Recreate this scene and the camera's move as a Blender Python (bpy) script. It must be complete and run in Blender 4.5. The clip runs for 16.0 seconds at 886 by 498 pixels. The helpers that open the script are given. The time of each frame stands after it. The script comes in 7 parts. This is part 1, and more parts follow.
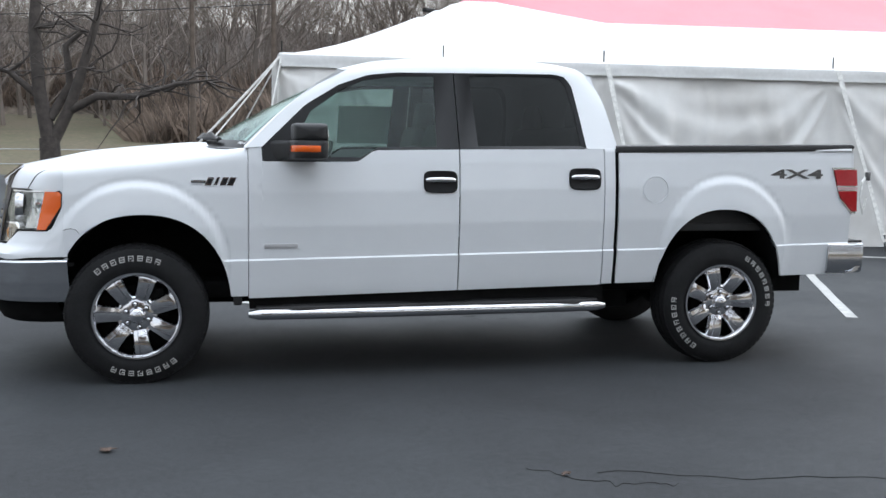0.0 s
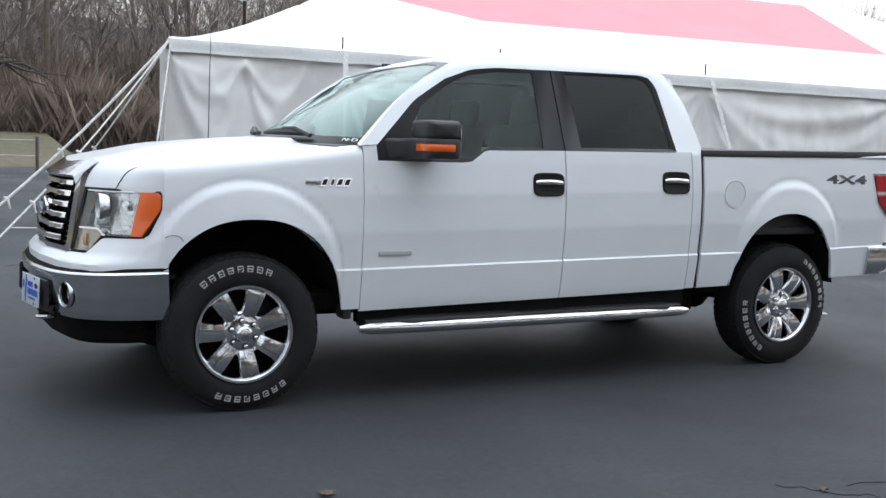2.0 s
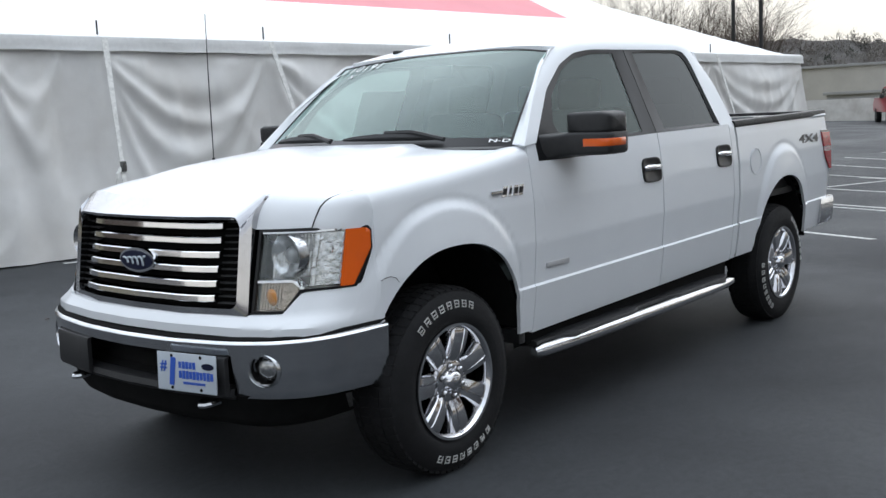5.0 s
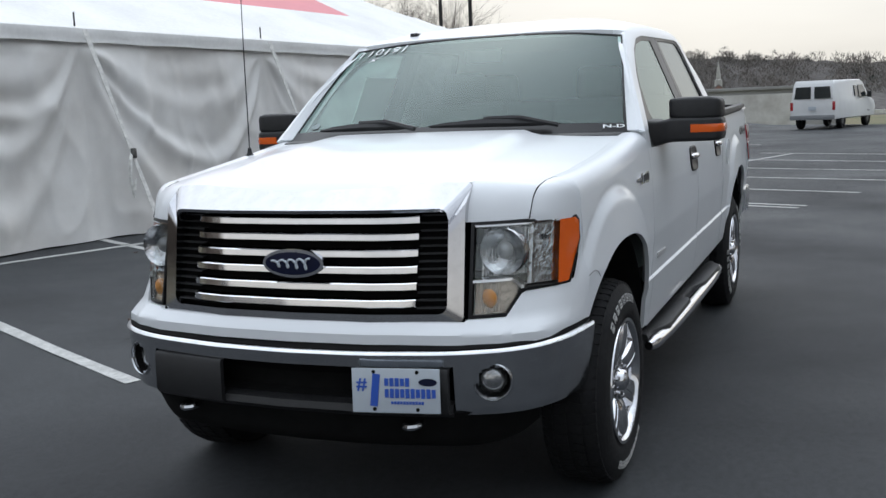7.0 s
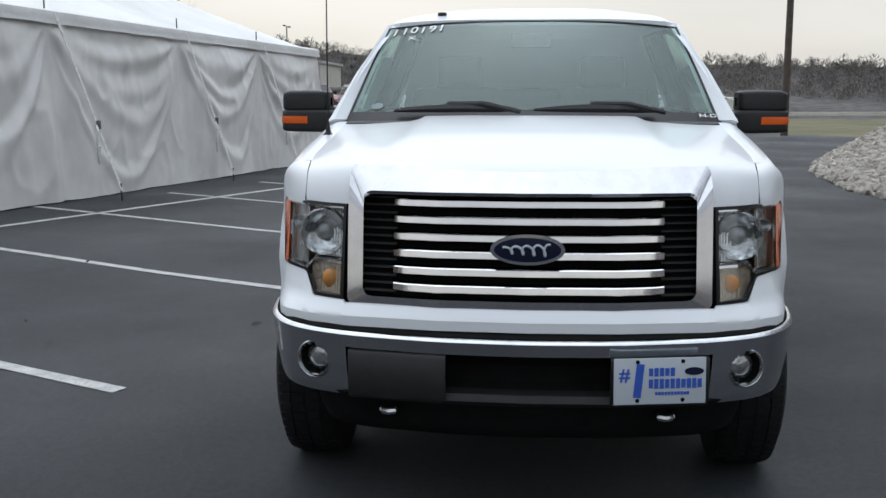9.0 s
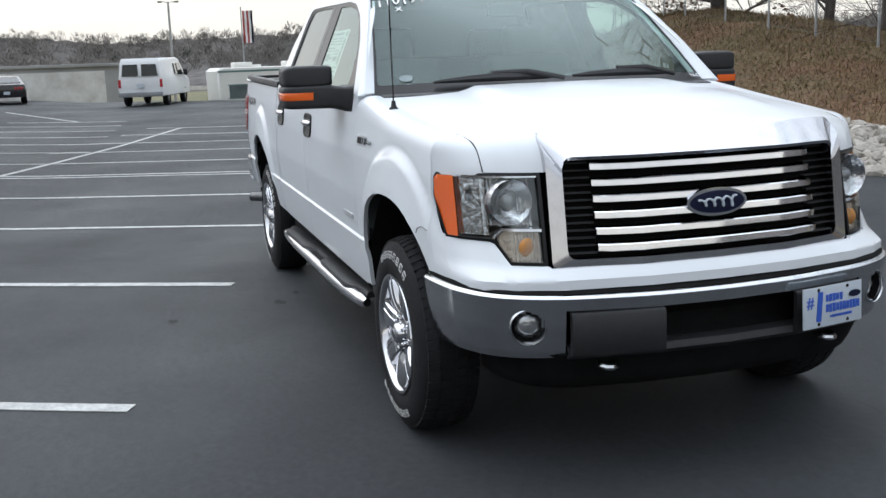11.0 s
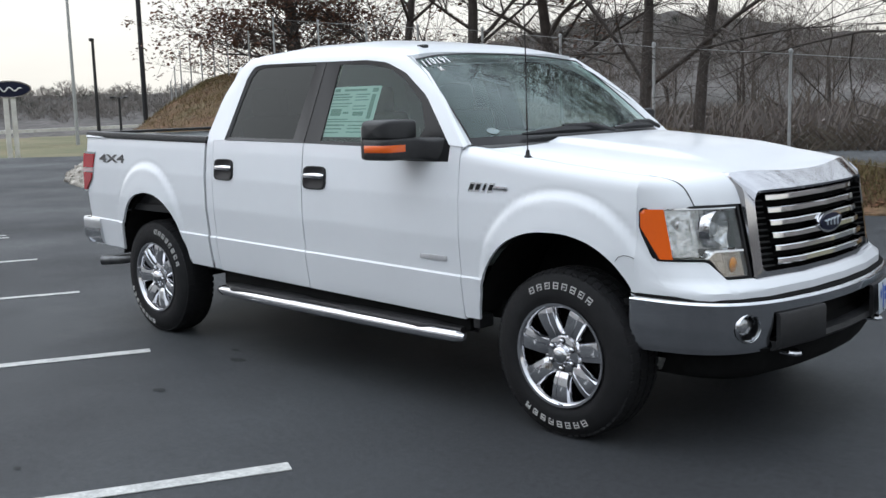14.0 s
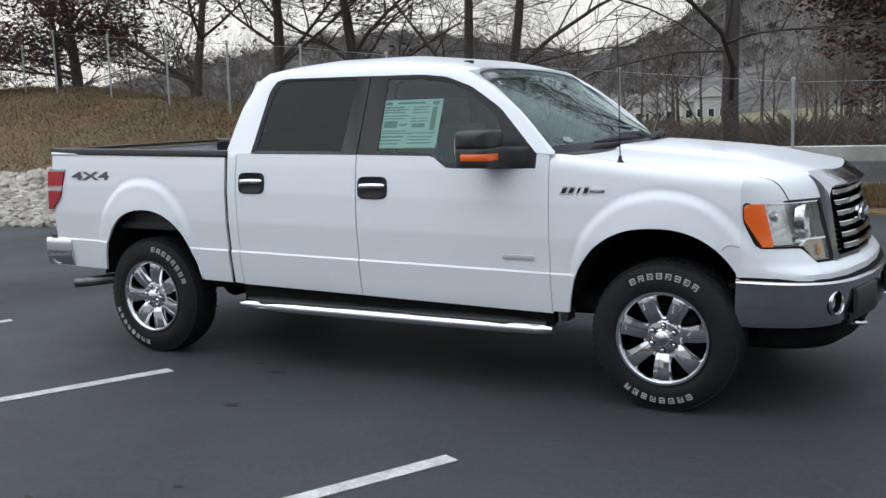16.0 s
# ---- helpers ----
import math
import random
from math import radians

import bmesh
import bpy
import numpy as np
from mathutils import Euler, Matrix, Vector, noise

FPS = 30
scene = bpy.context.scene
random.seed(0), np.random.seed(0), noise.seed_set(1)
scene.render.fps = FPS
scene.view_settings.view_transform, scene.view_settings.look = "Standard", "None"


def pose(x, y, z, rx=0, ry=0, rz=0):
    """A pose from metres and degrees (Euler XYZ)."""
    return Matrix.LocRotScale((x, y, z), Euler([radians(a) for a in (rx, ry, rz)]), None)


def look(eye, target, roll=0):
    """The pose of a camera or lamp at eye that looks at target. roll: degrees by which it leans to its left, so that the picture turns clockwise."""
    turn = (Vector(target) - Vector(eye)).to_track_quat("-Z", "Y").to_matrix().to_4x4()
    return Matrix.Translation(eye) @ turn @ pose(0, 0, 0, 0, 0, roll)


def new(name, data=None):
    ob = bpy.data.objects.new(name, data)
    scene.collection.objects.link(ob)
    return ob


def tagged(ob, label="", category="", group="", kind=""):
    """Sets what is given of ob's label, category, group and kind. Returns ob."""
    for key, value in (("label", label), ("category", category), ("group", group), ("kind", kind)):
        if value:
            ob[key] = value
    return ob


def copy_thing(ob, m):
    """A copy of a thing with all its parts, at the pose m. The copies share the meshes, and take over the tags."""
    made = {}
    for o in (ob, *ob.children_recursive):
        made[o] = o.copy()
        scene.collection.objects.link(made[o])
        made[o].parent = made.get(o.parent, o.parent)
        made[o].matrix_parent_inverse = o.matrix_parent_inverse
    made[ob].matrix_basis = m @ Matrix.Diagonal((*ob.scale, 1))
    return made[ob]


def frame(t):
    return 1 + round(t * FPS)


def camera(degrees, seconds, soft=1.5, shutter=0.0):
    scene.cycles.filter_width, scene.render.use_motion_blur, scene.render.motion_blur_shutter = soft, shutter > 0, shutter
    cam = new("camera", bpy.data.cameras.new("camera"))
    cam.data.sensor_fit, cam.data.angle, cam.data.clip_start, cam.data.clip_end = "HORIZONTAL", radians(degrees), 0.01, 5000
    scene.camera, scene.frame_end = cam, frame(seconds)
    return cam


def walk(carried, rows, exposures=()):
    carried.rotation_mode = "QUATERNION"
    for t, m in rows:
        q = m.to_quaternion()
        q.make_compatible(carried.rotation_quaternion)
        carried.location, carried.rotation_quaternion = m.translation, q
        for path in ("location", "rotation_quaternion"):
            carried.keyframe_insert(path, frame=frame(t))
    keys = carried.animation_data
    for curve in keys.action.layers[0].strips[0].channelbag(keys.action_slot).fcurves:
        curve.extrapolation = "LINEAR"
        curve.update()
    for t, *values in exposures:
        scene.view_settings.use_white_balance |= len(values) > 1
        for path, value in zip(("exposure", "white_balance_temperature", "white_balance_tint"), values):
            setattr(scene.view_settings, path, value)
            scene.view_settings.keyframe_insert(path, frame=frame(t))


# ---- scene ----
cam = camera(46.7, 16.0)

PATH = [
    (0, (-1.389, -7.081, 1.383), (-0.958, -5.138, 1.189), 0.7),
    (0.5, (-1.892, -6.852, 1.39), (-1.346, -4.938, 1.193), 2.6),
    (1, (-2.393, -6.66, 1.416), (-1.734, -4.78, 1.239), 2.6),
    (1.5, (-2.811, -6.356, 1.401), (-2.043, -4.519, 1.218), 1.1),
    (2, (-3.253, -6.035, 1.376), (-2.363, -4.254, 1.18), 1.8),
    (2.5, (-3.654, -5.72, 1.419), (-2.653, -4.0, 1.226), 0.9),
    (3, (-3.994, -5.306, 1.423), (-2.878, -3.66, 1.212), 0.5),
    (3.5, (-4.34, -4.938, 1.421), (-3.119, -3.369, 1.204), 0.5),
    (3.7, (-4.469, -4.813, 1.453), (-3.21, -3.274, 1.232), -0.2),
    (5.8, (-5.469, -2.986, 1.538), (-3.81, -1.904, 1.26), -1.4),
    (6, (-5.545, -2.814, 1.525), (-3.856, -1.78, 1.244), -0.8),
    (6.5, (-5.732, -2.363, 1.552), (-3.969, -1.46, 1.274), -1.0),
    (7, (-5.817, -1.898, 1.528), (-3.993, -1.126, 1.251), -2.4),
    (7.5, (-5.905, -1.411, 1.513), (-4.035, -0.758, 1.231), -0.7),
    (8, (-6.01, -0.97, 1.526), (-4.099, -0.45, 1.249), -0.8),
    (8.5, (-6.021, -0.481, 1.518), (-4.069, -0.15, 1.231), -0.6),
    (9, (-6.074, -0.008, 1.511), (-4.104, 0.161, 1.209), -0.0),
    (9.5, (-6.095, 0.433, 1.522), (-4.121, 0.426, 1.199), 0.3),
    (9.7, (-6.071, 0.629, 1.516), (-4.1, 0.554, 1.186), -0.5),
    (11.8, (-5.739, 2.862, 1.6), (-3.985, 1.976, 1.226), -0.5),
    (12, (-5.681, 3.031, 1.614), (-3.957, 2.088, 1.242), -0.3),
    (12.5, (-5.44, 3.442, 1.606), (-3.793, 2.364, 1.255), -2.6),
    (13, (-5.227, 3.881, 1.607), (-3.653, 2.692, 1.276), -1.3),
    (13.5, (-5.04, 4.311, 1.63), (-3.556, 3.005, 1.326), -1.3),
    (14, (-4.761, 4.745, 1.62), (-3.379, 3.329, 1.33), -1.6),
    (14.5, (-4.489, 5.148, 1.631), (-3.193, 3.652, 1.346), -1.5),
    (15, (-4.194, 5.537, 1.63), (-3.001, 3.956, 1.352), -1.1),
    (15.5, (-3.819, 5.855, 1.644), (-2.737, 4.197, 1.357), -0.9),
    (16, (-3.436, 6.168, 1.649), (-2.468, 4.439, 1.376), -1.9),
]
walk(cam, [(t, look(eye, target, roll)) for t, eye, target, roll in PATH],
     exposures=((0, 0.58), (2.0, 0.50), (3.5, 0.36), (6, 0.13), (6.5, 0.07), (7.5, -0.15), (8.5, -0.16), (9.5, -0.08), (12.0, 0.40), (13.0, 0.32), (14, 0.22), (16, 0.18)))
import math, itertools


# ---------------------------------------------------------------- world and sun
def build_world():
    w = bpy.data.worlds.new("overcast_sky")
    w.use_nodes = True
    scene.world = w
    n, l = w.node_tree.nodes, w.node_tree.links
    n.clear()
    out = n.new("ShaderNodeOutputWorld")
    bg = n.new("ShaderNodeBackground")
    sky = n.new("ShaderNodeTexSky")
    sky.sky_type = "NISHITA"
    sky.sun_disc = False
    sky.sun_elevation, sky.sun_rotation = radians(41), radians(71)
    sky.dust_density = 4.0
    dim = n.new("ShaderNodeMix"); dim.data_type = "RGBA"; dim.blend_type = "MULTIPLY"; dim.inputs[0].default_value = 1.0
    dim.inputs[7].default_value = (0.1, 0.1, 0.1, 1)
    co = n.new("ShaderNodeTexCoord")
    sep = n.new("ShaderNodeSeparateXYZ")
    ramp = n.new("ShaderNodeValToRGB")
    e = ramp.color_ramp.elements
    e[0].position, e[0].color = 0.0, (0.97, 0.95, 0.89, 1)
    e[1].position, e[1].color = 0.75, (1.14, 1.26, 1.42, 1)
    for p, c in ((0.10, (0.97, 0.97, 0.94, 1)), (0.24, (0.90, 0.96, 1.04, 1))):
        k = e.new(p); k.color = c
    mp = n.new("ShaderNodeMapping"); mp.inputs["Scale"].default_value = (1.2, 1.2, 5.0)
    cl = n.new("ShaderNodeTexNoise"); cl.inputs["Scale"].default_value = 1.6; cl.inputs["Detail"].default_value = 5.0
    clr = n.new("ShaderNodeMapRange"); clr.inputs[1].default_value, clr.inputs[2].default_value = 0.3, 0.7
    clr.inputs[3].default_value, clr.inputs[4].default_value = 0.86, 1.08
    mul = n.new("ShaderNodeMix"); mul.data_type = "RGBA"; mul.blend_type = "MULTIPLY"; mul.inputs[0].default_value = 1.0
    mix = n.new("ShaderNodeMix"); mix.data_type = "RGBA"; mix.inputs[0].default_value = 0.88
    l.new(co.outputs["Generated"], sep.inputs[0]); l.new(sep.outputs["Z"], ramp.inputs[0])
    l.new(co.outputs["Generated"], mp.inputs[0]); l.new(mp.outputs[0], cl.inputs["Vector"])
    l.new(cl.outputs["Fac"], clr.inputs[0])
    l.new(ramp.outputs[0], mul.inputs[6]); l.new(clr.outputs[0], mul.inputs[7])
    l.new(sky.outputs[0], dim.inputs[6])
    # the cloud is brighter towards the hidden sun, the more so higher up
    dt = n.new("ShaderNodeVectorMath"); dt.operation = "DOT_PRODUCT"; dt.inputs[1].default_value = (0.71, 0.24, 0.66)
    zd = n.new("ShaderNodeMath"); zd.operation = "MULTIPLY"
    gr = n.new("ShaderNodeMath"); gr.operation = "MULTIPLY_ADD"; gr.inputs[1].default_value, gr.inputs[2].default_value = 1.0, 1.0
    bright = n.new("ShaderNodeMix"); bright.data_type = "RGBA"; bright.blend_type = "MULTIPLY"; bright.inputs[0].default_value = 1.0
    l.new(co.outputs["Generated"], dt.inputs[0]); l.new(dt.outputs["Value"], zd.inputs[0]); l.new(sep.outputs["Z"], zd.inputs[1])
    l.new(zd.outputs[0], gr.inputs[0])
    l.new(mul.outputs[2], bright.inputs[6]); l.new(gr.outputs[0], bright.inputs[7])
    l.new(dim.outputs[2], mix.inputs[6]); l.new(bright.outputs[2], mix.inputs[7])
    l.new(mix.outputs[2], bg.inputs[0]); l.new(bg.outputs[0], out.inputs[0])
    bg.inputs[1].default_value = SKY


SKY = 0.94
build_world()
sun = new("sun", bpy.data.lights.new("sun", "SUN"))
sun.data.energy, sun.data.angle, sun.data.color = 0.55, radians(120), (0.97, 0.98, 1.0)
sun.matrix_world = look((58, 20, 54), (0, 0, 0))


# ---------------------------------------------------------------- materials
def mat(name, color, rough=0.5, metal=0.0, vary=0.12, scale=6.0, fine=0.0, fine_scale=80.0, bump=0.0, bump_scale=60.0,
        color2=None, coat=0.0, spec=0.5, island=0.0, objrand=0.0, rough_vary=0.0, emit=0.0):
    m = bpy.data.materials.new(name)
    m.use_nodes = True
    n, l = m.node_tree.nodes, m.node_tree.links
    b = n["Principled BSDF"]
    b.inputs["Roughness"].default_value, b.inputs["Metallic"].default_value = rough, metal
    b.inputs["Specular IOR Level"].default_value = spec
    b.inputs["Coat Weight"].default_value, b.inputs["Coat Roughness"].default_value = coat, 0.04
    co = n.new("ShaderNodeTexCoord")
    c1 = (*color, 1)
    c2 = (*(color2 if color2 else [v * (1 - 2 * vary) for v in color]), 1)
    tex = n.new("ShaderNodeTexNoise"); tex.inputs["Scale"].default_value = scale; tex.inputs["Detail"].default_value = 6
    tex.inputs["Roughness"].default_value = 0.6
    l.new(co.outputs["Object"], tex.inputs["Vector"])
    mr = n.new("ShaderNodeMapRange"); mr.inputs[1].default_value, mr.inputs[2].default_value = 0.35, 0.68
    l.new(tex.outputs["Fac"], mr.inputs[0])
    mx = n.new("ShaderNodeMix"); mx.data_type = "RGBA"
    mx.inputs[6].default_value, mx.inputs[7].default_value = c1, c2
    l.new(mr.outputs[0], mx.inputs[0])
    last = mx.outputs[2]
    if fine:
        t2 = n.new("ShaderNodeTexNoise"); t2.inputs["Scale"].default_value = fine_scale; t2.inputs["Detail"].default_value = 3
        l.new(co.outputs["Object"], t2.inputs["Vector"])
        r2 = n.new("ShaderNodeMapRange"); r2.inputs[1].default_value, r2.inputs[2].default_value = 0.3, 0.7
        r2.inputs[3].default_value, r2.inputs[4].default_value = 1 - fine, 1 + fine
        l.new(t2.outputs["Fac"], r2.inputs[0])
        m2 = n.new("ShaderNodeMix"); m2.data_type = "RGBA"; m2.blend_type = "MULTIPLY"; m2.inputs[0].default_value = 1
        l.new(last, m2.inputs[6]); l.new(r2.outputs[0], m2.inputs[7]); last = m2.outputs[2]
    if island or objrand:
        src = n.new("ShaderNodeNewGeometry").outputs["Random Per Island"] if island else n.new("ShaderNodeObjectInfo").outputs["Random"]
        r3 = n.new("ShaderNodeMapRange"); k = island or objrand
        r3.inputs[3].default_value, r3.inputs[4].default_value = 1 - k, 1 + k
        l.new(src, r3.inputs[0])
        m3 = n.new("ShaderNodeMix"); m3.data_type = "RGBA"; m3.blend_type = "MULTIPLY"; m3.inputs[0].default_value = 1
        l.new(last, m3.inputs[6]); l.new(r3.outputs[0], m3.inputs[7]); last = m3.outputs[2]
    l.new(last, b.inputs["Base Color"])
    if rough_vary:
        r4 = n.new("ShaderNodeMapRange"); r4.inputs[1].default_value, r4.inputs[2].default_value = 0.3, 0.7
        r4.inputs[3].default_value, r4.inputs[4].default_value = rough - rough_vary, rough + rough_vary
        l.new(tex.outputs["Fac"], r4.inputs[0]); l.new(r4.outputs[0], b.inputs["Roughness"])
    if bump:
        t5 = n.new("ShaderNodeTexNoise"); t5.inputs["Scale"].default_value = bump_scale; t5.inputs["Detail"].default_value = 4
        l.new(co.outputs["Object"], t5.inputs["Vector"])
        bp = n.new("ShaderNodeBump"); bp.inputs["Strength"].default_value = bump; bp.inputs["Distance"].default_value = 0.02
        l.new(t5.outputs["Fac"], bp.inputs["Height"]); l.new(bp.outputs[0], b.inputs["Normal"])
    if emit:
        b.inputs["Emission Color"].default_value = (*color, 1); b.inputs["Emission Strength"].default_value = emit
    return m


def glass(name, tint, f0=0.08, f1=0.9, gloss=(0.93, 0.97, 0.96), rough=0.01):
    m = bpy.data.materials.new(name)
    m.use_nodes = True
    n, l = m.node_tree.nodes, m.node_tree.links
    n.clear()
    out, mix = n.new("ShaderNodeOutputMaterial"), n.new("ShaderNodeMixShader")
    tr, gl, lw = n.new("ShaderNodeBsdfTransparent"), n.new("ShaderNodeBsdfGlossy"), n.new("ShaderNodeLayerWeight")
    tr.inputs[0].default_value = (*tint, 1)
    gl.inputs["Roughness"].default_value = rough
    gl.inputs["Color"].default_value = (*gloss, 1)
    lw.inputs[0].default_value = 0.5
    pw = n.new("ShaderNodeMath"); pw.operation = "POWER"; pw.inputs[1].default_value = 4.0
    ad = n.new("ShaderNodeMath"); ad.operation = "MULTIPLY_ADD"; ad.use_clamp = True
    ad.inputs[1].default_value, ad.inputs[2].default_value = f1 - f0, f0
    l.new(lw.outputs["Facing"], pw.inputs[0]); l.new(pw.outputs[0], ad.inputs[0]); l.new(ad.outputs[0], mix.inputs[0])
    l.new(tr.outputs[0], mix.inputs[1]); l.new(gl.outputs[0], mix.inputs[2]); l.new(mix.outputs[0], out.inputs[0])
    return m


M_PAINT = mat("white_paint", (0.755, 0.775, 0.795), 0.30, vary=0.01, scale=3, coat=0.4, color2=(0.735, 0.755, 0.775), spec=0.4)
M_CHROME = mat("chrome", (0.78, 0.78, 0.80), 0.07, 1.0, vary=0.03, scale=20)
M_GRILLE = mat("grille_chrome", (0.58, 0.58, 0.60), 0.08, 1.0, vary=0.04, scale=18)
M_SATIN = mat("chrome_dull", (0.64, 0.65, 0.67), 0.16, 1.0, vary=0.06, scale=14, rough_vary=0.05)
M_BLACK = mat("black_plastic", (0.018, 0.018, 0.019), 0.5, vary=0.15, scale=30, bump=0.15, bump_scale=500)
M_GLOSSB = mat("black_trim", (0.010, 0.010, 0.011), 0.34, spec=0.3, vary=0.1, scale=20)
M_RUBBER = mat("tyre_rubber", (0.010, 0.010, 0.011), 0.72, spec=0.3, vary=0.2, scale=14, fine=0.2, fine_scale=90, bump=0.3, bump_scale=260)
M_LETTER = mat("tyre_white", (0.58, 0.575, 0.56), 0.7, vary=0.15, scale=60)
M_UNDER = mat("underbody", (0.0102, 0.0102, 0.0102), 0.92, vary=0.2, scale=12, spec=0.12)
M_TURN = mat("turn_lens", (0.50, 0.41, 0.33), 0.15, 0.7, vary=0.15, scale=60, bump=0.3, bump_scale=60)
M_RIM = mat("rim_chrome", (0.74, 0.74, 0.76), 0.10, 1.0, vary=0.04, scale=20)
M_STEEL = mat("dull_steel", (0.20, 0.20, 0.20), 0.42, 0.9, vary=0.2, scale=20)
M_AMBER = mat("amber_lens", (0.80, 0.125, 0.012), 0.18, vary=0.015, scale=60, coat=0.5)
M_RED = mat("red_lens", (0.42, 0.012, 0.02), 0.15, vary=0.1, scale=60, coat=0.6)
M_REVERSE = mat("clear_lens", (0.62, 0.42, 0.42), 0.2, vary=0.05, scale=60)
M_BLUE = mat("emblem_blue", (0.006, 0.009, 0.032), 0.32, vary=0.05, spec=0.3)
M_PLATE = mat("plate_white", (0.50, 0.55, 0.60), 0.35, vary=0.03, scale=10)
M_PLBLUE = mat("plate_blue", (0.03, 0.10, 0.48), 0.4, vary=0.05)
M_SEAT = mat("seat_cloth", (0.085, 0.088, 0.085), 0.85, vary=0.1, scale=30, bump=0.2, bump_scale=300)
M_DASH = mat("dash_plastic", (0.035, 0.037, 0.036), 0.7, vary=0.1, scale=20)
M_PAPER = mat("sticker_paper", (0.76, 0.92, 0.84), 0.6, vary=0.04, scale=15)
M_INK = mat("sticker_ink", (0.27, 0.42, 0.35), 0.6, vary=0.1)
M_CHALK = mat("chalk_white", (0.85, 0.87, 0.87), 0.8, vary=0.03)
M_WSHIELD = glass("windshield_glass", (0.62, 0.76, 0.71), 0.075, 0.8, (0.80, 0.93, 0.90))
M_SIDEGL = glass("door_glass", (0.42, 0.53, 0.50), 0.036, 0.8, (0.88, 0.97, 0.94), rough=0.05)
M_PRIV = glass("privacy_glass", (0.04, 0.042, 0.044), 0.020, 0.75, rough=0.11)
M_LENS = glass("headlamp_lens", (0.97, 0.98, 0.98), 0.05, 0.5)
M_FOGLENS = mat("fog_lens", (0.60, 0.61, 0.62), 0.12, 0.85, vary=0.25, scale=30, bump=0.25, bump_scale=26)
M_REFL = mat("lamp_reflector", (0.70, 0.70, 0.71), 0.14, 1.0, vary=0.2, scale=40, bump=0.22, bump_scale=45)
M_TURNB = mat("turn_bulb_amber", (0.62, 0.26, 0.06), 0.25, vary=0.1, scale=60)
M_FROST = mat("frosted_shield", (0.36, 0.37, 0.38), 0.30, 0.5, vary=0.05, scale=40)
M_MIRROR = mat("mirror_glass", (0.8, 0.82, 0.82), 0.02, 1.0, vary=0.01)
M_BADGE = mat("badge_silver", (0.55, 0.55, 0.56), 0.45, 0.4, vary=0.05, scale=30)


# ---------------------------------------------------------------- mesh helpers
def obj(name, verts, faces, material, parent=None, label="", smooth=True, angle=38):
    me = bpy.data.meshes.new(name)
    me.from_pydata([tuple(map(float, v)) for v in verts], [], [tuple(map(int, f)) for f in faces])
    bm = bmesh.new(); bm.from_mesh(me)
    bmesh.ops.recalc_face_normals(bm, faces=bm.faces)
    bm.to_mesh(me); bm.free()
    me.materials.append(material)
    if smooth:
        me.polygons.foreach_set("use_smooth", [True] * len(me.polygons))
        me.set_sharp_from_angle(angle=radians(angle))
    ob = new(name, me)
    if parent is not None:
        ob.parent = parent
    if label:
        ob["label"] = label
    return ob


def bmobj(name, bm, material, parent=None, label="", smooth=True, angle=38):
    me = bpy.data.meshes.new(name)
    bm.normal_update()
    bm.to_mesh(me); bm.free()
    me.materials.append(material)
    if smooth:
        me.polygons.foreach_set("use_smooth", [True] * len(me.polygons))
        me.set_sharp_from_angle(angle=radians(angle))
    ob = new(name, me)
    if parent is not None:
        ob.parent = parent
    if label:
        ob["label"] = label
    return ob


def empty(name, label, category, group="", kind="", at=(0, 0, 0), rz=0.0):
    e = new(name)
    e.empty_display_size = 0.2
    e.matrix_basis = pose(*at, 0, 0, rz)
    return tagged(e, label, category, group, kind)


def gridfaces(r, c, base=0, closed=False):
    f = []
    for i in range(r - 1):
        for j in range(c if closed else c - 1):
            k = (j + 1) % c
            f.append((base + i * c + j, base + i * c + k, base + (i + 1) * c + k, base + (i + 1) * c + j))
    return f


def slab(P, off):
    """A slab: a grid of points, and the same moved by off, with the rim closed."""
    P = np.asarray(P, float)
    r, c = P.shape[:2]
    V = np.concatenate([P.reshape(-1, 3), (P + np.asarray(off, float)).reshape(-1, 3)])
    n = r * c
    F = gridfaces(r, c) + [tuple(reversed(q)) for q in gridfaces(r, c, n)]
    rim = [(0, j) for j in range(c)] + [(i, c - 1) for i in range(1, r)] + [(r - 1, j) for j in range(c - 2, -1, -1)] + [(i, 0) for i in range(r - 2, 0, -1)]
    ids = [i * c + j for i, j in rim]
    for a, b in zip(ids, ids[1:] + ids[:1]):
        F.append((a, a + n, b + n, b))
    return V, F


def resample(pts, n):
    p = np.asarray(pts, float)
    d = np.r_[0, np.cumsum(np.linalg.norm(np.diff(p, axis=0), axis=1))]
    u = np.linspace(0, d[-1], n)
    return np.stack([np.interp(u, d, p[:, k]) for k in range(p.shape[1])], 1)


def box(bm, c, s, rot=None, bevel=0.0, seg=2):
    g = bmesh.ops.create_cube(bm, size=1.0)["verts"]
    bmesh.ops.scale(bm, vec=s, verts=g)
    if bevel:
        es = list({e for v in g for e in v.link_edges})
        r = bmesh.ops.bevel(bm, geom=es, offset=bevel, segments=seg, affect="EDGES", profile=0.6)
        g = list({v for f in r["faces"] for v in f.verts} | {v for v in g if v.is_valid})
    if rot is not None:
        bmesh.ops.rotate(bm, cent=(0, 0, 0), matrix=rot, verts=g)
    bmesh.ops.translate(bm, vec=c, verts=g)
    return g


def boxo(name, c, s, material, parent=None, bevel=0.0, label="", rot=None):
    bm = bmesh.new(); box(bm, c, s, rot, bevel)
    return bmobj(name, bm, material, parent, label)


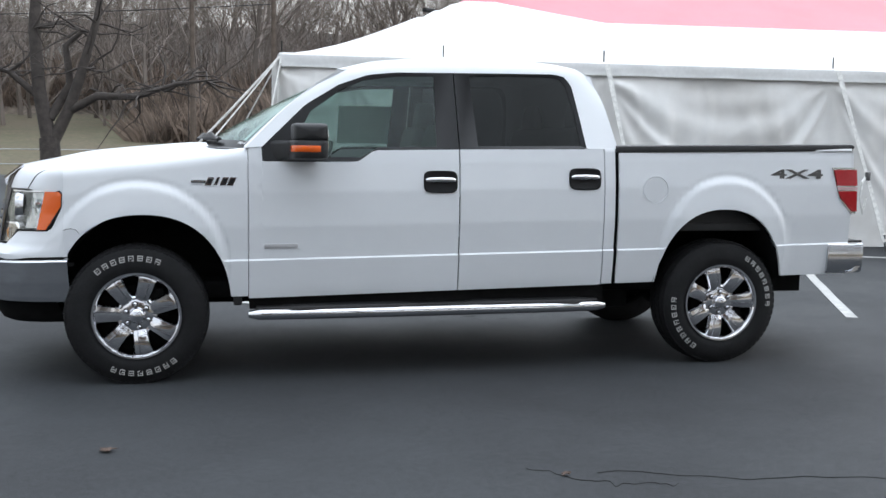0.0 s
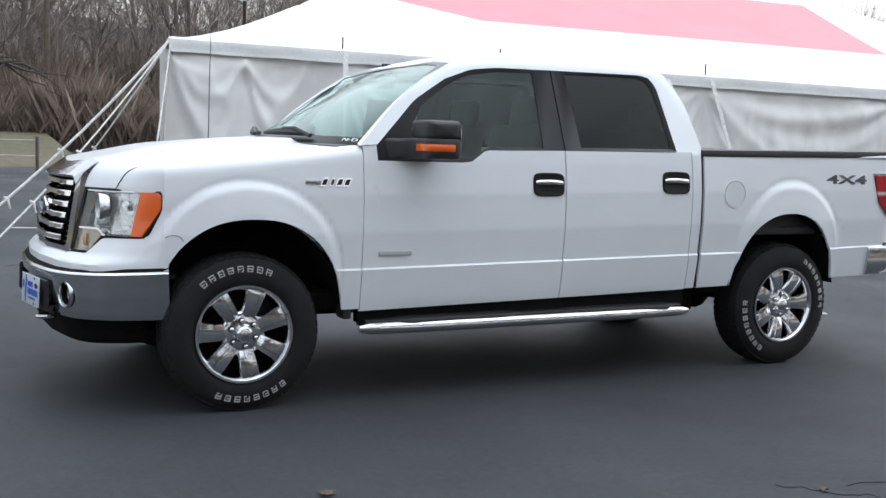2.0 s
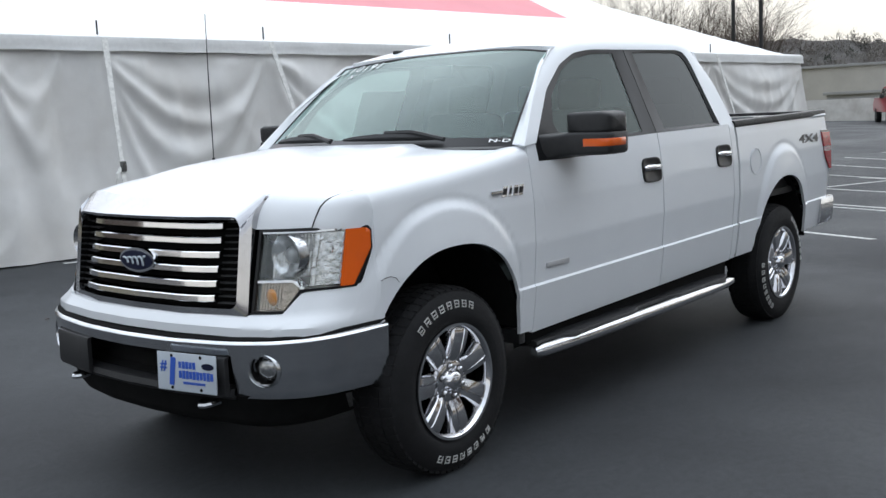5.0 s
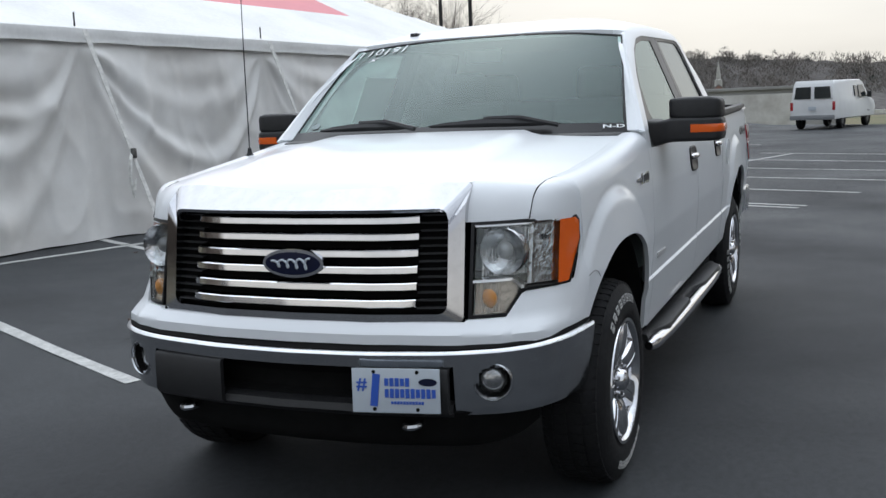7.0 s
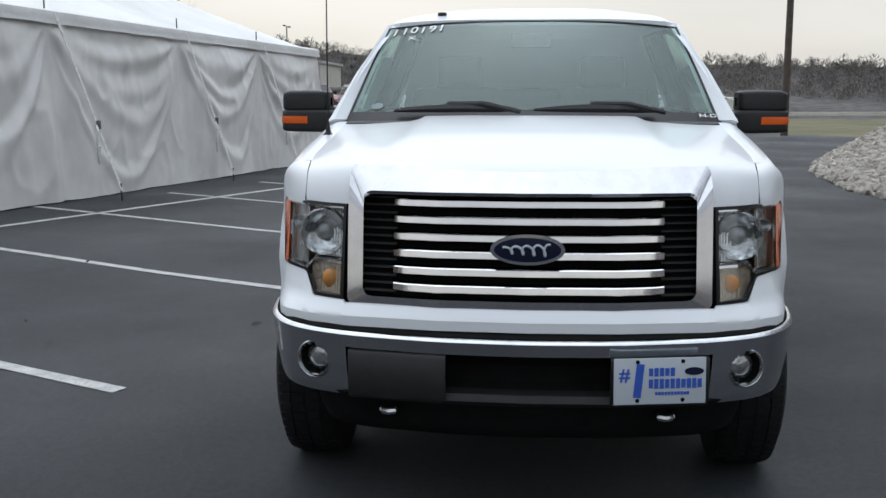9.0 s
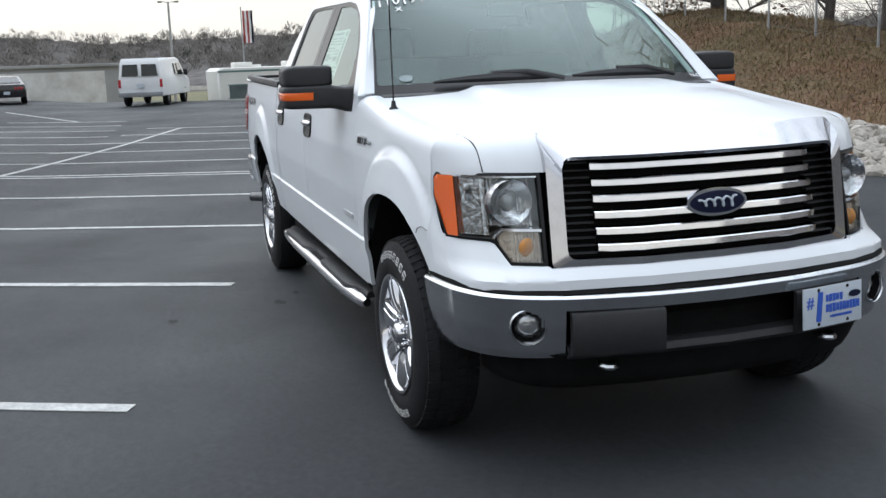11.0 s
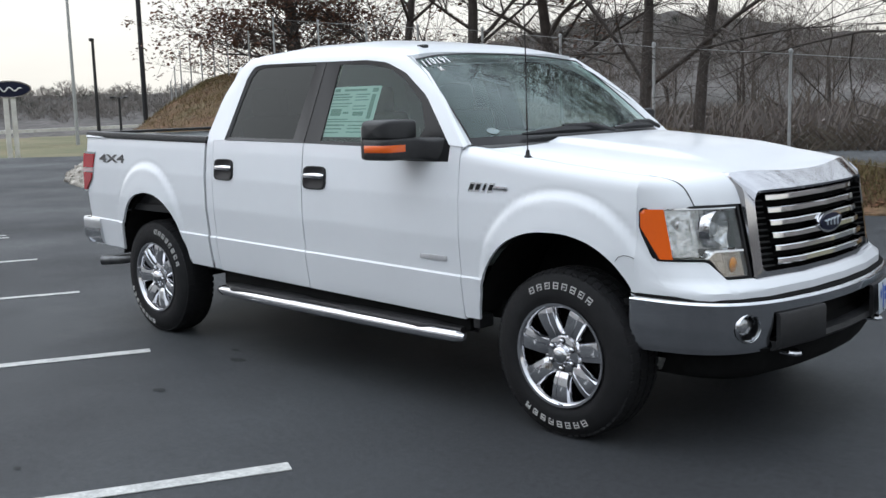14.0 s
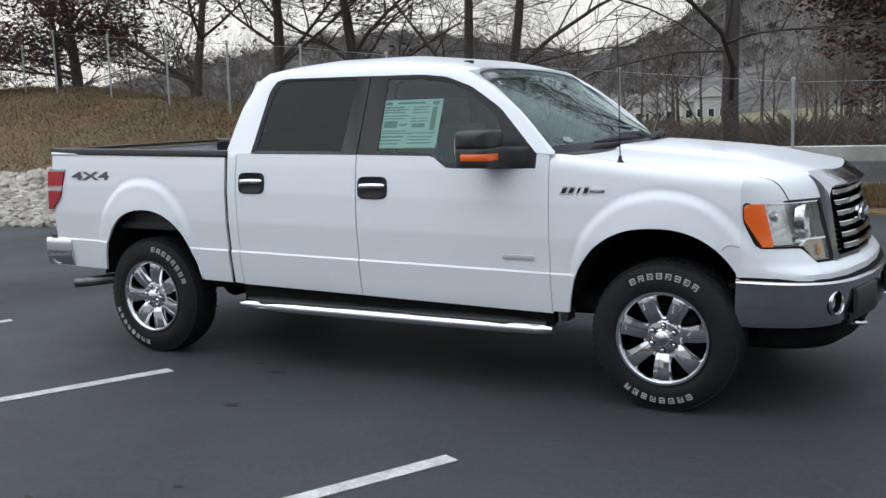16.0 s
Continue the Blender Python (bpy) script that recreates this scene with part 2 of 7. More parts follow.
def tube(path, rad, sides=10, closed_ends=True):
    """Verts and faces of a tube along a path; rad is one radius or one for each point."""
    P = np.asarray(path, float)
    R = np.broadcast_to(np.asarray(rad, float), (len(P),))
    V, F = [], []
    t = np.gradient(P, axis=0)
    t /= np.linalg.norm(t, axis=1)[:, None] + 1e-9
    up = np.array([0, 0, 1.0]) if abs(t[0][2]) < 0.9 else np.array([1.0, 0, 0])
    a = np.cross(t[0], up); a /= np.linalg.norm(a)
    ang = np.linspace(0, 2 * np.pi, sides, endpoint=False)
    for p, d, r in zip(P, t, R):
        a = a - d * (a @ d); a /= np.linalg.norm(a) + 1e-9
        b = np.cross(d, a)
        V += [p + r * (math.cos(q) * a + math.sin(q) * b) for q in ang]
    F += gridfaces(len(P), sides, 0, True)
    if closed_ends:
        F += [tuple(range(sides))[::-1], tuple(range((len(P) - 1) * sides, len(P) * sides))]
    return V, F


def join(*lots):
    V, F = [], []
    for v, f in lots:
        b = len(V)
        V += list(v); F += [tuple(i + b for i in q) for q in f]
    return V, F


def lathe(profile, seg, axis="y", at=(0, 0, 0)):
    """Profile of (radius, along) turned about an axis through at."""
    V, F = [], []
    for r, h in profile:
        for k in range(seg):
            a = 2 * math.pi * k / seg
            u, w = r * math.cos(a), r * math.sin(a)
            v = {"y": (u, h, w), "z": (u, w, h), "x": (h, u, w)}[axis]
            V.append((v[0] + at[0], v[1] + at[1], v[2] + at[2]))
    return V, gridfaces(len(profile), seg, 0, True)


def text_mesh(name, body, size, material, parent, m, label="", depth=0.0, bold=0.0):
    cu = bpy.data.curves.new(name, "FONT")
    cu.body, cu.size, cu.extrude, cu.offset = body, size, depth, bold
    cu.align_x, cu.align_y = "CENTER", "CENTER"
    cu.resolution_u = 3
    tmp = bpy.data.objects.new(name, cu)
    me = bpy.data.meshes.new_from_object(tmp)
    bpy.data.objects.remove(tmp); bpy.data.curves.remove(cu)
    me.materials.clear(); me.materials.append(material)
    ob = new(name, me)
    if parent is not None:
        ob.parent = parent
    ob.matrix_basis = m
    if label:
        ob["label"] = label
    return ob


def basis(origin, ux, uz):
    """A pose whose local x runs along ux and whose local z (out of the face) along uz."""
    x, z = Vector(ux).normalized(), Vector(uz).normalized()
    y = z.cross(x).normalized()
    x = y.cross(z)
    return Matrix(((x.x, y.x, z.x, origin[0]), (x.y, y.y, z.y, origin[1]), (x.z, y.z, z.z, origin[2]), (0, 0, 0, 1)))


# ---------------------------------------------------------------- the pickup truck
truck = empty("pickup_truck", "white crew-cab pickup truck with chrome grille and bumpers on dark asphalt", "pickup truck")
XF, XR = -1.8415, 1.8415


def smooth(t):
    t = np.clip(t, 0, 1)
    return t * t * (3 - 2 * t)


def flare(x, z):
    out = 0.0
    for cx, cz, rx, rz in ((-1.825, 0.70, 0.485, 0.468), (1.853, 0.72, 0.452, 0.496)):
        q = np.hypot((x - cx) / rx, (np.maximum(z, 0.62) - cz) / rz)
        out = out + 0.021 * smooth((1.03 - q) / 0.10) + 0.016 * smooth((0.97 - q) / 0.36) - 0.0035 * np.exp(-((q - 1.045) / 0.016) ** 2)
    return out


CREASE = lambda x: np.interp(x, [-2.3, -1.2, 2.75], [0.700, 0.713, 0.781])


def width(x, z):
    """Half width of the lower body at a place along it and a height."""
    h = z - CREASE(x)
    w = np.interp(h, [-0.27, -0.20, -0.03, 0.0, 0.010, 0.20, 0.40, 0.57, 0.70], [0.930, 0.953, 0.977, 0.981, 0.9715, 0.988, 0.985, 0.966, 0.943])
    w = w - 0.058 * np.clip((-1.35 - x) / 0.92, 0, 1.3) ** 2 - 0.028 * np.clip((x - 1.1) / 1.65, 0, 1) ** 1.5
    return w + flare(x, z)


def lean(z):
    """Half width of the cab above the belt."""
    return 0.945 - (z - 1.40) * 0.43


def side_y(x, z):
    return np.where(z < 1.40, width(x, np.minimum(z, 1.40)), lean(z))


def arch(x, xc, hw, zt):
    q = np.clip(1 - np.abs((x - xc) / hw) ** 2.3, 0, 1)
    return 0.40 + (zt - 0.40) * q ** (1 / 2.3)


def column_panel(name, xs, zb, zt, s, rows=18, label="", tail=None):
    """A body panel: columns in x from zb to zt; tail adds rows that bend inwards."""
    lev = np.r_[np.linspace(0, 1, 6)[:-1] * 0.985, 0.985, 1.0, 1.035, np.linspace(1.1, 4.0, rows * 2)]
    P = []
    for v in lev:
        row = []
        for x, b, t in zip(xs, zb, zt):
            c = float(CREASE(x))
            z = 0.48 + (c - 0.48) * v if v <= 1 else (c + 0.010 * (v - 1) / 0.035 if v <= 1.035 else c + 0.010 + (t - c - 0.010) * (v - 1.035) / (4.0 - 1.035))
            z = max(z, b + (t - b) * 0.004 * v)
            row.append((x, s * float(side_y(x, z)), z))
        P.append(row)
    P[0] = [(x, s * float(side_y(x, b)), b) for x, b in zip(xs, zb)]
    if tail:
        P += tail
    V, F = slab(P, (0, -s * 0.018, 0))
    return obj(name, V, F, M_PAINT, truck, label, angle=32)


SILL = lambda x: np.interp(x, [-1.2, 1.05], [0.487, 0.535])
BELT_X = [-1.30, -1.128, -1.122, -0.60, -0.55, -0.47, -0.44, 0.07, 0.88, 0.89, 1.2]
BELT_Z = [1.385, 1.385, 1.298, 1.298, 1.306, 1.362, 1.370, 1.381, 1.392, 1.396, 1.40]
# hood edge: its height and half width; it drops to the lamp at the front
SEAM = lambda x: np.interp(x, [-2.46, -2.445, -2.43, -2.415, -2.397, -2.37, -2.34, -2.28, -2.1, -1.8, -1.6, -1.25], [1.10, 1.126, 1.155, 1.178, 1.2045, 1.224, 1.2365, 1.25, 1.267, 1.300, 1.325, 1.372])
SEAM_Y = lambda x: np.interp(x, [-2.46, -2.40, -2.3, -2.1, -1.8, -1.25], [0.797, 0.799, 0.812, 0.842, 0.856, 0.862])
HEDGE = lambda x: np.interp(x, [-2.46, -2.34, -2.28, -2.1, -1.8, -1.6, -1.25], [1.205, 1.2365, 1.25, 1.267, 1.300, 1.325, 1.372])

for s in (-1, 1):
    # front fender
    xs = np.unique(np.r_[np.linspace(-2.235, -1.207, 34), -1.80 + 0.495 * np.sin(np.linspace(-1.05, 1.57, 26))])
    a = arch(xs, -1.80, 0.497, 0.988)
    zb = np.where(xs > -1.303, 0.50, np.maximum(a, np.where(xs < -2.0, 0.715, 0.5)))
    zt = SEAM(xs) - 0.075
    tail = []
    for k in range(1, 7):
        q = k / 6 * math.pi / 2
        row = []
        for x, t in zip(xs, zt):
            y0, y1, z1 = float(side_y(x, t)), float(SEAM_Y(x)) + 0.004, float(SEAM(x))
            row.append((x, s * (y1 + (y0 - y1) * math.cos(q)), t + (z1 - t) * math.sin(q) + 0.010 * max(0.0, math.sin(2 * q))))
        tail.append(row)
    column_panel("front_fender", xs, zb, zt, s, 22, "white fender with a flared wheel arch", tail)
    # doors
    xs = np.unique(np.r_[np.linspace(-1.203, 0.062, 30), np.array(BELT_X[1:7])])
    d = column_panel("front_door", xs, SILL(xs), np.interp(xs, BELT_X, BELT_Z), s, 24)
    xs = np.linspace(0.070, 1.000, 22)
    d2 = column_panel("rear_door", xs, SILL(xs), np.interp(xs, BELT_X, BELT_Z), s, 24)
    xs = np.linspace(1.006, 1.075, 4)
    column_panel("cab_corner", xs, SILL(xs) + 0.005, np.full(4, 1.40), s, 20)
    # bed side
    xs = np.unique(np.r_[np.linspace(1.102, 2.765, 40), 1.82 + 0.452 * np.sin(np.linspace(-1.57, 1.57, 30))])
    a = arch(xs, 1.82, 0.455, 1.016)
    zb = np.maximum(a, np.interp(xs, [1.09, 1.365, 2.275, 2.28, 2.77], [0.54, 0.545, 0.572, 0.572, 0.578]))
    column_panel("bed_side", xs, zb, np.interp(xs, [1.09, 2.77], [1.388, 1.418]), s, 24, "white cargo bed side panel")
    # added near-black filler: stands in for the shade between cab and bed
    boxo("bed_gap", (1.089, s * 0.921, 0.965), (0.05, 0.05, 0.84), M_UNDER, truck, 0.004)
    # black rail cap along the bed
    pr = [(1.085, s * 0.955, 1.392), (1.6, s * 0.955, 1.402), (2.2, s * 0.945, 1.412), (2.775, s * 0.928, 1.422)]
    P = [[(x, y - s * 0.085, z + 0.012) for x, y, z in pr], [(x, y - s * 0.03, z + 0.026) for x, y, z in pr], [(x, y, z + 0.02) for x, y, z in pr], [(x, y + s * 0.008, z - 0.006) for x, y, z in pr]]
    V, F = slab(P, (0, -s * 0.004, -0.014))
    obj("rail_cap", V, F, M_BLACK, truck, "black plastic bed rail cap")
    # wheel housings
    for xc, hw, zt in ((-1.80, 0.515, 1.0), (1.82, 0.475, 1.03)):
        th = np.linspace(0.22, math.pi - 0.22, 26)
        P = [[(xc + hw * math.cos(t), s * (min(y, 0.90) if xc < 0 and t > 2.3 else y), 0.40 + (zt - 0.40) * math.sin(t)) for t in th] for y in (0.52, 0.75, 0.955)]
        V, F = slab(P, (0, 0, 0.004))
        V2, F2 = [(xc, s * 0.53, 0.40)] + [(xc + hw * math.cos(t), s * 0.53, 0.40 + (zt - 0.40) * math.sin(t)) for t in th], []
        F2 = [(0, i, i + 1) for i in range(1, len(th))]
        obj("wheel_housing", *join((V, F), (V2, F2)), M_UNDER, truck)
    # cab frame round the windows
    outer = resample([(-1.225, 1.375), (-1.0, 1.602), (-0.78, 1.768), (-0.60, 1.862), (-0.40, 1.898), (0, 1.918), (0.4, 1.926), (0.75, 1.922), (0.89, 1.905), (0.97, 1.85), (1.035, 1.70), (1.065, 1.56), (1.098, 1.395)], 60)
    inner = resample([(-1.122, 1.385), (-0.862, 1.638), (-0.655, 1.765), (-0.475, 1.83), (-0.30, 1.85), (0.04, 1.856), (0.4, 1.862), (0.72, 1.866), (0.79, 1.855), (0.836, 1.80), (0.862, 1.62), (0.876, 1.50), (0.888, 1.396)], 60)
    P = [[(x, s * (float(lean(z)) - 0.02 * (1 - k) ** 3 * smooth((z - 1.6) / 0.25)), z) for x, z in (outer * (1 - k) + inner * k)] for k in np.linspace(0, 1, 7)]
    V, F = slab(P, (0, -s * 0.03, 0))
    obj("cab_frame", V, F, M_PAINT, truck, "white roof rail and pillars")
    # black window surrounds and panes
    lo = {"front": ([(-1.122, 1.30), (-1.122, 1.386), (-0.862, 1.638), (-0.655, 1.765), (-0.475, 1.83), (-0.30, 1.85), (0.064, 1.857), (0.064, 1.382), (-0.2, 1.376), (-0.44, 1.371), (-0.55, 1.302), (-0.8, 1.30)],
                    [(-0.82, 1.328), (-0.905, 1.47), (-0.83, 1.60), (-0.64, 1.735), (-0.50, 1.795), (-0.30, 1.825), (-0.058, 1.833), (-0.075, 1.395), (-0.2, 1.393), (-0.43, 1.390), (-0.54, 1.328), (-0.7, 1.328)], d, M_SIDEGL),
          "rear": ([(0.071, 1.857), (0.4, 1.862), (0.72, 1.866), (0.79, 1.855), (0.836, 1.80), (0.862, 1.62), (0.888, 1.397), (0.5, 1.390), (0.071, 1.382)],
                   [(0.168, 1.840), (0.4, 1.845), (0.70, 1.847), (0.765, 1.832), (0.802, 1.785), (0.836, 1.62), (0.856, 1.412), (0.5, 1.406), (0.188, 1.402)], d2, M_PRIV)}
    for key, (o, i, door, g) in lo.items():
        V = [(x, s * (float(side_y(x, z)) - 0.003), z) for x, z in o] + [(x, s * (float(side_y(x, z)) - 0.010), z) for x, z in i]
        V += [(x, s * (float(side_y(x, z)) - 0.030), z) for x, z in i] + [(x, s * (float(side_y(x, z)) - 0.030), z) for x, z in o]
        n = len(o)
        F = [(a + k * n, (a + 1) % n + k * n, (a + 1) % n + (k + 1) % 4 * n, a + (k + 1) % 4 * n) for k in range(4) for a in range(n)]
        obj("window_surround", V, F, M_GLOSSB, door, "black window surround and pillar trim", angle=25)
        V = [(x, s * (float(side_y(x, z)) - 0.014), z) for x, z in i]
        p = obj("window_pane", V, [tuple(range(n))], g, door, "dark privacy glass" if key == "rear" else "lightly tinted door glass")
        p.visible_shadow = False
    # door handles
    for hx, hz, door in ((-0.055, 1.184, d), (0.872, 1.206, d2)):
        y = s * (float(width(hx, hz)) + 0.001)
        P = []
        for kr, dy in ((1.0, -0.004), (1.0, 0.004), (0.95, 0.006), (0.82, 0.005), (0.72, 0.002), (0.0, 0.0015)):
            P.append([(hx + kr * 0.105 * math.copysign(abs(math.cos(q)) ** 0.45, math.cos(q)), s * (float(width(hx, hz + kr * 0.068 * math.copysign(abs(math.sin(q)) ** 0.45, math.sin(q)))) + 0.002 + dy), hz + kr * 0.068 * math.copysign(abs(math.sin(q)) ** 0.45, math.sin(q))) for q in np.linspace(0, 2 * math.pi, 33)])
        h = obj("handle_cup", np.array(P).reshape(-1, 3), gridfaces(6, 33), M_GLOSSB, door, "black recessed handle cup", angle=30)
        V, F = tube([(hx - 0.088, y + s * 0.002, hz + 0.01), (hx - 0.07, y + s * 0.010, hz + 0.012), (hx, y + s * 0.013, hz + 0.013), (hx + 0.07, y + s * 0.010, hz + 0.012), (hx + 0.088, y + s * 0.002, hz + 0.01)], [0.012, 0.017, 0.018, 0.017, 0.012], 10)
        hb = obj("handle_bar", V, F, M_CHROME, h, "chrome pull handle")
    # running board
    xs = np.linspace(-1.205, 1.03, 40)
    rb = obj("running_board", *tube([(x, s * (0.985 - 0.02 * abs(x + 0.09) ** 4), 0.392 + 0.01 * (x + 1.2) / 2.2) for x in xs], np.r_[0.020, np.full(38, 0.034), 0.020], 16), M_CHROME, truck, "chrome tube running board")
    xp = np.linspace(-1.16, 0.99, 60)
    bulge = sum(smooth((0.46 - np.abs(xp - c)) / 0.16) for c in (-0.62, 0.52))
    yo = 0.942 + 0.060 * bulge
    P = [[(x, s * (0.80 + (y - 0.80) * k), 0.424 + h + 0.009 * q * (k > 0.3) + 0.01 * (x + 1.2) / 2.2) for x, y, q in zip(xp, yo, bulge)] for k, h in ((0.0, -0.012), (0.25, 0.004), (0.5, 0.010), (0.85, 0.011), (0.97, 0.006), (1.0, -0.004))]
    pad = obj("step_pad", *slab(P, (0, 0, -0.03)), M_BLACK, rb, "black ribbed plastic step pad")
    for bx in (-0.95, -0.1, 0.8):
        boxo("bracket", (bx, s * 0.76, 0.43), (0.07, 0.24, 0.05), M_UNDER, rb, 0.006, rot=Matrix.Rotation(s * 0.25, 3, "X"))
    boxo("rocker", (-0.08, s * 0.875, 0.475), (2.24, 0.06, 0.12), M_UNDER, truck, 0.01, "dark rocker panel under the doors")
    # mud guard behind the front wheel
    boxo("mud_guard", (-1.268, s * 0.88, 0.478), (0.05, 0.11, 0.07), M_BLACK, truck, 0.012)
    # badges, plain bars for the maker's lettering
    by = s * (float(width(-1.4, 1.18)) + 0.004)
    bd = boxo("fender_badge", (-1.488, by, 1.180), (0.085, 0.008, 0.017), M_SATIN, truck, 0.003, "chrome fender badge")
    for k in range(4):
        xa = -1.425 + k * 0.042
        for grow, dy, m_, nm_ in ((1.0, 0.004, M_CHROME, "badge_block"), (0.62, 0.0075, M_GLOSSB, "badge_inset")):
            lean_ = 0.010 if s > 0 else -0.010
            pts = [(xa + 0.0175 * gx * grow * (0.5 if k == 1 else 1.0) - lean_ * gz_ * grow * s * s, 1.181 + 0.023 * gz_ * grow) for gx, gz_ in ((-1, -1), (1, -1), (1, 1), (-1, 1))]
            V = [(x, s * (float(width(x, z)) + dy), z) for x, z in pts] + [(x, s * (float(width(x, z)) - 0.002), z) for x, z in pts]
            obj(nm_, V, [(0, 1, 2, 3), (0, 4, 5, 1), (1, 5, 6, 2), (2, 6, 7, 3), (3, 7, 4, 0)], m_, bd, smooth=False)
    boxo("door_badge", (-1.015, s * (float(width(-1.0, 0.80)) + 0.003), 0.801), (0.195, 0.008, 0.026), M_BADGE, d, 0.004, "small silver door badge")
    m = basis((2.355, s * (float(width(2.35, 1.24)) + 0.004), 1.243), (-s, 0, 0) if s > 0 else (1, 0, 0), (0, s, 0.04))
    text_mesh("bed_decal", "4X4", 0.082, M_STEEL, truck, m @ Matrix.Diagonal((2.7, 1, 1, 1)), "dark grey 4X4 decal", 0.001, 0.002)
    # tail lamp
    def tl(poly, dy, depth, name, material, parent, label=""):
        poly = [(2.79 - (2.79 - x) * 0.80, z) for x, z in poly]
        V = [(x, s * (float(width(min(x, 2.74), z)) + dy), z) for x, z in poly] + [(x, s * (float(width(min(x, 2.74), z)) + dy - depth), z) for x, z in poly]
        n = len(poly)
        F = [tuple(range(n)), tuple(range(2 * n - 1, n - 1, -1))] + [(a, (a + 1) % n, (a + 1) % n + n, a + n) for a in range(n)]
        return obj(name, V, F, material, parent, label, angle=20)
    o = [(2.572, 1.292), (2.79, 1.292), (2.80, 0.985), (2.755, 0.985), (2.64, 1.09)]
    t = tl(o, 0.006, 0.12, "tail_lamp", M_SATIN, truck, "red tail lamp in a chrome bezel")
    tl([(2.592, 1.277), (2.80, 1.277), (2.803, 1.172), (2.618, 1.172)], 0.012, 0.08, "red_lens", M_RED, t)
    tl([(2.621, 1.165), (2.803, 1.165), (2.803, 1.142), (2.628, 1.142)], 0.012, 0.08, "reverse_lens", M_REVERSE, t)
    tl([(2.631, 1.135), (2.803, 1.135), (2.805, 1.0), (2.762, 1.0), (2.652, 1.092)], 0.012, 0.08, "red_lens", M_RED, t)
    # mirror: a lower arm and shell, and a cap above it
    def shell(rows, nm, parent, lab=""):
        P = [[(xc + 1.24 * hx_ * math.copysign(abs(math.cos(q)) ** 0.27, math.cos(q)), s * y, zc + hz_ * math.copysign(abs(math.sin(q)) ** 0.27, math.sin(q))) for q in np.linspace(0, 2 * math.pi, 37)] for y, xc, hx_, zc, hz_ in rows]
        return obj(nm, np.array(P).reshape(-1, 3), gridfaces(len(rows), 37), M_BLACK, parent, lab, angle=40)
    mr = shell(((0.905, -0.930, 0.145, 1.352, 0.072), (0.935, -0.930, 0.120, 1.352, 0.070), (0.965, -0.915, 0.095, 1.358, 0.058), (1.00, -0.895, 0.080, 1.365, 0.055), (1.03, -0.876, 0.080, 1.370, 0.058), (1.10, -0.866, 0.082, 1.371, 0.058),
                (1.20, -0.862, 0.081, 1.371, 0.057), (1.228, -0.860, 0.077, 1.371, 0.055), (1.245, -0.859, 0.066, 1.371, 0.050), (1.252, -0.858, 0.045, 1.371, 0.036), (1.254, -0.858, 0.0005, 1.371, 0.0005)), "door_mirror", truck, "black door mirror with amber repeater")
    shell(((1.008, -0.866, 0.02, 1.465, 0.02), (1.010, -0.866, 0.055, 1.468, 0.042), (1.018, -0.866, 0.070, 1.469, 0.046), (1.035, -0.866, 0.077, 1.470, 0.049), (1.12, -0.864, 0.079, 1.468, 0.053), (1.20, -0.861, 0.078, 1.468, 0.052), (1.226, -0.860, 0.073, 1.468, 0.046),
           (1.240, -0.859, 0.062, 1.466, 0.041), (1.247, -0.858, 0.042, 1.464, 0.030), (1.249, -0.858, 0.0005, 1.464, 0.0005)), "mirror_cap", mr, "black textured mirror cap")
    P = [[(x, s * (y - 0.002 * (abs(z - 1.375) > 0.016)), z) for x, y in ((-0.971, 1.115), (-0.9685, 1.160), (-0.9650, 1.205), (-0.958, 1.229), (-0.942, 1.248), (-0.912, 1.2555), (-0.870, 1.2575), (-0.815, 1.2565))] for z in (1.357, 1.360, 1.375, 1.390, 1.393)]
    obj("repeater", *slab(P, (0.012, -s * 0.008, 0)), M_AMBER, mr, "amber side repeater", angle=50)
    boxo("mirror_pane", (-0.765, s * 1.145, 1.425), (0.006, 0.17, 0.12), M_MIRROR, mr, 0.002, "mirror glass")

# fuel door on the driver's side
V, F = lathe([(0.0, 0.0), (0.078, 0.0), (0.082, -0.004), (0.085, -0.004), (0.086, 0.002)], 30, "y", (0, 0, 0))
fd = obj("fuel_door", [(x + 1.345, -float(width(1.345, 1.14)) - 0.003 - y, z + 1.14) for x, y, z in V], F, M_PAINT, truck, "round fuel filler door")

# hood
HX = lambda y: -2.572 + 0.08 * (abs(y) / 0.62) ** 2 + (max(0, abs(y) - 0.62) / 0.18) ** 1.5 * 0.06
HS = lambda y: HX(y) + (0.045 if abs(y) > 0.615 else 0.0)
HR = lambda y: -1.50 + 0.235 * (abs(y) / 0.845) ** 2.2


def hood_z(x, y, u):
    zc = np.interp(x, [-2.62, -2.57, -2.53, -2.4, -2.2, -1.9, -1.6, -1.45], [1.225, 1.243, 1.263, 1.293, 1.325, 1.357, 1.385, 1.392])
    ze = float(HEDGE(x))
    a = min(1.0, abs(y) / float(SEAM_Y(x)))
    z = zc + (ze - zc) * a ** np.interp(x, [-2.5, -2.2, -1.6], [6.0, 4.0, 3.2])
    dome = smooth((0.52 - abs(y)) / 0.05) * smooth((x + 2.42) / 0.35) * 0.020
    return float(z + dome)


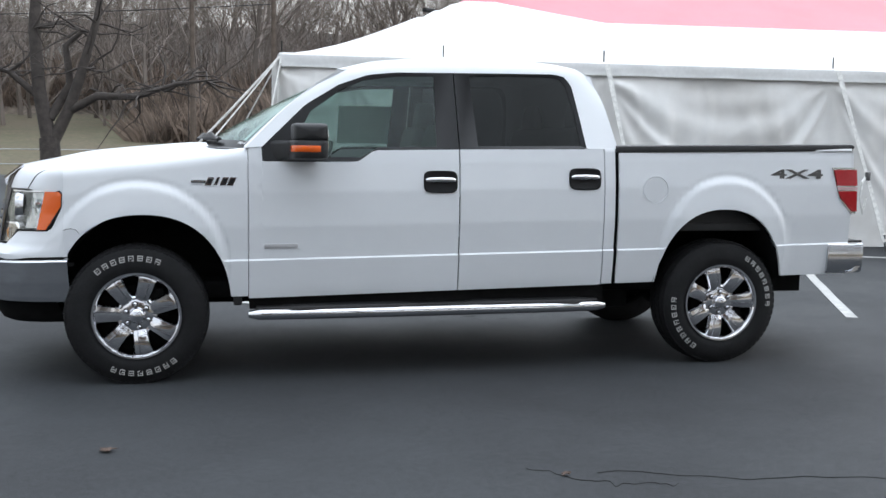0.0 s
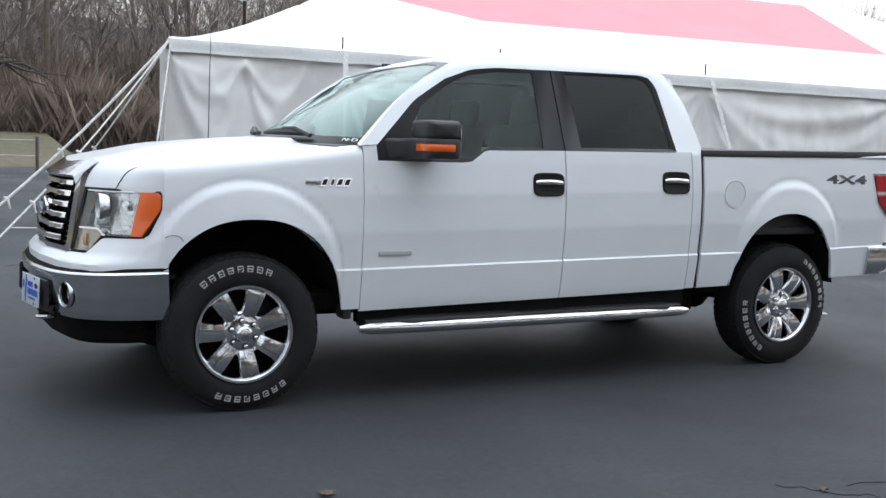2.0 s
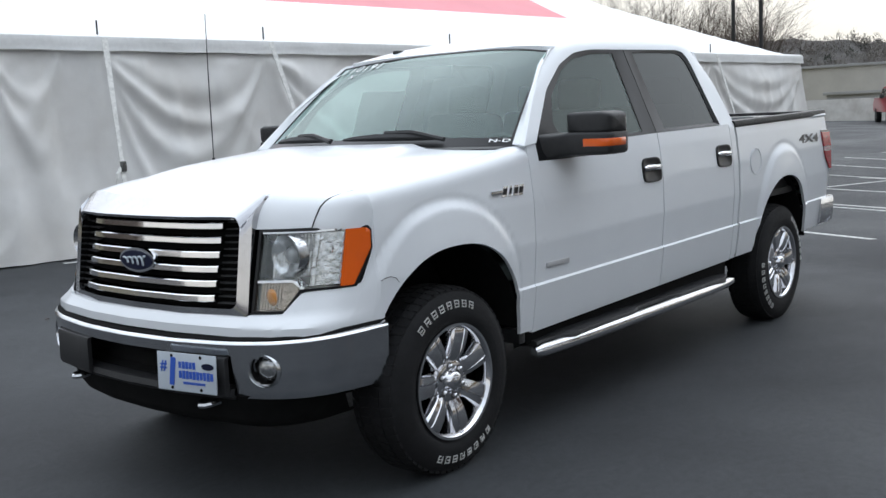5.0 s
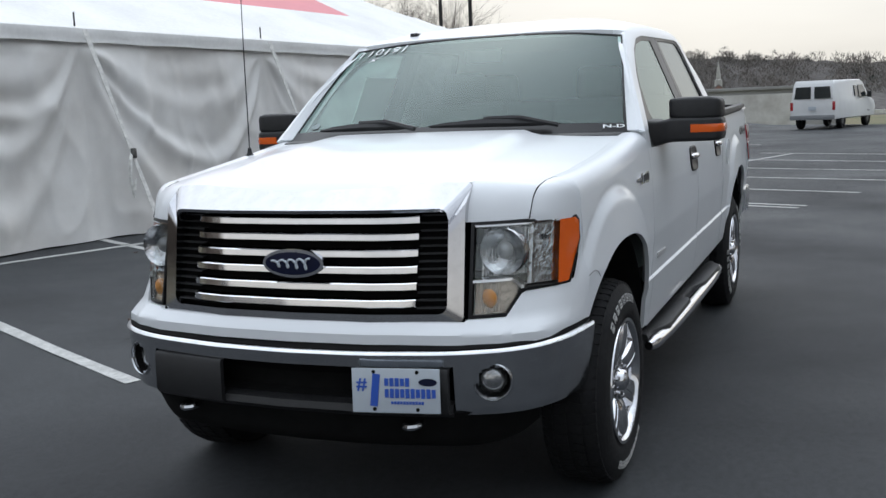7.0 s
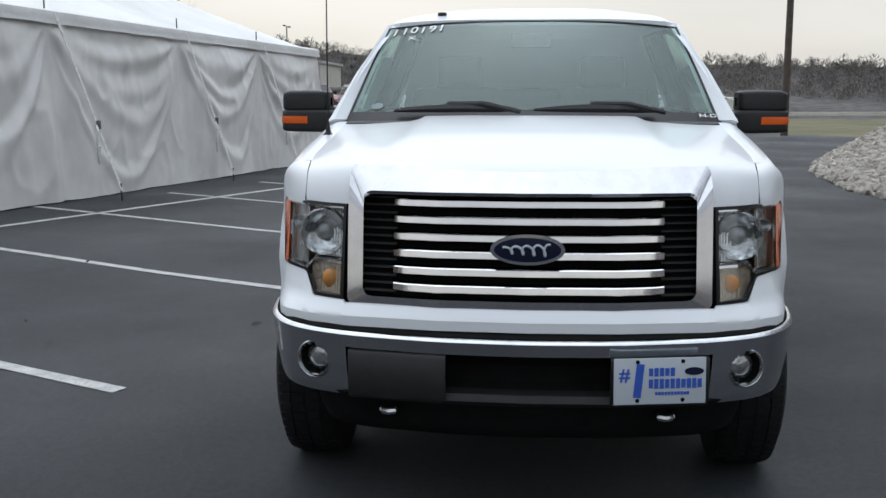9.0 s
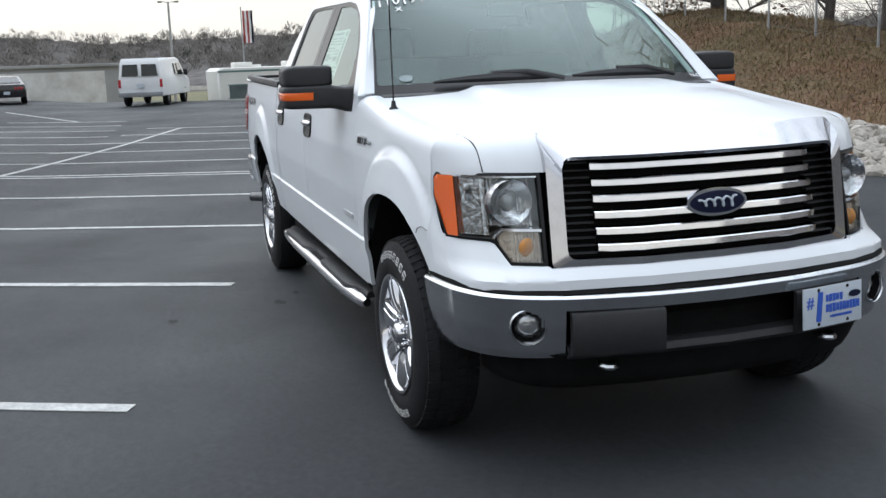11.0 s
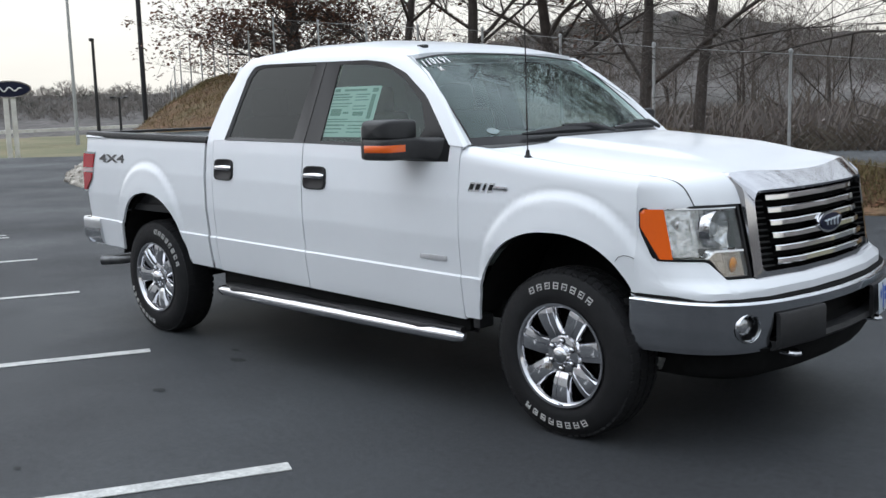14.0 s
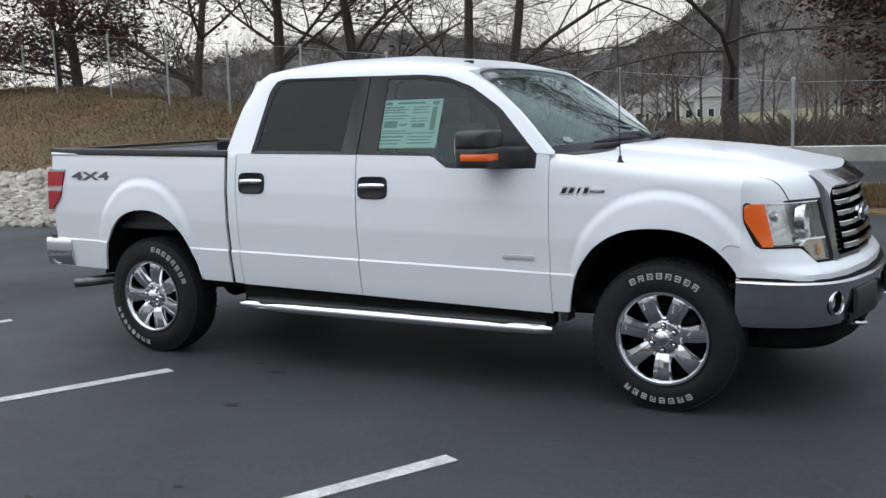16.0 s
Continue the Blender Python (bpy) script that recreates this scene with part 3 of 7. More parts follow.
P = []
for u in np.linspace(0, 1, 34):
    row = []
    for v in np.linspace(-1, 1, 49):
        y0 = v * 0.80
        x = HS(y0) + (HR(y0) - HS(y0)) * u
        y = v * float(SEAM_Y(x))
        row.append((x, y, hood_z(x, y, u)))
    P.append(row)
V, F = slab(P, (0, 0, -0.022))
obj("hood", V, F, M_PAINT, truck, "white hood with a raised centre", angle=40)
for s in (-1, 1):
    obj("hood_seam", *tube([(x, s * (float(SEAM_Y(x)) + 0.0025), float(SEAM(x)) - 0.0015) for x in np.r_[np.linspace(-2.443, -2.3, 14), np.linspace(-2.26, -1.26, 24)]], 0.0026, 6), M_UNDER, truck, "dark gap between hood and fender")

BY = [0, 0.3, 0.6, 0.75, 0.85, 0.922, 0.952, 0.962, 0.966]
BX = [-2.815, -2.80, -2.745, -2.685, -2.61, -2.49, -2.36, -2.28, -2.25]
# front surface: plan curve that leans back with height
CY = [0, 0.3, 0.62, 0.72, 0.80, 0.86, 0.91, 0.935, 0.945]
CX = [-2.73, -2.715, -2.64, -2.585, -2.515, -2.44, -2.345, -2.27, -2.21]
FX = lambda y, z: float(np.interp(abs(y), CY, CX)) + 0.24 * (z - 0.81)
HB = lambda y: float(np.interp(abs(y), [0, 0.625, 0.632, 0.745, 0.752, 0.765, 0.786, 0.798, 0.885, 0.895, 0.920, 0.945], [0.795, 0.795, 0.803, 0.804, 0.808, 0.834, 0.876, 0.883, 0.886, 0.900, 1.03, 1.05]))
FB = lambda y: 0.7280 - 0.003 * (abs(y) / 0.945) ** 2
def FW(y, z):
    k = float(smooth((abs(y) - 0.86) / 0.085))
    return FX(y, z) * (1 - k) - 2.237 * k
def wrap(y, z):
    """Carries the front panel's end out to the fender's side."""
    k = float(smooth((abs(y) - 0.86) / 0.085))
    a = abs(y) if abs(y) < 0.86 else 0.86 + 0.085 * math.sqrt(k) + (min(0.966, float(side_y(-2.236, z))) - 0.9445) * k
    return math.copysign(a, y)
ys = np.unique(np.r_[np.linspace(-0.945, 0.945, 81), [s * v for s in (-1, 1) for v in (0.625, 0.632, 0.745, 0.752, 0.765, 0.786, 0.798, 0.885, 0.895, 0.920)]])
P = []
for u in np.linspace(0, 1, 11):
    row = []
    for y in ys:
        z = FB(y) + (HB(y) - FB(y)) * u
        tg = float(np.interp(abs(y), BY, BX)) + 0.040 - FX(y, FB(y))
        out = float(np.interp(z, [FB(y), FB(y) + 0.035, FB(y) + 0.075, FB(y) + 0.15], [tg, tg - 0.008, tg * 0.35, 0.0])) * (1 - float(smooth((abs(y) - 0.87) / 0.07)))
        row.append((FW(y, z) + out, wrap(y, z), z))
    P.append(row)
obj("front_fascia", *slab(P, (0.02, 0, 0)), M_PAINT, truck, "white front panel between grille and bumper", angle=30)
# hood front lip beside the grille, above the lamps
for s in (-1, 1):
    yy = np.r_[np.linspace(0.598, 0.63, 4), np.linspace(0.65, 0.80, 10)]
    P = []
    for u in np.linspace(0, 1, 10):
        row = []
        for y in yy:
            xt = HX(y) + 0.05
            yt = y * float(SEAM_Y(xt)) / 0.80
            zt = hood_z(xt, yt, 0)
            b, t = np.array([FX(y, 1.128) - 0.003, y, 1.128]), np.array([xt, yt, zt + 0.0008])
            c = np.array([b[0] + 0.03, y, zt - 0.012])
            q = b * (1 - u) ** 2 + c * 2 * u * (1 - u) + t * u * u
            row.append((q[0], s * q[1], q[2]))
        P.append(row)
    obj("hood_lip", *slab(P, (0.02, 0, 0)), M_PAINT, truck)
    xe = np.linspace(-2.33, -2.2, 8)
    P = [[(x, s * (float(SEAM_Y(x)) + dy), float(SEAM(x)) - dz) for x in xe] for dy, dz in ((-0.03, 0.016), (0.012, 0.014), (0.032, 0.030))]
    obj("fender_ledge", *slab(P, (0, 0, -0.004)), M_PAINT, truck)
    # fender nose beside the lamp
    P = [[(FW(y, z), s * wrap(y, z), z) for z in np.linspace(HB(y) - 0.01, 1.125, 8)] for y in np.linspace(0.915, 0.945, 5)]
    obj("fender_nose", *slab(P, (0, -s * 0.015, 0)), M_PAINT, truck)
    P = []
    for u in np.linspace(0, 1, 8):
        q = math.pi / 2 * (1 - u)
        y0, y1, z1, t0 = float(side_y(-2.235, 1.128)), float(SEAM_Y(-2.235)) + 0.003, float(SEAM(-2.235)), float(SEAM(-2.235)) - 0.075
        b = np.array([-2.235, y1 + (y0 - y1) * math.cos(q), t0 + (z1 - t0) * math.sin(q)])
        ya = 0.799 + 0.146 * u
        a = np.array([FW(ya, 1.118), wrap(ya, 1.118), 1.128 - 0.010 * u])
        row = []
        for k in np.linspace(0, 1, 15):
            xs0 = -2.443 + 0.208 * k
            lift = (float(SEAM(xs0)) - 1.128) / (float(SEAM(-2.235)) - 1.128)
            side = (float(SEAM_Y(xs0)) - 0.799) - (float(SEAM_Y(-2.235)) - 0.799) * k
            q = a + (b - a) * k
            row.append((q[0], q[1] + side * (1 - u), a[2] + (b[2] - a[2]) * max(0.0, lift) + 0.010 * k * max(0.0, math.sin(math.pi * (1 - u))) + 0.003 * math.sin(math.pi * k) * u * (1 - u)))
        P.append(row)
    P = [[(x, s * y, z) for x, y, z in row] for row in P]
    obj("fender_tip", *slab(P, (0.0, 0, -0.015)), M_PAINT, truck)
    # joint between fender and front panel
    obj("panel_gap", *tube([(x, s * (float(side_y(x, z)) + 0.0005), z) for x, z in ((-2.236, 0.897), (-2.215, 0.905), (-2.19, 0.908), (-2.165, 0.900), (-2.15, 0.88))], 0.0018, 5), M_STEEL, truck, "thin joint between fender and front panel")
    # headlamp
    loop = [(0.630, 1.127), (0.72, 1.127), (0.80, 1.125), (0.908, 1.121), (0.918, 1.104), (0.920, 1.033), (0.891, 0.888), (0.87, 0.887), (0.80, 0.885), (0.789, 0.883), (0.752, 0.807), (0.70, 0.806), (0.634, 0.806)]
    inn = [(0.640, 1.117), (0.72, 1.117), (0.80, 1.115), (0.9055, 1.113), (0.9155, 1.100), (0.9175, 1.034), (0.8885, 0.896), (0.87, 0.895), (0.80, 0.895), (0.784, 0.893), (0.745, 0.817), (0.70, 0.816), (0.645, 0.816)]
    n = len(loop)
    V = [(FW(y, z) - 0.004, s * wrap(y, z), z) for y, z in loop] + [(FW(y, z) - 0.006, s * wrap(y, z), z) for y, z in inn] + [(FW(y, z) + 0.04, s * (wrap(y, z) - 0.01), z) for y, z in inn] + [(FW(y, z) + 0.04, s * (wrap(y, z) - 0.01), z) for y, z in loop]
    F = [(a + k * n, (a + 1) % n + k * n, (a + 1) % n + (k + 1) % 4 * n, a + (k + 1) % 4 * n) for k in range(4) for a in range(n)]
    hl = obj("headlamp", V, F, M_GLOSSB, truck, "clear headlamp with an amber side marker", angle=25)
    def lamp_sheet(y0, y1, dx, nm, material, nv=14, ridge=0.0, z1=None, z0=None, lab=""):
        cols = np.linspace(y0, y1, nv)
        top = np.interp(cols, [p[0] for p in inn[:5]], [p[1] for p in inn[:5]])
        bot = np.interp(cols, [0.645, 0.745, 0.784, 0.80, 0.8885, 0.9175], [0.816, 0.817, 0.893, 0.895, 0.896, 1.034])
        if z1 is not None: top = np.minimum(top, z1)
        if z0 is not None: bot = np.maximum(bot, z0)
        P = [[(FW(y, b + (t - b) * u) + dx + ridge * (k % 2), s * wrap(y, b + (t - b) * u), b + (t - b) * u) for k, (y, t, b) in enumerate(zip(cols, top, bot))] for u in np.linspace(0, 1, 7)]
        return obj(nm, *slab(P, (0.006, 0, 0)), material, hl, lab)
    lamp_sheet(0.648, 0.790, 0.066, "reflector", M_REFL, 28, 0.003, z0=0.934)
    lamp_sheet(0.790, 0.871, 0.036, "reflector", M_REFL, 14, 0.004, z0=0.902)
    lamp_sheet(0.873, 0.917, -0.005, "side_marker", M_AMBER, 14, lab="amber side marker")
    lamp_sheet(0.647, 0.770, 0.018, "turn_lens", M_TURN, 24, 0.003, z1=0.922, lab="pale amber turn lens")
    P = [[(FX(y, z) + dx, s * y, z - 0.03 * float(smooth((y - 0.755) / 0.03))) for y in np.linspace(0.642, 0.79, 15)] for z, dx in ((0.922, 0.02), (0.923, -0.001), (0.932, -0.001), (0.936, 0.03))]
    obj("divider", *slab(P, (0.004, 0, 0)), M_CHROME, hl, "chrome divider between the two lamps")
    P = [[(FX(y, z) + dx, s * y, z) for y in np.linspace(0.642, 0.868, 12)] for z, dx in ((1.117, -0.001), (1.110, -0.001), (1.104, 0.03))]
    obj("lamp_brow", *slab(P, (0.004, 0, 0)), M_CHROME, hl, "bright strip along the lamp's top")
    for cy, cz, rad, prof, m_, nm_, lab_ in ((0.722, 1.022, 0.080, [(0.10, -0.016), (0.35, -0.013), (0.6, -0.004), (0.8, 0.008), (0.95, 0.022), (1.0, 0.027), (1.03, 0.022), (1.05, -0.02)], M_REFL, "bulb_bowl", "round chrome lamp bowl"),
                                             (0.722, 1.022, 0.030, [(0.0, 0.016), (0.6, 0.013), (0.92, 0.004), (1.0, -0.010)], M_FROST, "bulb_shield", "pale frosted bulb shield"),
                                             (0.832, 1.045, 0.024, [(0.0, -0.006), (0.3, -0.006), (0.65, 0.002), (1.0, 0.018), (1.03, 0.012)], M_REFL, "bulb_bowl", "round chrome lamp bowl")):
        V, F = lathe(prof, 26, "x")
        obj(nm_, [(-x + FX(cy, cz) + 0.040, y * rad + s * cy, z * rad * 1.02 + cz) for x, y, z in V], F, m_, hl, lab_)
    V, F = lathe([(0.0, 0.012), (0.6, 0.010), (0.9, 0.004), (1.0, 0.0)], 18, "x")
    obj("turn_bulb", [(-x + FX(0.688, 0.866) + 0.017, y * 0.030 + s * 0.688, z * 0.034 + 0.866) for x, y, z in V], F, M_TURNB, hl, "amber turn signal bulb")
    g = lamp_sheet(0.648, 0.872, -0.002, "lamp_lens", M_LENS, 14, lab="clear lamp cover")
    g.visible_shadow = False

# grille
FG = lambda y, z: FX(y, 0.99) + 0.15 * (z - 0.99)
def band(loopo, loopi, dxo, dxi, depth):
    n = len(loopo)
    def top(y, z):
        if z < 1.19:
            return (FG(y, z) + dxo, y, z)
        k = min(1.0, (z - 1.19) / 0.045)
        return (FG(y, 1.19) + dxo + (HX(y) - 0.006 - FG(y, 1.19) - dxo) * k, y, 1.19 + (hood_z(HX(y), y, 0) + 0.001 - 1.19) * k)
    V = [top(y, z) for y, z in loopo] + [(FG(y, z) + dxi - (0.008 if z > 1.15 else 0), y, z + (0.012 if z > 1.15 else 0)) for y, z in loopi] + [(FG(y, z) + dxi, y, z) for y, z in loopi] + [(FX(y, z) + dxi + depth, y, z) for y, z in loopi] + [(top(y, z)[0] + depth, y, top(y, z)[2] - 0.01) for y, z in loopo]
    F = [(a + k * n, (a + 1) % n + k * n, (a + 1) % n + (k + 1) % 5 * n, a + (k + 1) % 5 * n) for k in range(5) for a in range(n)]
    return V, F
def rr(hy, z0, z1, r, n=15):
    """A closed loop with rounded corners, dense along its long sides."""
    L = []
    for cy, cz, a0 in ((hy - r, z1 - r, 0), (-(hy - r), z1 - r, 90), (-(hy - r), z0 + r, 180), (hy - r, z0 + r, 270)):
        L += [(cy + r * math.cos(radians(a0 + q)), cz + r * math.sin(radians(a0 + q))) for q in (0, 30, 60, 90)]
        nx = {0: (-(hy - r), z1), 90: (-hy, z0 + r), 180: (hy - r, z0), 270: (hy, z1 - r)}[a0]
        p = L[-1]
        L += [(p[0] + (nx[0] - p[0]) * k / (n + 1), p[1] + (nx[1] - p[1]) * k / (n + 1)) for k in range(1, n + 1)]
    return L
grille = obj("grille", *band(rr(0.618, 0.792, 1.240, 0.02), rr(0.563, 0.822, 1.168, 0.03), -0.014, -0.017, 0.07), M_GRILLE, truck, "chrome grille surround with six bars", angle=30)
P = [[(FX(y, z) + 0.055, y, z) for y in np.linspace(-0.585, 0.585, 31)] for z in np.linspace(0.81, 1.18, 4)]
obj("grille_backing", *slab(P, (0.01, 0, 0)), M_UNDER, grille, "dark radiator opening")
for s in (-1, 1):
    for k in range(13):
        z = 0.838 + k * 0.0262
        P = [[(FX(y, z) + dx, s * y, z + dz) for y in np.linspace(0.45, 0.57, 6)] for dx, dz in ((0.045, 0.0), (0.022, -0.0025), (0.022, 0.0025))]
        obj("grille_fin", *slab(P, (0.004, 0, 0.002)), M_BLACK, grille, "black side fin")
for k in range(6):
    z = 0.858 + k * 0.0562
    yy = np.linspace(-0.455, 0.455, 25)
    P = [[(FX(y, z) + dx + (0.012 if abs(y) > 0.44 else 0), y, z + dz) for y in yy] for dx, dz in ((0.03, 0.0145), (-0.009, 0.0145), (-0.0135, 0.011), (-0.0165, -0.009), (-0.013, -0.0125), (0.03, -0.014))]
    obj("grille_bar", *slab(P, (0.006, 0, 0)), M_CHROME, grille, angle=28)
def oval(ry, rz, dx, depth, nm, material, lab=""):
    V = [(FX(0, 0.995) + dx, 0, 0.995)] + [(FX(0, 0.995) + dx + 0.004, ry * math.cos(q), 0.995 + rz * math.sin(q)) for q in np.linspace(0, 2 * math.pi, 40, endpoint=False)]
    V += [(x + depth, y, z) for x, y, z in V[1:]]
    F = [(0, 1 + a, 1 + (a + 1) % 40) for a in range(40)] + [(1 + a, 1 + (a + 1) % 40, 41 + (a + 1) % 40, 41 + a) for a in range(40)]
    return obj(nm, V, F, material, grille, lab)
oval(0.124, 0.052, -0.024, 0.05, "emblem_ring", M_CHROME, "oval chrome emblem ring")
oval(0.111, 0.041, -0.028, 0.02, "emblem", M_BLUE, "dark blue oval emblem")
V, F = tube([(FX(0, 1.0) - 0.031, -0.075 + 0.15 * q + 0.010 * math.sin(q * 26), 0.995 + 0.020 * math.sin(q * 26 + 1.2) * (1 - 0.5 * q)) for q in np.linspace(0, 1, 60)], 0.0042, 6)
obj("emblem_script", V, F, M_PLATE, grille, "silver flourish on the emblem")

# front bumper: its plan curve, smoothed
BCURVE = resample(list(zip(BY, BX)), 161)
_k = np.hanning(33)[1:-1] / np.hanning(33).sum()
_p = np.concatenate([np.stack([-BCURVE[15:0:-1, 0], BCURVE[15:0:-1, 1]], 1), BCURVE, BCURVE[-1] + (BCURVE[-1] - BCURVE[-2]) * np.arange(1, 16)[:, None]])
BCURVE = np.stack([np.convolve(_p[:, k], _k, "valid") for k in (0, 1)], 1)
def bump_pt(q, z):
    """q runs from 0 at the middle to 1 at the bumper's end."""
    y, x = np.interp(q * 160, range(161), BCURVE[:, 0]), np.interp(q * 160, range(161), BCURVE[:, 1])
    off = float(np.interp(z, [0.476, 0.505, 0.59, 0.64, 0.698, 0.707, 0.713], [0.05, 0.036, 0.016, 0.009, 0.0, 0.008, 0.035]))
    k = min(1.0, max(0.0, (float(y) - 0.5) / 0.45))
    return float(x) + off * (1 - 0.6 * k), float(y) - off * 0.8 * k, z + 0.020 * q * q * min(1.0, max(0.0, (z - 0.48) / 0.2))
zs_top = [0.656, 0.664, 0.676, 0.688, 0.698, 0.707, 0.713]
qs = np.linspace(-1, 1, 97)
P = [[(lambda p: (p[0], p[1] * np.sign(q), p[2]))(bump_pt(abs(q), z)) for q in qs] for z in zs_top]
P2 = [[(float(np.interp(abs(y), BY, BX)) + dx, y * 0.985, z) for y in np.linspace(-0.965, 0.965, 41)] for dx, z in ((0.05, 0.69), (0.06, 0.712))]
obj("bumper_gap", *slab(P2, (0.02, 0, 0)), M_UNDER, truck, "dark gap above the bumper")
P2 = [[(lambda p: (p[0] + dx, p[1] * np.sign(q), p[2] + dz))(bump_pt(abs(q), 0.710)) for q in qs] for dx, dz in ((-0.004, 0.0035), (0.012, 0.010), (0.035, 0.016))]
obj("bumper_seal", *slab(P2, (0, 0, -0.003)), M_UNDER, truck, "dark gap along the bumper's top edge")
bumper = obj("front_bumper", *slab(P, (0.03, 0, 0)), M_SATIN, truck, "chrome front bumper", angle=40)
q0 = 0.485
for s in (-1, 1):
    P = [[(lambda p: (p[0], p[1] * s, p[2]))(bump_pt(q, z)) for q in np.linspace(q0, 1, 70)] for z in np.linspace(0.484, 0.656, 18)]
    fx, fy, fz = bump_pt(0.592, 0.598)
    V, F = slab(P, (0.03, 0, 0))
    F = [q for q in F if min(math.hypot(V[i][1] - s * fy, V[i][2] - fz) for i in q) > 0.050 or max(math.hypot(V[i][1] - s * fy, V[i][2] - fz) for i in q) > 0.070]
    obj("bumper_end", V, F, M_SATIN, bumper, "chrome bumper end", angle=40)
    rot = Matrix.Rotation(-s * radians(20), 4, "Z")
    for nm, prof, material, lab in (("lamp_recess", [(0.062, 0.000), (0.060, -0.02), (0.056, -0.085), (0.0, -0.088)], M_UNDER, ""), ("lamp_ring", [(0.060, -0.014), (0.0608, 0.000), (0.0625, 0.002), (0.065, 0.000), (0.070, -0.014)], M_SATIN, ""),
                                    ("fog_lamp", [(0.0, -0.022), (0.024, -0.024), (0.042, -0.031), (0.051, -0.042), (0.053, -0.084)], M_FOGLENS, "round clear fog lamp")):
        V, F = lathe(prof, 28, "x")
        V = [tuple(Vector((fx - 0.004, s * fy, fz)) + (rot @ Vector((-v[0], v[1], v[2])))) for v in V]
        obj(nm, V, F, material, bumper, lab)
# black lower grille and air dam
P = [[(np.interp(abs(y), BY, BX) + dx, y, z) for y in np.linspace(-0.60, 0.60, 25)] for dx, z in ((0.06, 0.662), (0.12, 0.60), (0.12, 0.54), (0.05, 0.515), (0.03, 0.48))]
obj("lower_grille", *slab(P, (0.02, 0, 0)), M_UNDER, bumper, "black lower air intake")
P = [[(np.interp(abs(y), BY, BX) + dx, y, z) for y in np.linspace(-0.60, 0.60, 25)] for dx, z in ((0.05, 0.528), (0.012, 0.524), (0.005, 0.50), (0.03, 0.480))]
obj("intake_lip", *slab(P, (0.02, 0, 0)), M_BLACK, bumper, "black intake lip")
for y0, y1 in ((0.265, 0.598), (-0.598, -0.275)):
    P = [[(np.interp(abs(y), BY, BX) + dx, y, z) for y in np.linspace(y0, y1, 8)] for dx, z in ((0.02, 0.657), (-0.004, 0.652), (-0.010, 0.640), (-0.012, 0.512), (-0.002, 0.496), (0.03, 0.486))]
    obj("bumper_pad", *slab(P, (0.02, 0, 0)), M_BLACK, bumper, "black bumper pad")
half = resample([(float(np.interp(y, BY, BX)) + 0.03, y) for y in np.linspace(0, 0.62, 9)] + [(-2.66, 0.70), (-2.58, 0.755), (-2.48, 0.785), (-2.36, 0.79)], 26)
dam = [(x, -y) for x, y in half[::-1]] + [(x, y) for x, y in half[1:]]
P = [[(x + d, y * (1 - 0.6 * d), z) for x, y in dam] for d, z in ((0.0, 0.495), (0.03, 0.45), (0.05, 0.40), (0.075, 0.355), (0.11, 0.338), (0.16, 0.342))]
obj("air_dam", *slab(P, (0.03, 0, 0)), M_UNDER, bumper, "black plastic air dam")
for s in (-1, 1):
    obj("tow_hook", *tube([(-2.62, s * 0.43, 0.462), (-2.745, s * 0.43, 0.455), (-2.770, s * 0.442, 0.453), (-2.777, s * 0.458, 0.453), (-2.770, s * 0.474, 0.453), (-2.745, s * 0.486, 0.455), (-2.62, s * 0.486, 0.462)], 0.013, 8), M_SATIN, bumper, "bare steel tow hook")
# dealer plate: bars in place of its lettering
px = float(np.interp(0.44, BY, BX)) - 0.035
pl = boxo("front_plate", (0, 0, 0), (0.305, 0.152, 0.006), M_PLATE, bumper, 0.0025, "white dealer plate with blue bars in place of lettering")
m = basis((px, -0.432, 0.588), (0.18, -1, 0), (-1, -0.18, 0.05))
pl.matrix_basis = m
for cx, cy, w, h, n in ((0.005, 0.030, 0.090, 0.028, 5), (0.050, -0.008, 0.180, 0.032, 10), (0.040, -0.040, 0.115, 0.010, 11)):
    for k in range(n):
        boxo("plate_bar", (cx - w / 2 + w * (k + 0.5) / n, cy, 0.004), (w / n * 0.74, h * (1.0 if k % 3 else 0.9), 0.003), M_PLBLUE, pl)
text_mesh("plate_mark", "#", 0.060, M_PLBLUE, pl, Matrix.Translation((-0.118, 0.022, 0.0045)), "blue lettering", 0.0006, 0.0010)
text_mesh("plate_mark", "1", 0.150, M_PLBLUE, pl, Matrix.Translation((-0.072, -0.004, 0.0045)) @ Matrix(((1.25, 0.22, 0, 0), (0, 1, 0, 0), (0, 0, 1, 0), (0, 0, 0, 1))), "blue lettering", 0.0006, 0.0030)
V = [(0.112 + 0.032 * math.cos(q), 0.031 + 0.013 * math.sin(q), 0.0055) for q in np.linspace(0, 6.283, 24, endpoint=False)]
obj("plate_oval", V, [tuple(range(24))], M_BLUE, pl)
for cx in (-0.075, 0.075):
    for cy in (-0.063, 0.064):
        obj("plate_slot", *lathe([(0.0, 0.0045), (0.007, 0.0045), (0.007, 0.003)], 8, "z", (cx, cy, 0)), M_UNDER, pl)

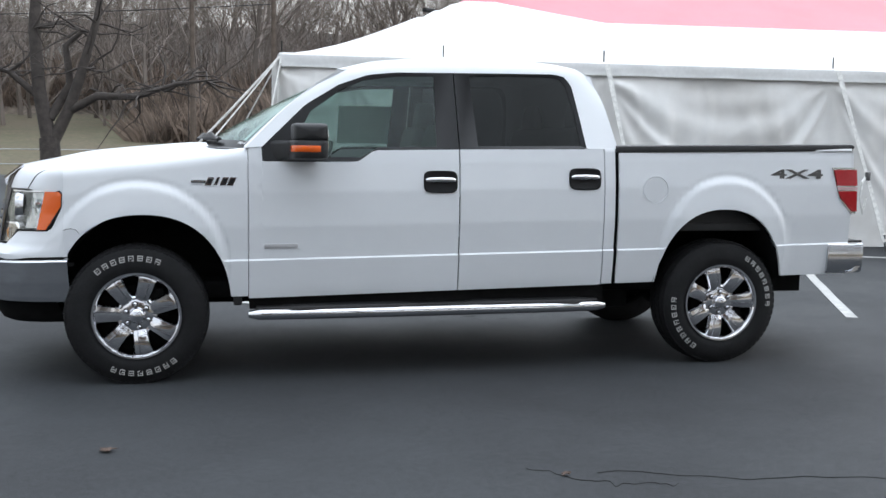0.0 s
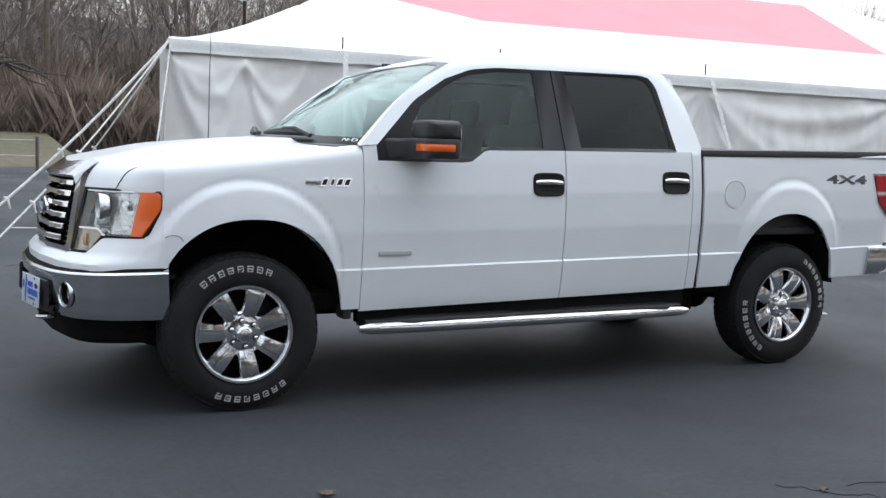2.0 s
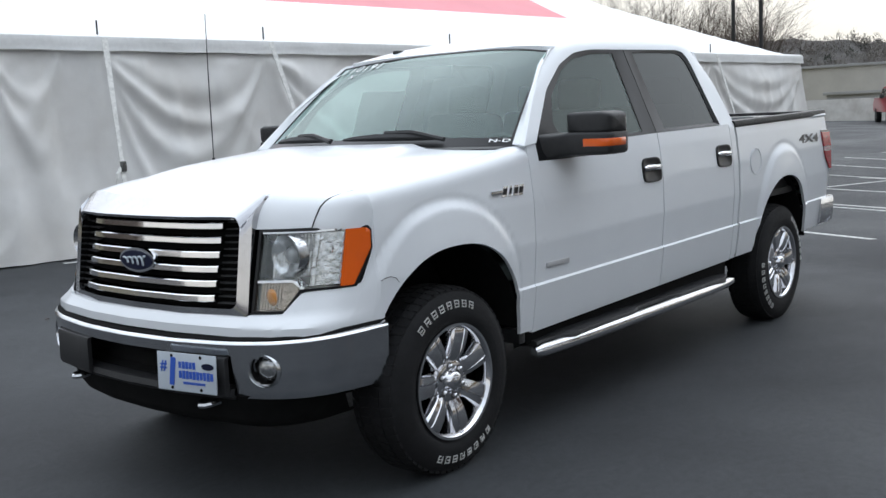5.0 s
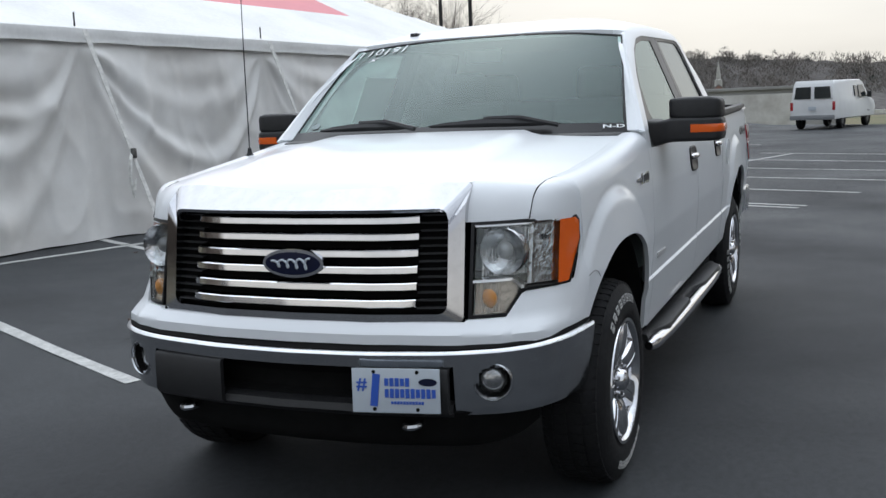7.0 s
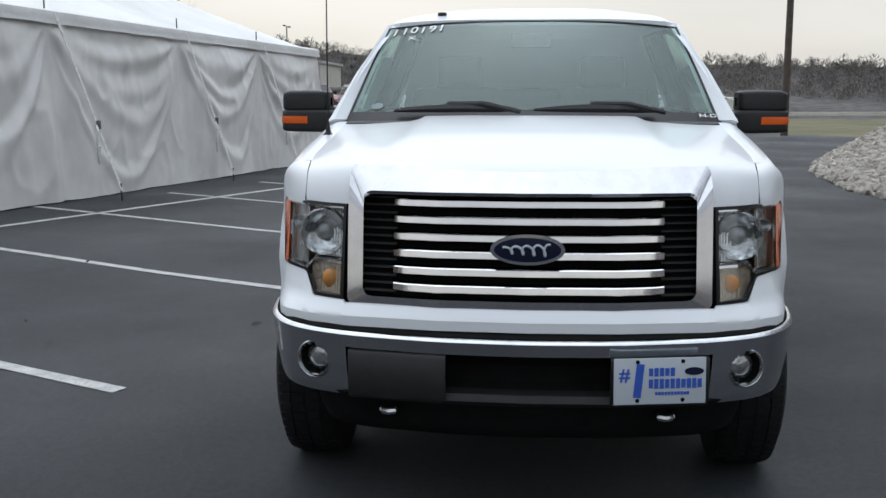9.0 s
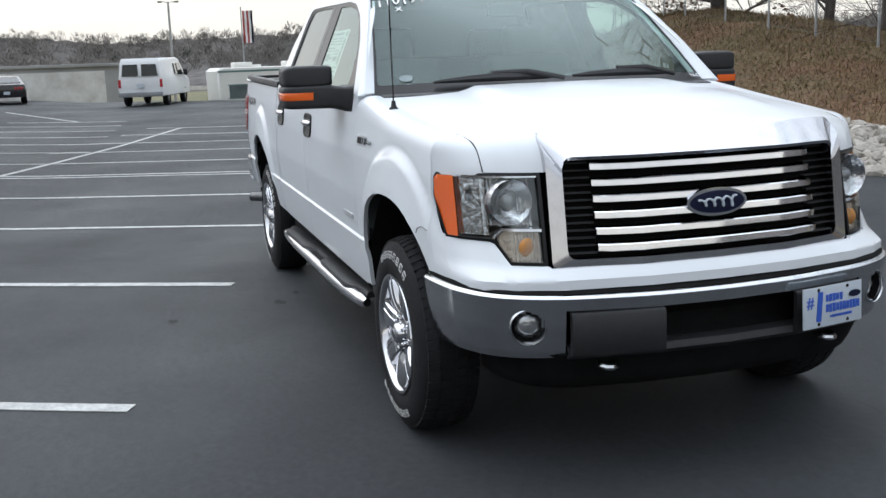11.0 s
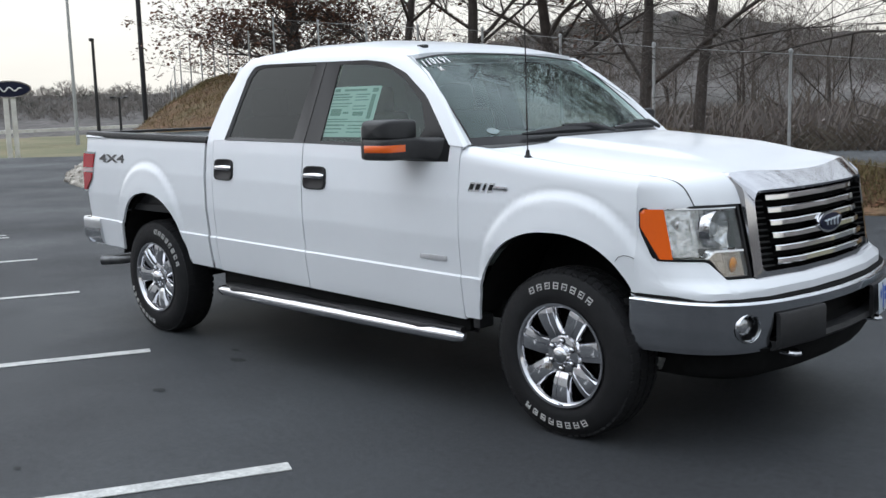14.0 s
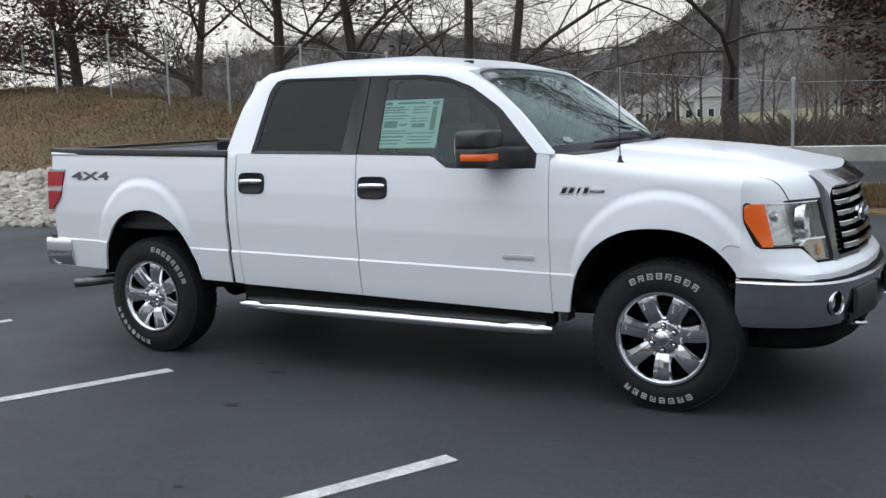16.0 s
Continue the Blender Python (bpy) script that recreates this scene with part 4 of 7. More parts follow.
# windshield, pillars, roof, back of the cab
def ws(u, v):
    """u up the glass, v across it."""
    a = abs(v)
    b = np.array([-1.485 + 0.285 * a ** 2.2, 0.872 * v, 1.392 - 0.012 * a ** 2])
    t = np.array([-0.545 - 0.125 * a ** 2.2, 0.738 * v, 1.885 - 0.048 * a ** 2.4])
    p = b + (t - b) * u
    p[0] -= 0.016 * math.sin(math.pi * u) * (1 - 0.3 * a)
    p[2] += 0.014 * math.sin(math.pi * u) * (1 - 0.3 * a)
    return p
P = [[ws(u, v) for v in np.linspace(-1, 1, 81)] for u in np.linspace(0, 1, 40)]
V = np.array(P).reshape(-1, 3)
w = obj("windshield", V, gridfaces(40, 81), M_WSHIELD, truck, "clear laminated windshield with chalk marks")
w.visible_shadow = False
def frit(us, vs, nm="frit_band"):
    P = [[ws(u, v) + np.array([-0.002, 0, 0.002]) for v in vs] for u in us]
    return obj(nm, *slab(P, (0.003, 0, -0.003)), M_GLOSSB, w, "black glass border")
frit(np.linspace(-0.03, 0.07, 3), np.linspace(-1.02, 1.02, 31))
frit(np.linspace(0.985, 1.0, 2), np.linspace(-1.0, 1.0, 31))
frit(np.linspace(0, 1, 12), (0.984, 0.998)); frit(np.linspace(0, 1, 12), (-0.998, -0.984))
obj("interior_mirror", *slab([[ws(0.80, v) + np.array([0.06, 0, -0.02 + dz]) for v in np.linspace(-0.13, 0.13, 7)] for dz in (-0.035, 0.035)], (0.02, 0, 0)), M_DASH, w, "interior mirror")
A0 = resample([(-1.225, 1.375), (-1.0, 1.602), (-0.78, 1.768), (-0.60, 1.862)], 12)
for s in (-1, 1):
    P = []
    for k, (x, z) in enumerate(A0):
        o = np.array([x, s * (float(lean(z)) - 0.02 * float(smooth((z - 1.6) / 0.25))), z])
        i = ws(k / 11, s * 1.0) + np.array([-0.006, 0, 0.004])
        mid = (o + i) / 2 + np.array([-0.012, s * 0.012, 0.006])
        P.append([o, mid, i])
    obj("windshield_pillar", *slab(P, (0.03, -s * 0.02, -0.02)), M_PAINT, truck)
RAIL = resample([(-0.60, 1.862), (-0.40, 1.898), (0, 1.918), (0.4, 1.926), (0.75, 1.922), (0.89, 1.905), (0.97, 1.85)], 26)
P = []
for k, (xr, zr) in enumerate(RAIL):
    u = k / 25
    row = []
    yr = float(lean(zr)) - 0.02
    for v in np.linspace(-1, 1, 35):
        a = abs(v)
        xf = -0.545 - 0.125 * a ** 2.2
        x = xf + (xr - RAIL[0][0]) * (0.985 - xf) / (0.97 + 0.60) if a < 0.999 else xr
        zc = np.interp(u, [0, 0.1, 0.35, 0.7, 0.9, 1.0], [1.889, 1.946, 1.990, 1.990, 1.957, 1.870])
        row.append((x, yr * v, zr + (zc - zr) * (1 - a ** 3.5)))
    P.append(row)
obj("roof", *slab(P, (0, 0, -0.03)), M_PAINT, truck, "white cab roof", angle=40)
P = [[(np.interp(u, [0, 0.3, 0.7, 1], [0.975, 1.04, 1.075, 1.085]), v * float(np.interp(u, [0, 0.35, 1], [0.735, 0.83, 0.93])), np.interp(u, [0, 1], [1.86, 1.15])) for v in np.linspace(-1, 1, 25)] for u in np.linspace(0, 1, 10)]
cb = obj("cab_back", *slab(P, (-0.03, 0, 0)), M_PAINT, truck, "rear wall of the cab")
P = [[(np.interp(u, [0, 1], [1.018, 1.082]), v * 0.62, np.interp(u, [0, 1], [1.80, 1.45])) for v in np.linspace(-1, 1, 9)] for u in np.linspace(0, 1, 4)]
obj("rear_window", *slab(P, (0.006, 0, 0)), M_SIDEGL, cb, "dark rear cab window")
obj("clearance_lamp", *slab([[(-0.475 + dx, 0.47 + dy, 1.904 + h) for dy in (-0.022, 0, 0.022)] for dx, h in ((-0.02, 0.0), (0, 0.008), (0.03, 0.007), (0.05, 0.001))], (0, 0, -0.02)), M_GLOSSB, truck, "small dark roof lamp")

# cowl and wipers
P = [[ws(0.0, v) + np.array([dx, 0, dz]) for v in np.linspace(-0.98, 0.98, 25)] for dx, dz in ((-0.10, -0.012), (-0.05, -0.004), (0.01, -0.004))]
obj("cowl", *slab(P, (0, 0, -0.02)), M_BLACK, truck, "black wiper cowl")
for y0, y1 in ((-0.36, -0.06), (0.38, 0.66)):
    a = ws(0.0, y0 - 0.33) + np.array([-0.02, 0, 0.035]); b = ws(0.075, y0 + 0.05) + np.array([-0.03, 0, 0.03]); c = ws(0.03, y1 + 0.36 if y1 < 0 else 0.93)
    wp = obj("wiper", *tube([a, (a + b) / 2 + np.array([-0.01, 0, 0.02]), b], 0.012, 6), M_BLACK, truck, "black windshield wiper")
    obj("wiper_blade", *tube([ws(0.045, v) + np.array([-0.022, 0, 0.018 + 0.008 * math.sin(k * 0.45)]) for k, v in enumerate(np.linspace(y0 - 0.30, y0 + 0.34, 8))], [0.008, 0.016, 0.019, 0.021, 0.021, 0.018, 0.014, 0.007], 6), M_BLACK, wp)

# rubber pad on the roof, antenna
boxo("roof_pad", (-0.475, 0.475, 1.918), (0.055, 0.045, 0.028), M_BLACK, truck, 0.008, "small black rubber pad on the roof")
V, F = lathe([(0.0, 0.045), (0.008, 0.045), (0.012, 0.02), (0.028, 0.004), (0.03, 0.0), (0.0, 0.0)], 14, "z", (-1.585, 0.885, 1.318))
an = obj("antenna", *join((V, F), tube([(-1.585, 0.885, 1.35), (-1.58, 0.885, 1.8), (-1.572, 0.885, 2.14)], [0.0032, 0.003, 0.002], 6)), M_GLOSSB, truck, "thin black whip antenna")

# bed, tailgate, rear bumper
boxo("bed_floor", (1.93, 0, 0.90), (1.68, 1.86, 0.04), M_BLACK, truck, 0.0, "black bed liner floor")
boxo("bed_front_wall", (1.13, 0, 1.14), (0.05, 1.84, 0.50), M_BLACK, truck, 0.0, "black bed liner front wall")
for s in (-1, 1):
    boxo("bed_liner", (1.93, s * 0.885, 1.14), (1.66, 0.05, 0.54), M_BLACK, truck, 0.0, "black bed liner side")
P = [[(x, y, z) for y in np.linspace(-0.89, 0.89, 9)] for x, z in ((2.785, 1.408), (2.815, 1.39), (2.825, 1.1), (2.80, 0.80))]
tg = obj("tailgate", *slab(P, (-0.05, 0, 0)), M_PAINT, truck, "white tailgate")
boxo("tailgate_cap", (2.775, 0, 1.428), (0.075, 1.80, 0.022), M_BLACK, tg, 0.006)
P = [[(2.80 + dx - 0.05 * (abs(y) / 0.95) ** 4, y, z) for y in np.linspace(-0.955, 0.955, 31)] for dx, z in ((0.05, 0.788), (0.115, 0.775), (0.13, 0.72), (0.125, 0.65), (0.09, 0.60), (0.05, 0.585))]
rbm = obj("rear_bumper", *slab(P, (-0.04, 0, 0)), M_SATIN, truck, "chrome rear step bumper")
boxo("bumper_step", (2.84, 0, 0.79), (0.16, 1.75, 0.015), M_BLACK, rbm, 0.004)
for s in (-1, 1):
    P = [[(x, s * (0.962 - dy), z) for x in (2.61, 2.68, 2.76, 2.84, 2.872)] for z, dy in ((0.786, 0.012), (0.77, 0.0), (0.66, 0.002), (0.60, 0.012), (0.583, 0.03))]
    obj("bumper_corner", *slab(P, (0, -s * 0.03, 0)), M_SATIN, rbm)

# underbody
boxo("floor_pan", (-0.35, 0, 0.52), (4.4, 1.55, 0.10), M_UNDER, truck, 0.02, "dark underbody")
boxo("rear_pan", (2.25, 0, 0.62), (1.1, 1.5, 0.10), M_UNDER, truck, 0.02)
for s in (-1, 1):
    boxo("frame_rail", (0.1, s * 0.45, 0.47), (5.2, 0.09, 0.14), M_UNDER, truck, 0.01)
obj("rear_axle", *join(tube([(XR, -0.75, 0.40), (XR, 0.75, 0.40)], 0.05, 10), tube([(XR, -0.15, 0.39), (XR, -0.08, 0.39), (XR, 0.08, 0.39), (XR, 0.15, 0.39)], [0.06, 0.14, 0.14, 0.06], 12)), M_UNDER, truck)
obj("front_axle", *join(tube([(XF, -0.75, 0.40), (XF, 0.75, 0.40)], 0.045, 10), tube([(XF, 0.05, 0.38), (XF, 0.12, 0.38), (XF, 0.25, 0.38)], [0.05, 0.12, 0.06], 12)), M_UNDER, truck)
boxo("fuel_tank", (0.75, -0.5, 0.44), (1.1, 0.4, 0.20), M_UNDER, truck, 0.04)
boxo("skid_plate", (-2.35, 0, 0.40), (0.5, 1.3, 0.05), M_UNDER, truck, 0.02)
obj("exhaust_pipe", *tube([(1.2, 0.55, 0.47), (2.2, 0.62, 0.50), (2.38, 0.80, 0.475), (2.47, 0.90, 0.467), (2.575, 0.985, 0.462)], 0.037, 14, False), M_STEEL, truck, "steel exhaust tail pipe")

# cabin
boxo("cabin_floor", (0.0, 0, 0.66), (2.0, 1.66, 0.06), M_DASH, truck)
P = [[(x, v * 0.86, z - 0.03 * abs(v) ** 3) for v in np.linspace(-1, 1, 15)] for x, z in ((-1.45, 1.36), (-1.15, 1.375), (-0.95, 1.35), (-0.88, 1.25), (-0.90, 0.95))]
obj("dashboard", *slab(P, (0, 0, -0.04)), M_DASH, truck, "dark grey dashboard")
V, F = tube([(0.165 * math.cos(q) * 0.35 - 0.72, -0.40 + 0.185 * math.sin(q), 1.24 + 0.175 * math.cos(q)) for q in np.linspace(0, 2 * math.pi, 28)], 0.015, 8)
sw = obj("steering_wheel", V, F, M_DASH, truck, "dark steering wheel")
boxo("steering_hub", (-0.735, -0.40, 1.24), (0.05, 0.20, 0.07), M_DASH, sw, 0.015)
def seat(x, y, w, nm="seat", hr=(0.0,)):
    bm = bmesh.new()
    box(bm, (x, y, 0.93), (0.52, w, 0.17), None, 0.05, 3)
    st = bmobj(nm, bm, M_SEAT, truck, "grey cloth seat")
    bm = bmesh.new()
    box(bm, (x + 0.33, y, 1.23), (0.15, w, 0.62), Matrix.Rotation(radians(14), 3, "Y"), 0.055, 3)
    bmobj("backrest", bm, M_SEAT, st)
    for h in hr:
        bm = bmesh.new()
        box(bm, (x + 0.43, y + h, 1.62), (0.11, 0.26, 0.19), Matrix.Rotation(radians(10), 3, "Y"), 0.045, 3)
        bmobj("headrest", bm, M_SEAT, st)
seat(-0.32, -0.42, 0.54); seat(-0.32, 0.42, 0.54)
seat(0.56, 0.0, 1.45, "rear_seat", (-0.5, 0.5))
boxo("centre_console", (-0.3, 0, 0.92), (0.7, 0.24, 0.30), M_DASH, truck, 0.03)

# window sticker on the passenger's front pane: bars for its small print
sx0, sx1, sz0, sz1 = -0.052, -0.468, 1.418, 1.702
P = [[(sx0 + (sx1 - sx0) * a, float(lean(sz0 + (sz1 - sz0) * b)) - 0.019, sz0 + (sz1 - sz0) * b) for a in np.linspace(0, 1, 5)] for b in np.linspace(0, 1, 5)]
sk = obj("window_sticker", *slab(P, (0, -0.0015, 0)), M_PAPER, truck, "pale green price sticker inside the side window")
for a0, a1, b0, b1 in ((0.05, 0.16, 0.90, 0.96), (0.25, 0.72, 0.91, 0.95), (0.84, 0.95, 0.88, 0.96), (0.05, 0.38, 0.83, 0.86), (0.05, 0.45, 0.78, 0.805), (0.05, 0.40, 0.73, 0.755), (0.52, 0.80, 0.83, 0.85), (0.52, 0.76, 0.78, 0.80),
                       (0.52, 0.80, 0.72, 0.74), (0.05, 0.48, 0.655, 0.675), (0.05, 0.42, 0.60, 0.62), (0.08, 0.30, 0.42, 0.56), (0.34, 0.46, 0.46, 0.50), (0.52, 0.78, 0.60, 0.62), (0.52, 0.80, 0.54, 0.56), (0.55, 0.76, 0.42, 0.50),
                       (0.05, 0.48, 0.34, 0.36), (0.05, 0.95, 0.295, 0.315), (0.05, 0.44, 0.22, 0.25), (0.05, 0.40, 0.15, 0.175), (0.05, 0.36, 0.08, 0.10), (0.52, 0.92, 0.22, 0.24), (0.52, 0.88, 0.16, 0.18), (0.52, 0.92, 0.09, 0.11), (0.85, 0.93, 0.36, 0.84)):
    P = [[(sx0 + (sx1 - sx0) * a, float(lean(sz0 + (sz1 - sz0) * b)) - 0.0175, sz0 + (sz1 - sz0) * b) for a in (a0, a1)] for b in (b0, b1)]
    obj("sticker_bar", *slab(P, (0, -0.001, 0)), M_INK, sk)
# chalk marks on the windshield
def ws_text(body, u, v, size, nm, lab, lift=0.0025, tall=1.0):
    p = Vector(ws(u, v)); ux = Vector(ws(u, v + 0.02)) - Vector(ws(u, v - 0.02)); uy = Vector(ws(u + 0.02, v)) - Vector(ws(u - 0.02, v))
    ux = -ux
    nrm = ux.cross(uy).normalized()
    ob = text_mesh(nm, body, size, M_CHALK, w, Matrix.Identity(4), lab, 0.0, 0.0008)
    for q in ob.data.vertices:      # the writing follows the curved glass
        q.co = Vector(ws(u + tall * q.co.y / 1.06, v - q.co.x / 0.78)) + nrm * lift
    return ob
for k, ch in enumerate("110191"):
    ws_text(ch, 0.915 + 0.005 * (k % 3), 0.93 - 0.062 * k, 0.085, "chalk_digit", "white chalk digit", 0.006, 1.4)
ws_text("X", 0.825, 0.80, 0.055, "chalk_mark", "white chalk mark", 0.005, 1.3)
ws_text("N-D", 0.030, -0.935, 0.044, "chalk_mark", "white chalk mark", 0.011)
V = [tuple(ws(0.12 + 0.03 * math.sin(q), 0.84 + 0.035 * math.cos(q)) + np.array([-0.003, 0, 0.003])) for q in np.linspace(0, 6.283, 16, endpoint=False)]
obj("inspection_sticker", V, [tuple(range(16))], mat("pale_sticker", (0.25, 0.31, 0.31), 0.6, vary=0.1, scale=60), w)


# wheels
def wheel_set():
    """One wheel about the origin, its outer face towards -y."""
    R = 0.403
    prof = [(0.235, 0.10), (0.262, 0.125), (0.30, 0.128), (0.345, 0.120), (0.378, 0.108), (0.392, 0.098), (R, 0.085), (R + 0.003, 0.0), (R, -0.085), (0.392, -0.100), (0.380, -0.112), (0.345, -0.128), (0.30, -0.134), (0.270, -0.130), (0.252, -0.118), (0.235, -0.10)]
    wv, wf = lathe([(0.243, -0.115), (0.254, -0.124), (0.252, -0.132), (0.240, -0.131), (0.232, -0.122), (0.226, -0.10), (0.222, -0.02), (0.222, 0.10)], 56, "y")
    rim = obj("wheel", wv, wf, M_RIM, truck, "chrome seven-spoke wheel with white-lettered tyre")
    tyre = obj("tyre", *lathe(prof, 72, "y"), M_RUBBER, rim, "black all-terrain tyre")
    lots = []
    for k in range(60):
        a = 2 * math.pi * k / 60
        for y0, y1, sk in ((-0.105, -0.062, 0.02), (-0.052, -0.008, -0.02), (0.008, 0.052, 0.02), (0.062, 0.105, -0.02)):
            aa = a + (0.025 if y0 > -0.06 and y0 < 0.06 else 0)
            h0, h1 = R - 0.006, R + 0.007
            pts = []
            for h in (h0, h1):
                for da, y in ((0, y0), (0.078, y0), (0.078 + sk, y1), (sk, y1)):
                    hh = h - (0.012 if abs(y) > 0.1 else 0)
                    pts.append((hh * math.cos(aa + da), y, hh * math.sin(aa + da)))
            lots.append((pts, [(4, 5, 6, 7), (0, 1, 5, 4), (1, 2, 6, 5), (2, 3, 7, 6), (3, 0, 4, 7)]))
    obj("tread", *join(*lots), M_RUBBER, rim, "tyre tread blocks")
    # raised white blocks stand in for the maker's lettering
    for a0, n in ((60, 8), (-122, 8)):
        for k in range(n):
            a = radians(a0 + k * 8.6)
            lots = []
            for ra, rb, wa, wb in ((0.320, 0.351, -0.048, -0.038), (0.320, 0.351, 0.029, 0.039), (0.3465, 0.351, -0.045, 0.036), (0.320, 0.3245, -0.045, 0.036 if k % 3 else -0.01), (0.3335, 0.338, -0.015 if k % 2 else -0.04, 0.036)):
                pts = []
                for dy in (-0.1345, -0.1300):
                    for r, q in ((ra, wa), (ra, wb), (rb, wb), (rb, wa)):
                        pts.append((r * math.cos(a + q), dy + (0.005 if r > 0.34 else 0.0), r * math.sin(a + q)))
                lots.append((pts, [(0, 1, 2, 3), (0, 1, 5, 4), (1, 2, 6, 5), (2, 3, 7, 6), (3, 0, 4, 7)]))
            obj("sidewall_block", *join(*lots), M_LETTER, rim, "raised white outline block on the sidewall")
    for k in range(7):
        a = radians(90 + k * 360 / 7 + 26)
        c, sn = math.cos(a), math.sin(a)
        P = []
        for r, hw, y in ((0.055, 0.026, -0.090), (0.085, 0.032, -0.097), (0.105, 0.0345, -0.108), (0.130, 0.0365, -0.116), (0.165, 0.0395, -0.121), (0.200, 0.0425, -0.1225), (0.222, 0.0440, -0.1215), (0.233, 0.0435, -0.117), (0.237, 0.043, -0.104)):
            row = []
            for q, dy in ((-1.18, 0.030), (-1, 0.012), (-0.90, 0.0035), (-0.42, 0.0005), (-0.36, 0.0045), (-0.28, 0.0045), (-0.22, -0.0005), (0, -0.001), (0.5, 0.0003), (0.90, 0.0035), (1, 0.012), (1.18, 0.030)):
                row.append((r * c - 1.18 * q * hw * sn, y + dy, r * sn + 1.18 * q * hw * c))
            P.append(row)
        obj("spoke", *slab(P, (0, 0.025, 0)), M_RIM, rim, angle=28)
        # bright web between two spokes, next to the hub
        b0 = a + math.pi / 7
        P = [[(r * math.cos(b0 + q), y + 0.010 * abs(q / 0.3) ** 2, r * math.sin(b0 + q)) for q in np.linspace(-0.30, 0.30, 9)] for r, y in ((0.080, -0.094), (0.104, -0.098), (0.112, -0.092), (0.116, -0.070))]
        obj("spoke_web", *slab(P, (0, 0.012, 0)), M_RIM, rim, angle=40)
    obj("hub", *lathe([(0.0, -0.136), (0.022, -0.135), (0.036, -0.131), (0.043, -0.122), (0.046, -0.106), (0.050, -0.101), (0.082, -0.100), (0.094, -0.094), (0.098, -0.08), (0.0, -0.08)], 36, "y"), M_RIM, rim, "chrome hub cap")
    obj("hub_emblem", *lathe([(0.0, -0.1385), (0.020, -0.1375), (0.023, -0.1350), (0.023, -0.132)], 20, "y"), M_SATIN, rim, "round emblem on the hub cap")
    for k in range(6):
        a = radians(30 + k * 60)
        V, F = lathe([(0.0, -0.119), (0.007, -0.119), (0.0115, -0.115), (0.0125, -0.10)], 8, "y")
        obj("lug_pocket", [(x + 0.0675 * math.cos(a), y, z + 0.0675 * math.sin(a)) for x, y, z in lathe([(0.0, -0.1015), (0.017, -0.1015), (0.017, -0.099)], 12, "y")[0]], lathe([(0, 0), (1, 0), (1, 1)], 12, "y")[1], M_GLOSSB, rim)
        obj("lug_nut", [(x + 0.0675 * math.cos(a), y, z + 0.0675 * math.sin(a)) for x, y, z in V], F, M_RIM, rim)
    obj("brake_disc", *join(lathe([(0.05, -0.035), (0.168, -0.035), (0.168, -0.015), (0.05, -0.015)], 36, "y"), lathe([(0.0, 0.0), (0.236, 0.0)], 36, "y")), M_UNDER, rim, "dark brake disc")
    boxo("caliper", (0.13, -0.035, 0.05), (0.08, 0.06, 0.16), M_UNDER, rim, 0.015)
    return rim


w0 = wheel_set()
w0.matrix_basis = pose(XF, -0.862, 0.402, 0, -9, 0)
for x, s, r in ((XR, -1, 62), (XF, 1, 2), (XR, 1, 38)):
    c = copy_thing(w0, pose(x, s * 0.862 if x < 0 else s * 0.835, 0.402, 0, r, 0 if s < 0 else 180))


# ---------------------------------------------------------------- ground
def ground_z(x, y):
    return 0.02 * np.maximum(0, np.minimum(y, 70) - 3) - 0.012 * np.maximum(0, np.minimum(x, 18) - 4)


def lot_edge(y):
    """The x at which the parking lot ends."""
    return np.interp(y, [-40, -14, -6, 0, 3, 6, 90], [26, 32, 42, 48, 50, 57, 57])


def asphalt():
    m = mat("asphalt", (0.040, 0.0440, 0.048), 0.70, vary=0.16, scale=0.30, color2=(0.027, 0.0285, 0.031), fine=0.20, fine_scale=28, bump=0.35, bump_scale=220, rough_vary=0.12, spec=0.3)
    return m


M_ASPH = asphalt()
M_LINE = mat("line_paint", (0.50, 0.50, 0.48), 0.7, vary=0.14, scale=9, color2=(0.33, 0.33, 0.32), fine=0.2, fine_scale=60)
xs = np.r_[np.linspace(-60, -12, 13), np.linspace(-10, 20, 31), np.linspace(22, 57, 18)]
yy = np.r_[np.linspace(-40, -10, 16), np.linspace(-8, 16, 25), np.linspace(18, 66, 17)]
P = [[(min(x, float(lot_edge(y))), y, float(ground_z(min(x, float(lot_edge(y))), y))) for x in xs] for y in yy]
tagged(obj("parking_lot", *slab(P, (0, 0, -0.25)), M_ASPH), "dark grey asphalt parking lot with worn white lines", "parking lot", kind="structure")

LN = np.array([0.44, 0.898]); LN /= np.linalg.norm(LN)
LE = [(-1.155 + 2.508 * i, 2.075 - 0.755 * i) for i in range(0, 10)]
XD = np.array([0.9586, -0.2848])


def paint_line(a, b, w=0.10, nm="parking_line"):
    a, b = np.array(a, float), np.array(b, float)
    n = max(2, int(np.linalg.norm(b - a) / 0.6) + 1)
    d = (b - a) / np.linalg.norm(b - a)
    side = np.array([-d[1], d[0]]) * w / 2
    rnd = random.Random(int(abs(a[0]) * 100) + 7)
    P = []
    for q in (-1, 1):
        P.append([(*(a + (b - a) * k / (n - 1) + side * q * rnd.uniform(0.9, 1.08)), 0) for k in range(n)])
    P = [[(x, y, float(ground_z(x, y)) + 0.006) for x, y, _ in row] for row in P]
    return tagged(obj(nm, *slab(P, (0, 0, -0.004)), M_LINE, smooth=False), "worn white painted parking line on asphalt", "parking line", "parking lines")


def cross_hit(p):
    q = np.array([4.7, 5.8])
    A = np.array([LN, -XD]).T
    return p + LN * np.linalg.solve(A, q - p)[0]


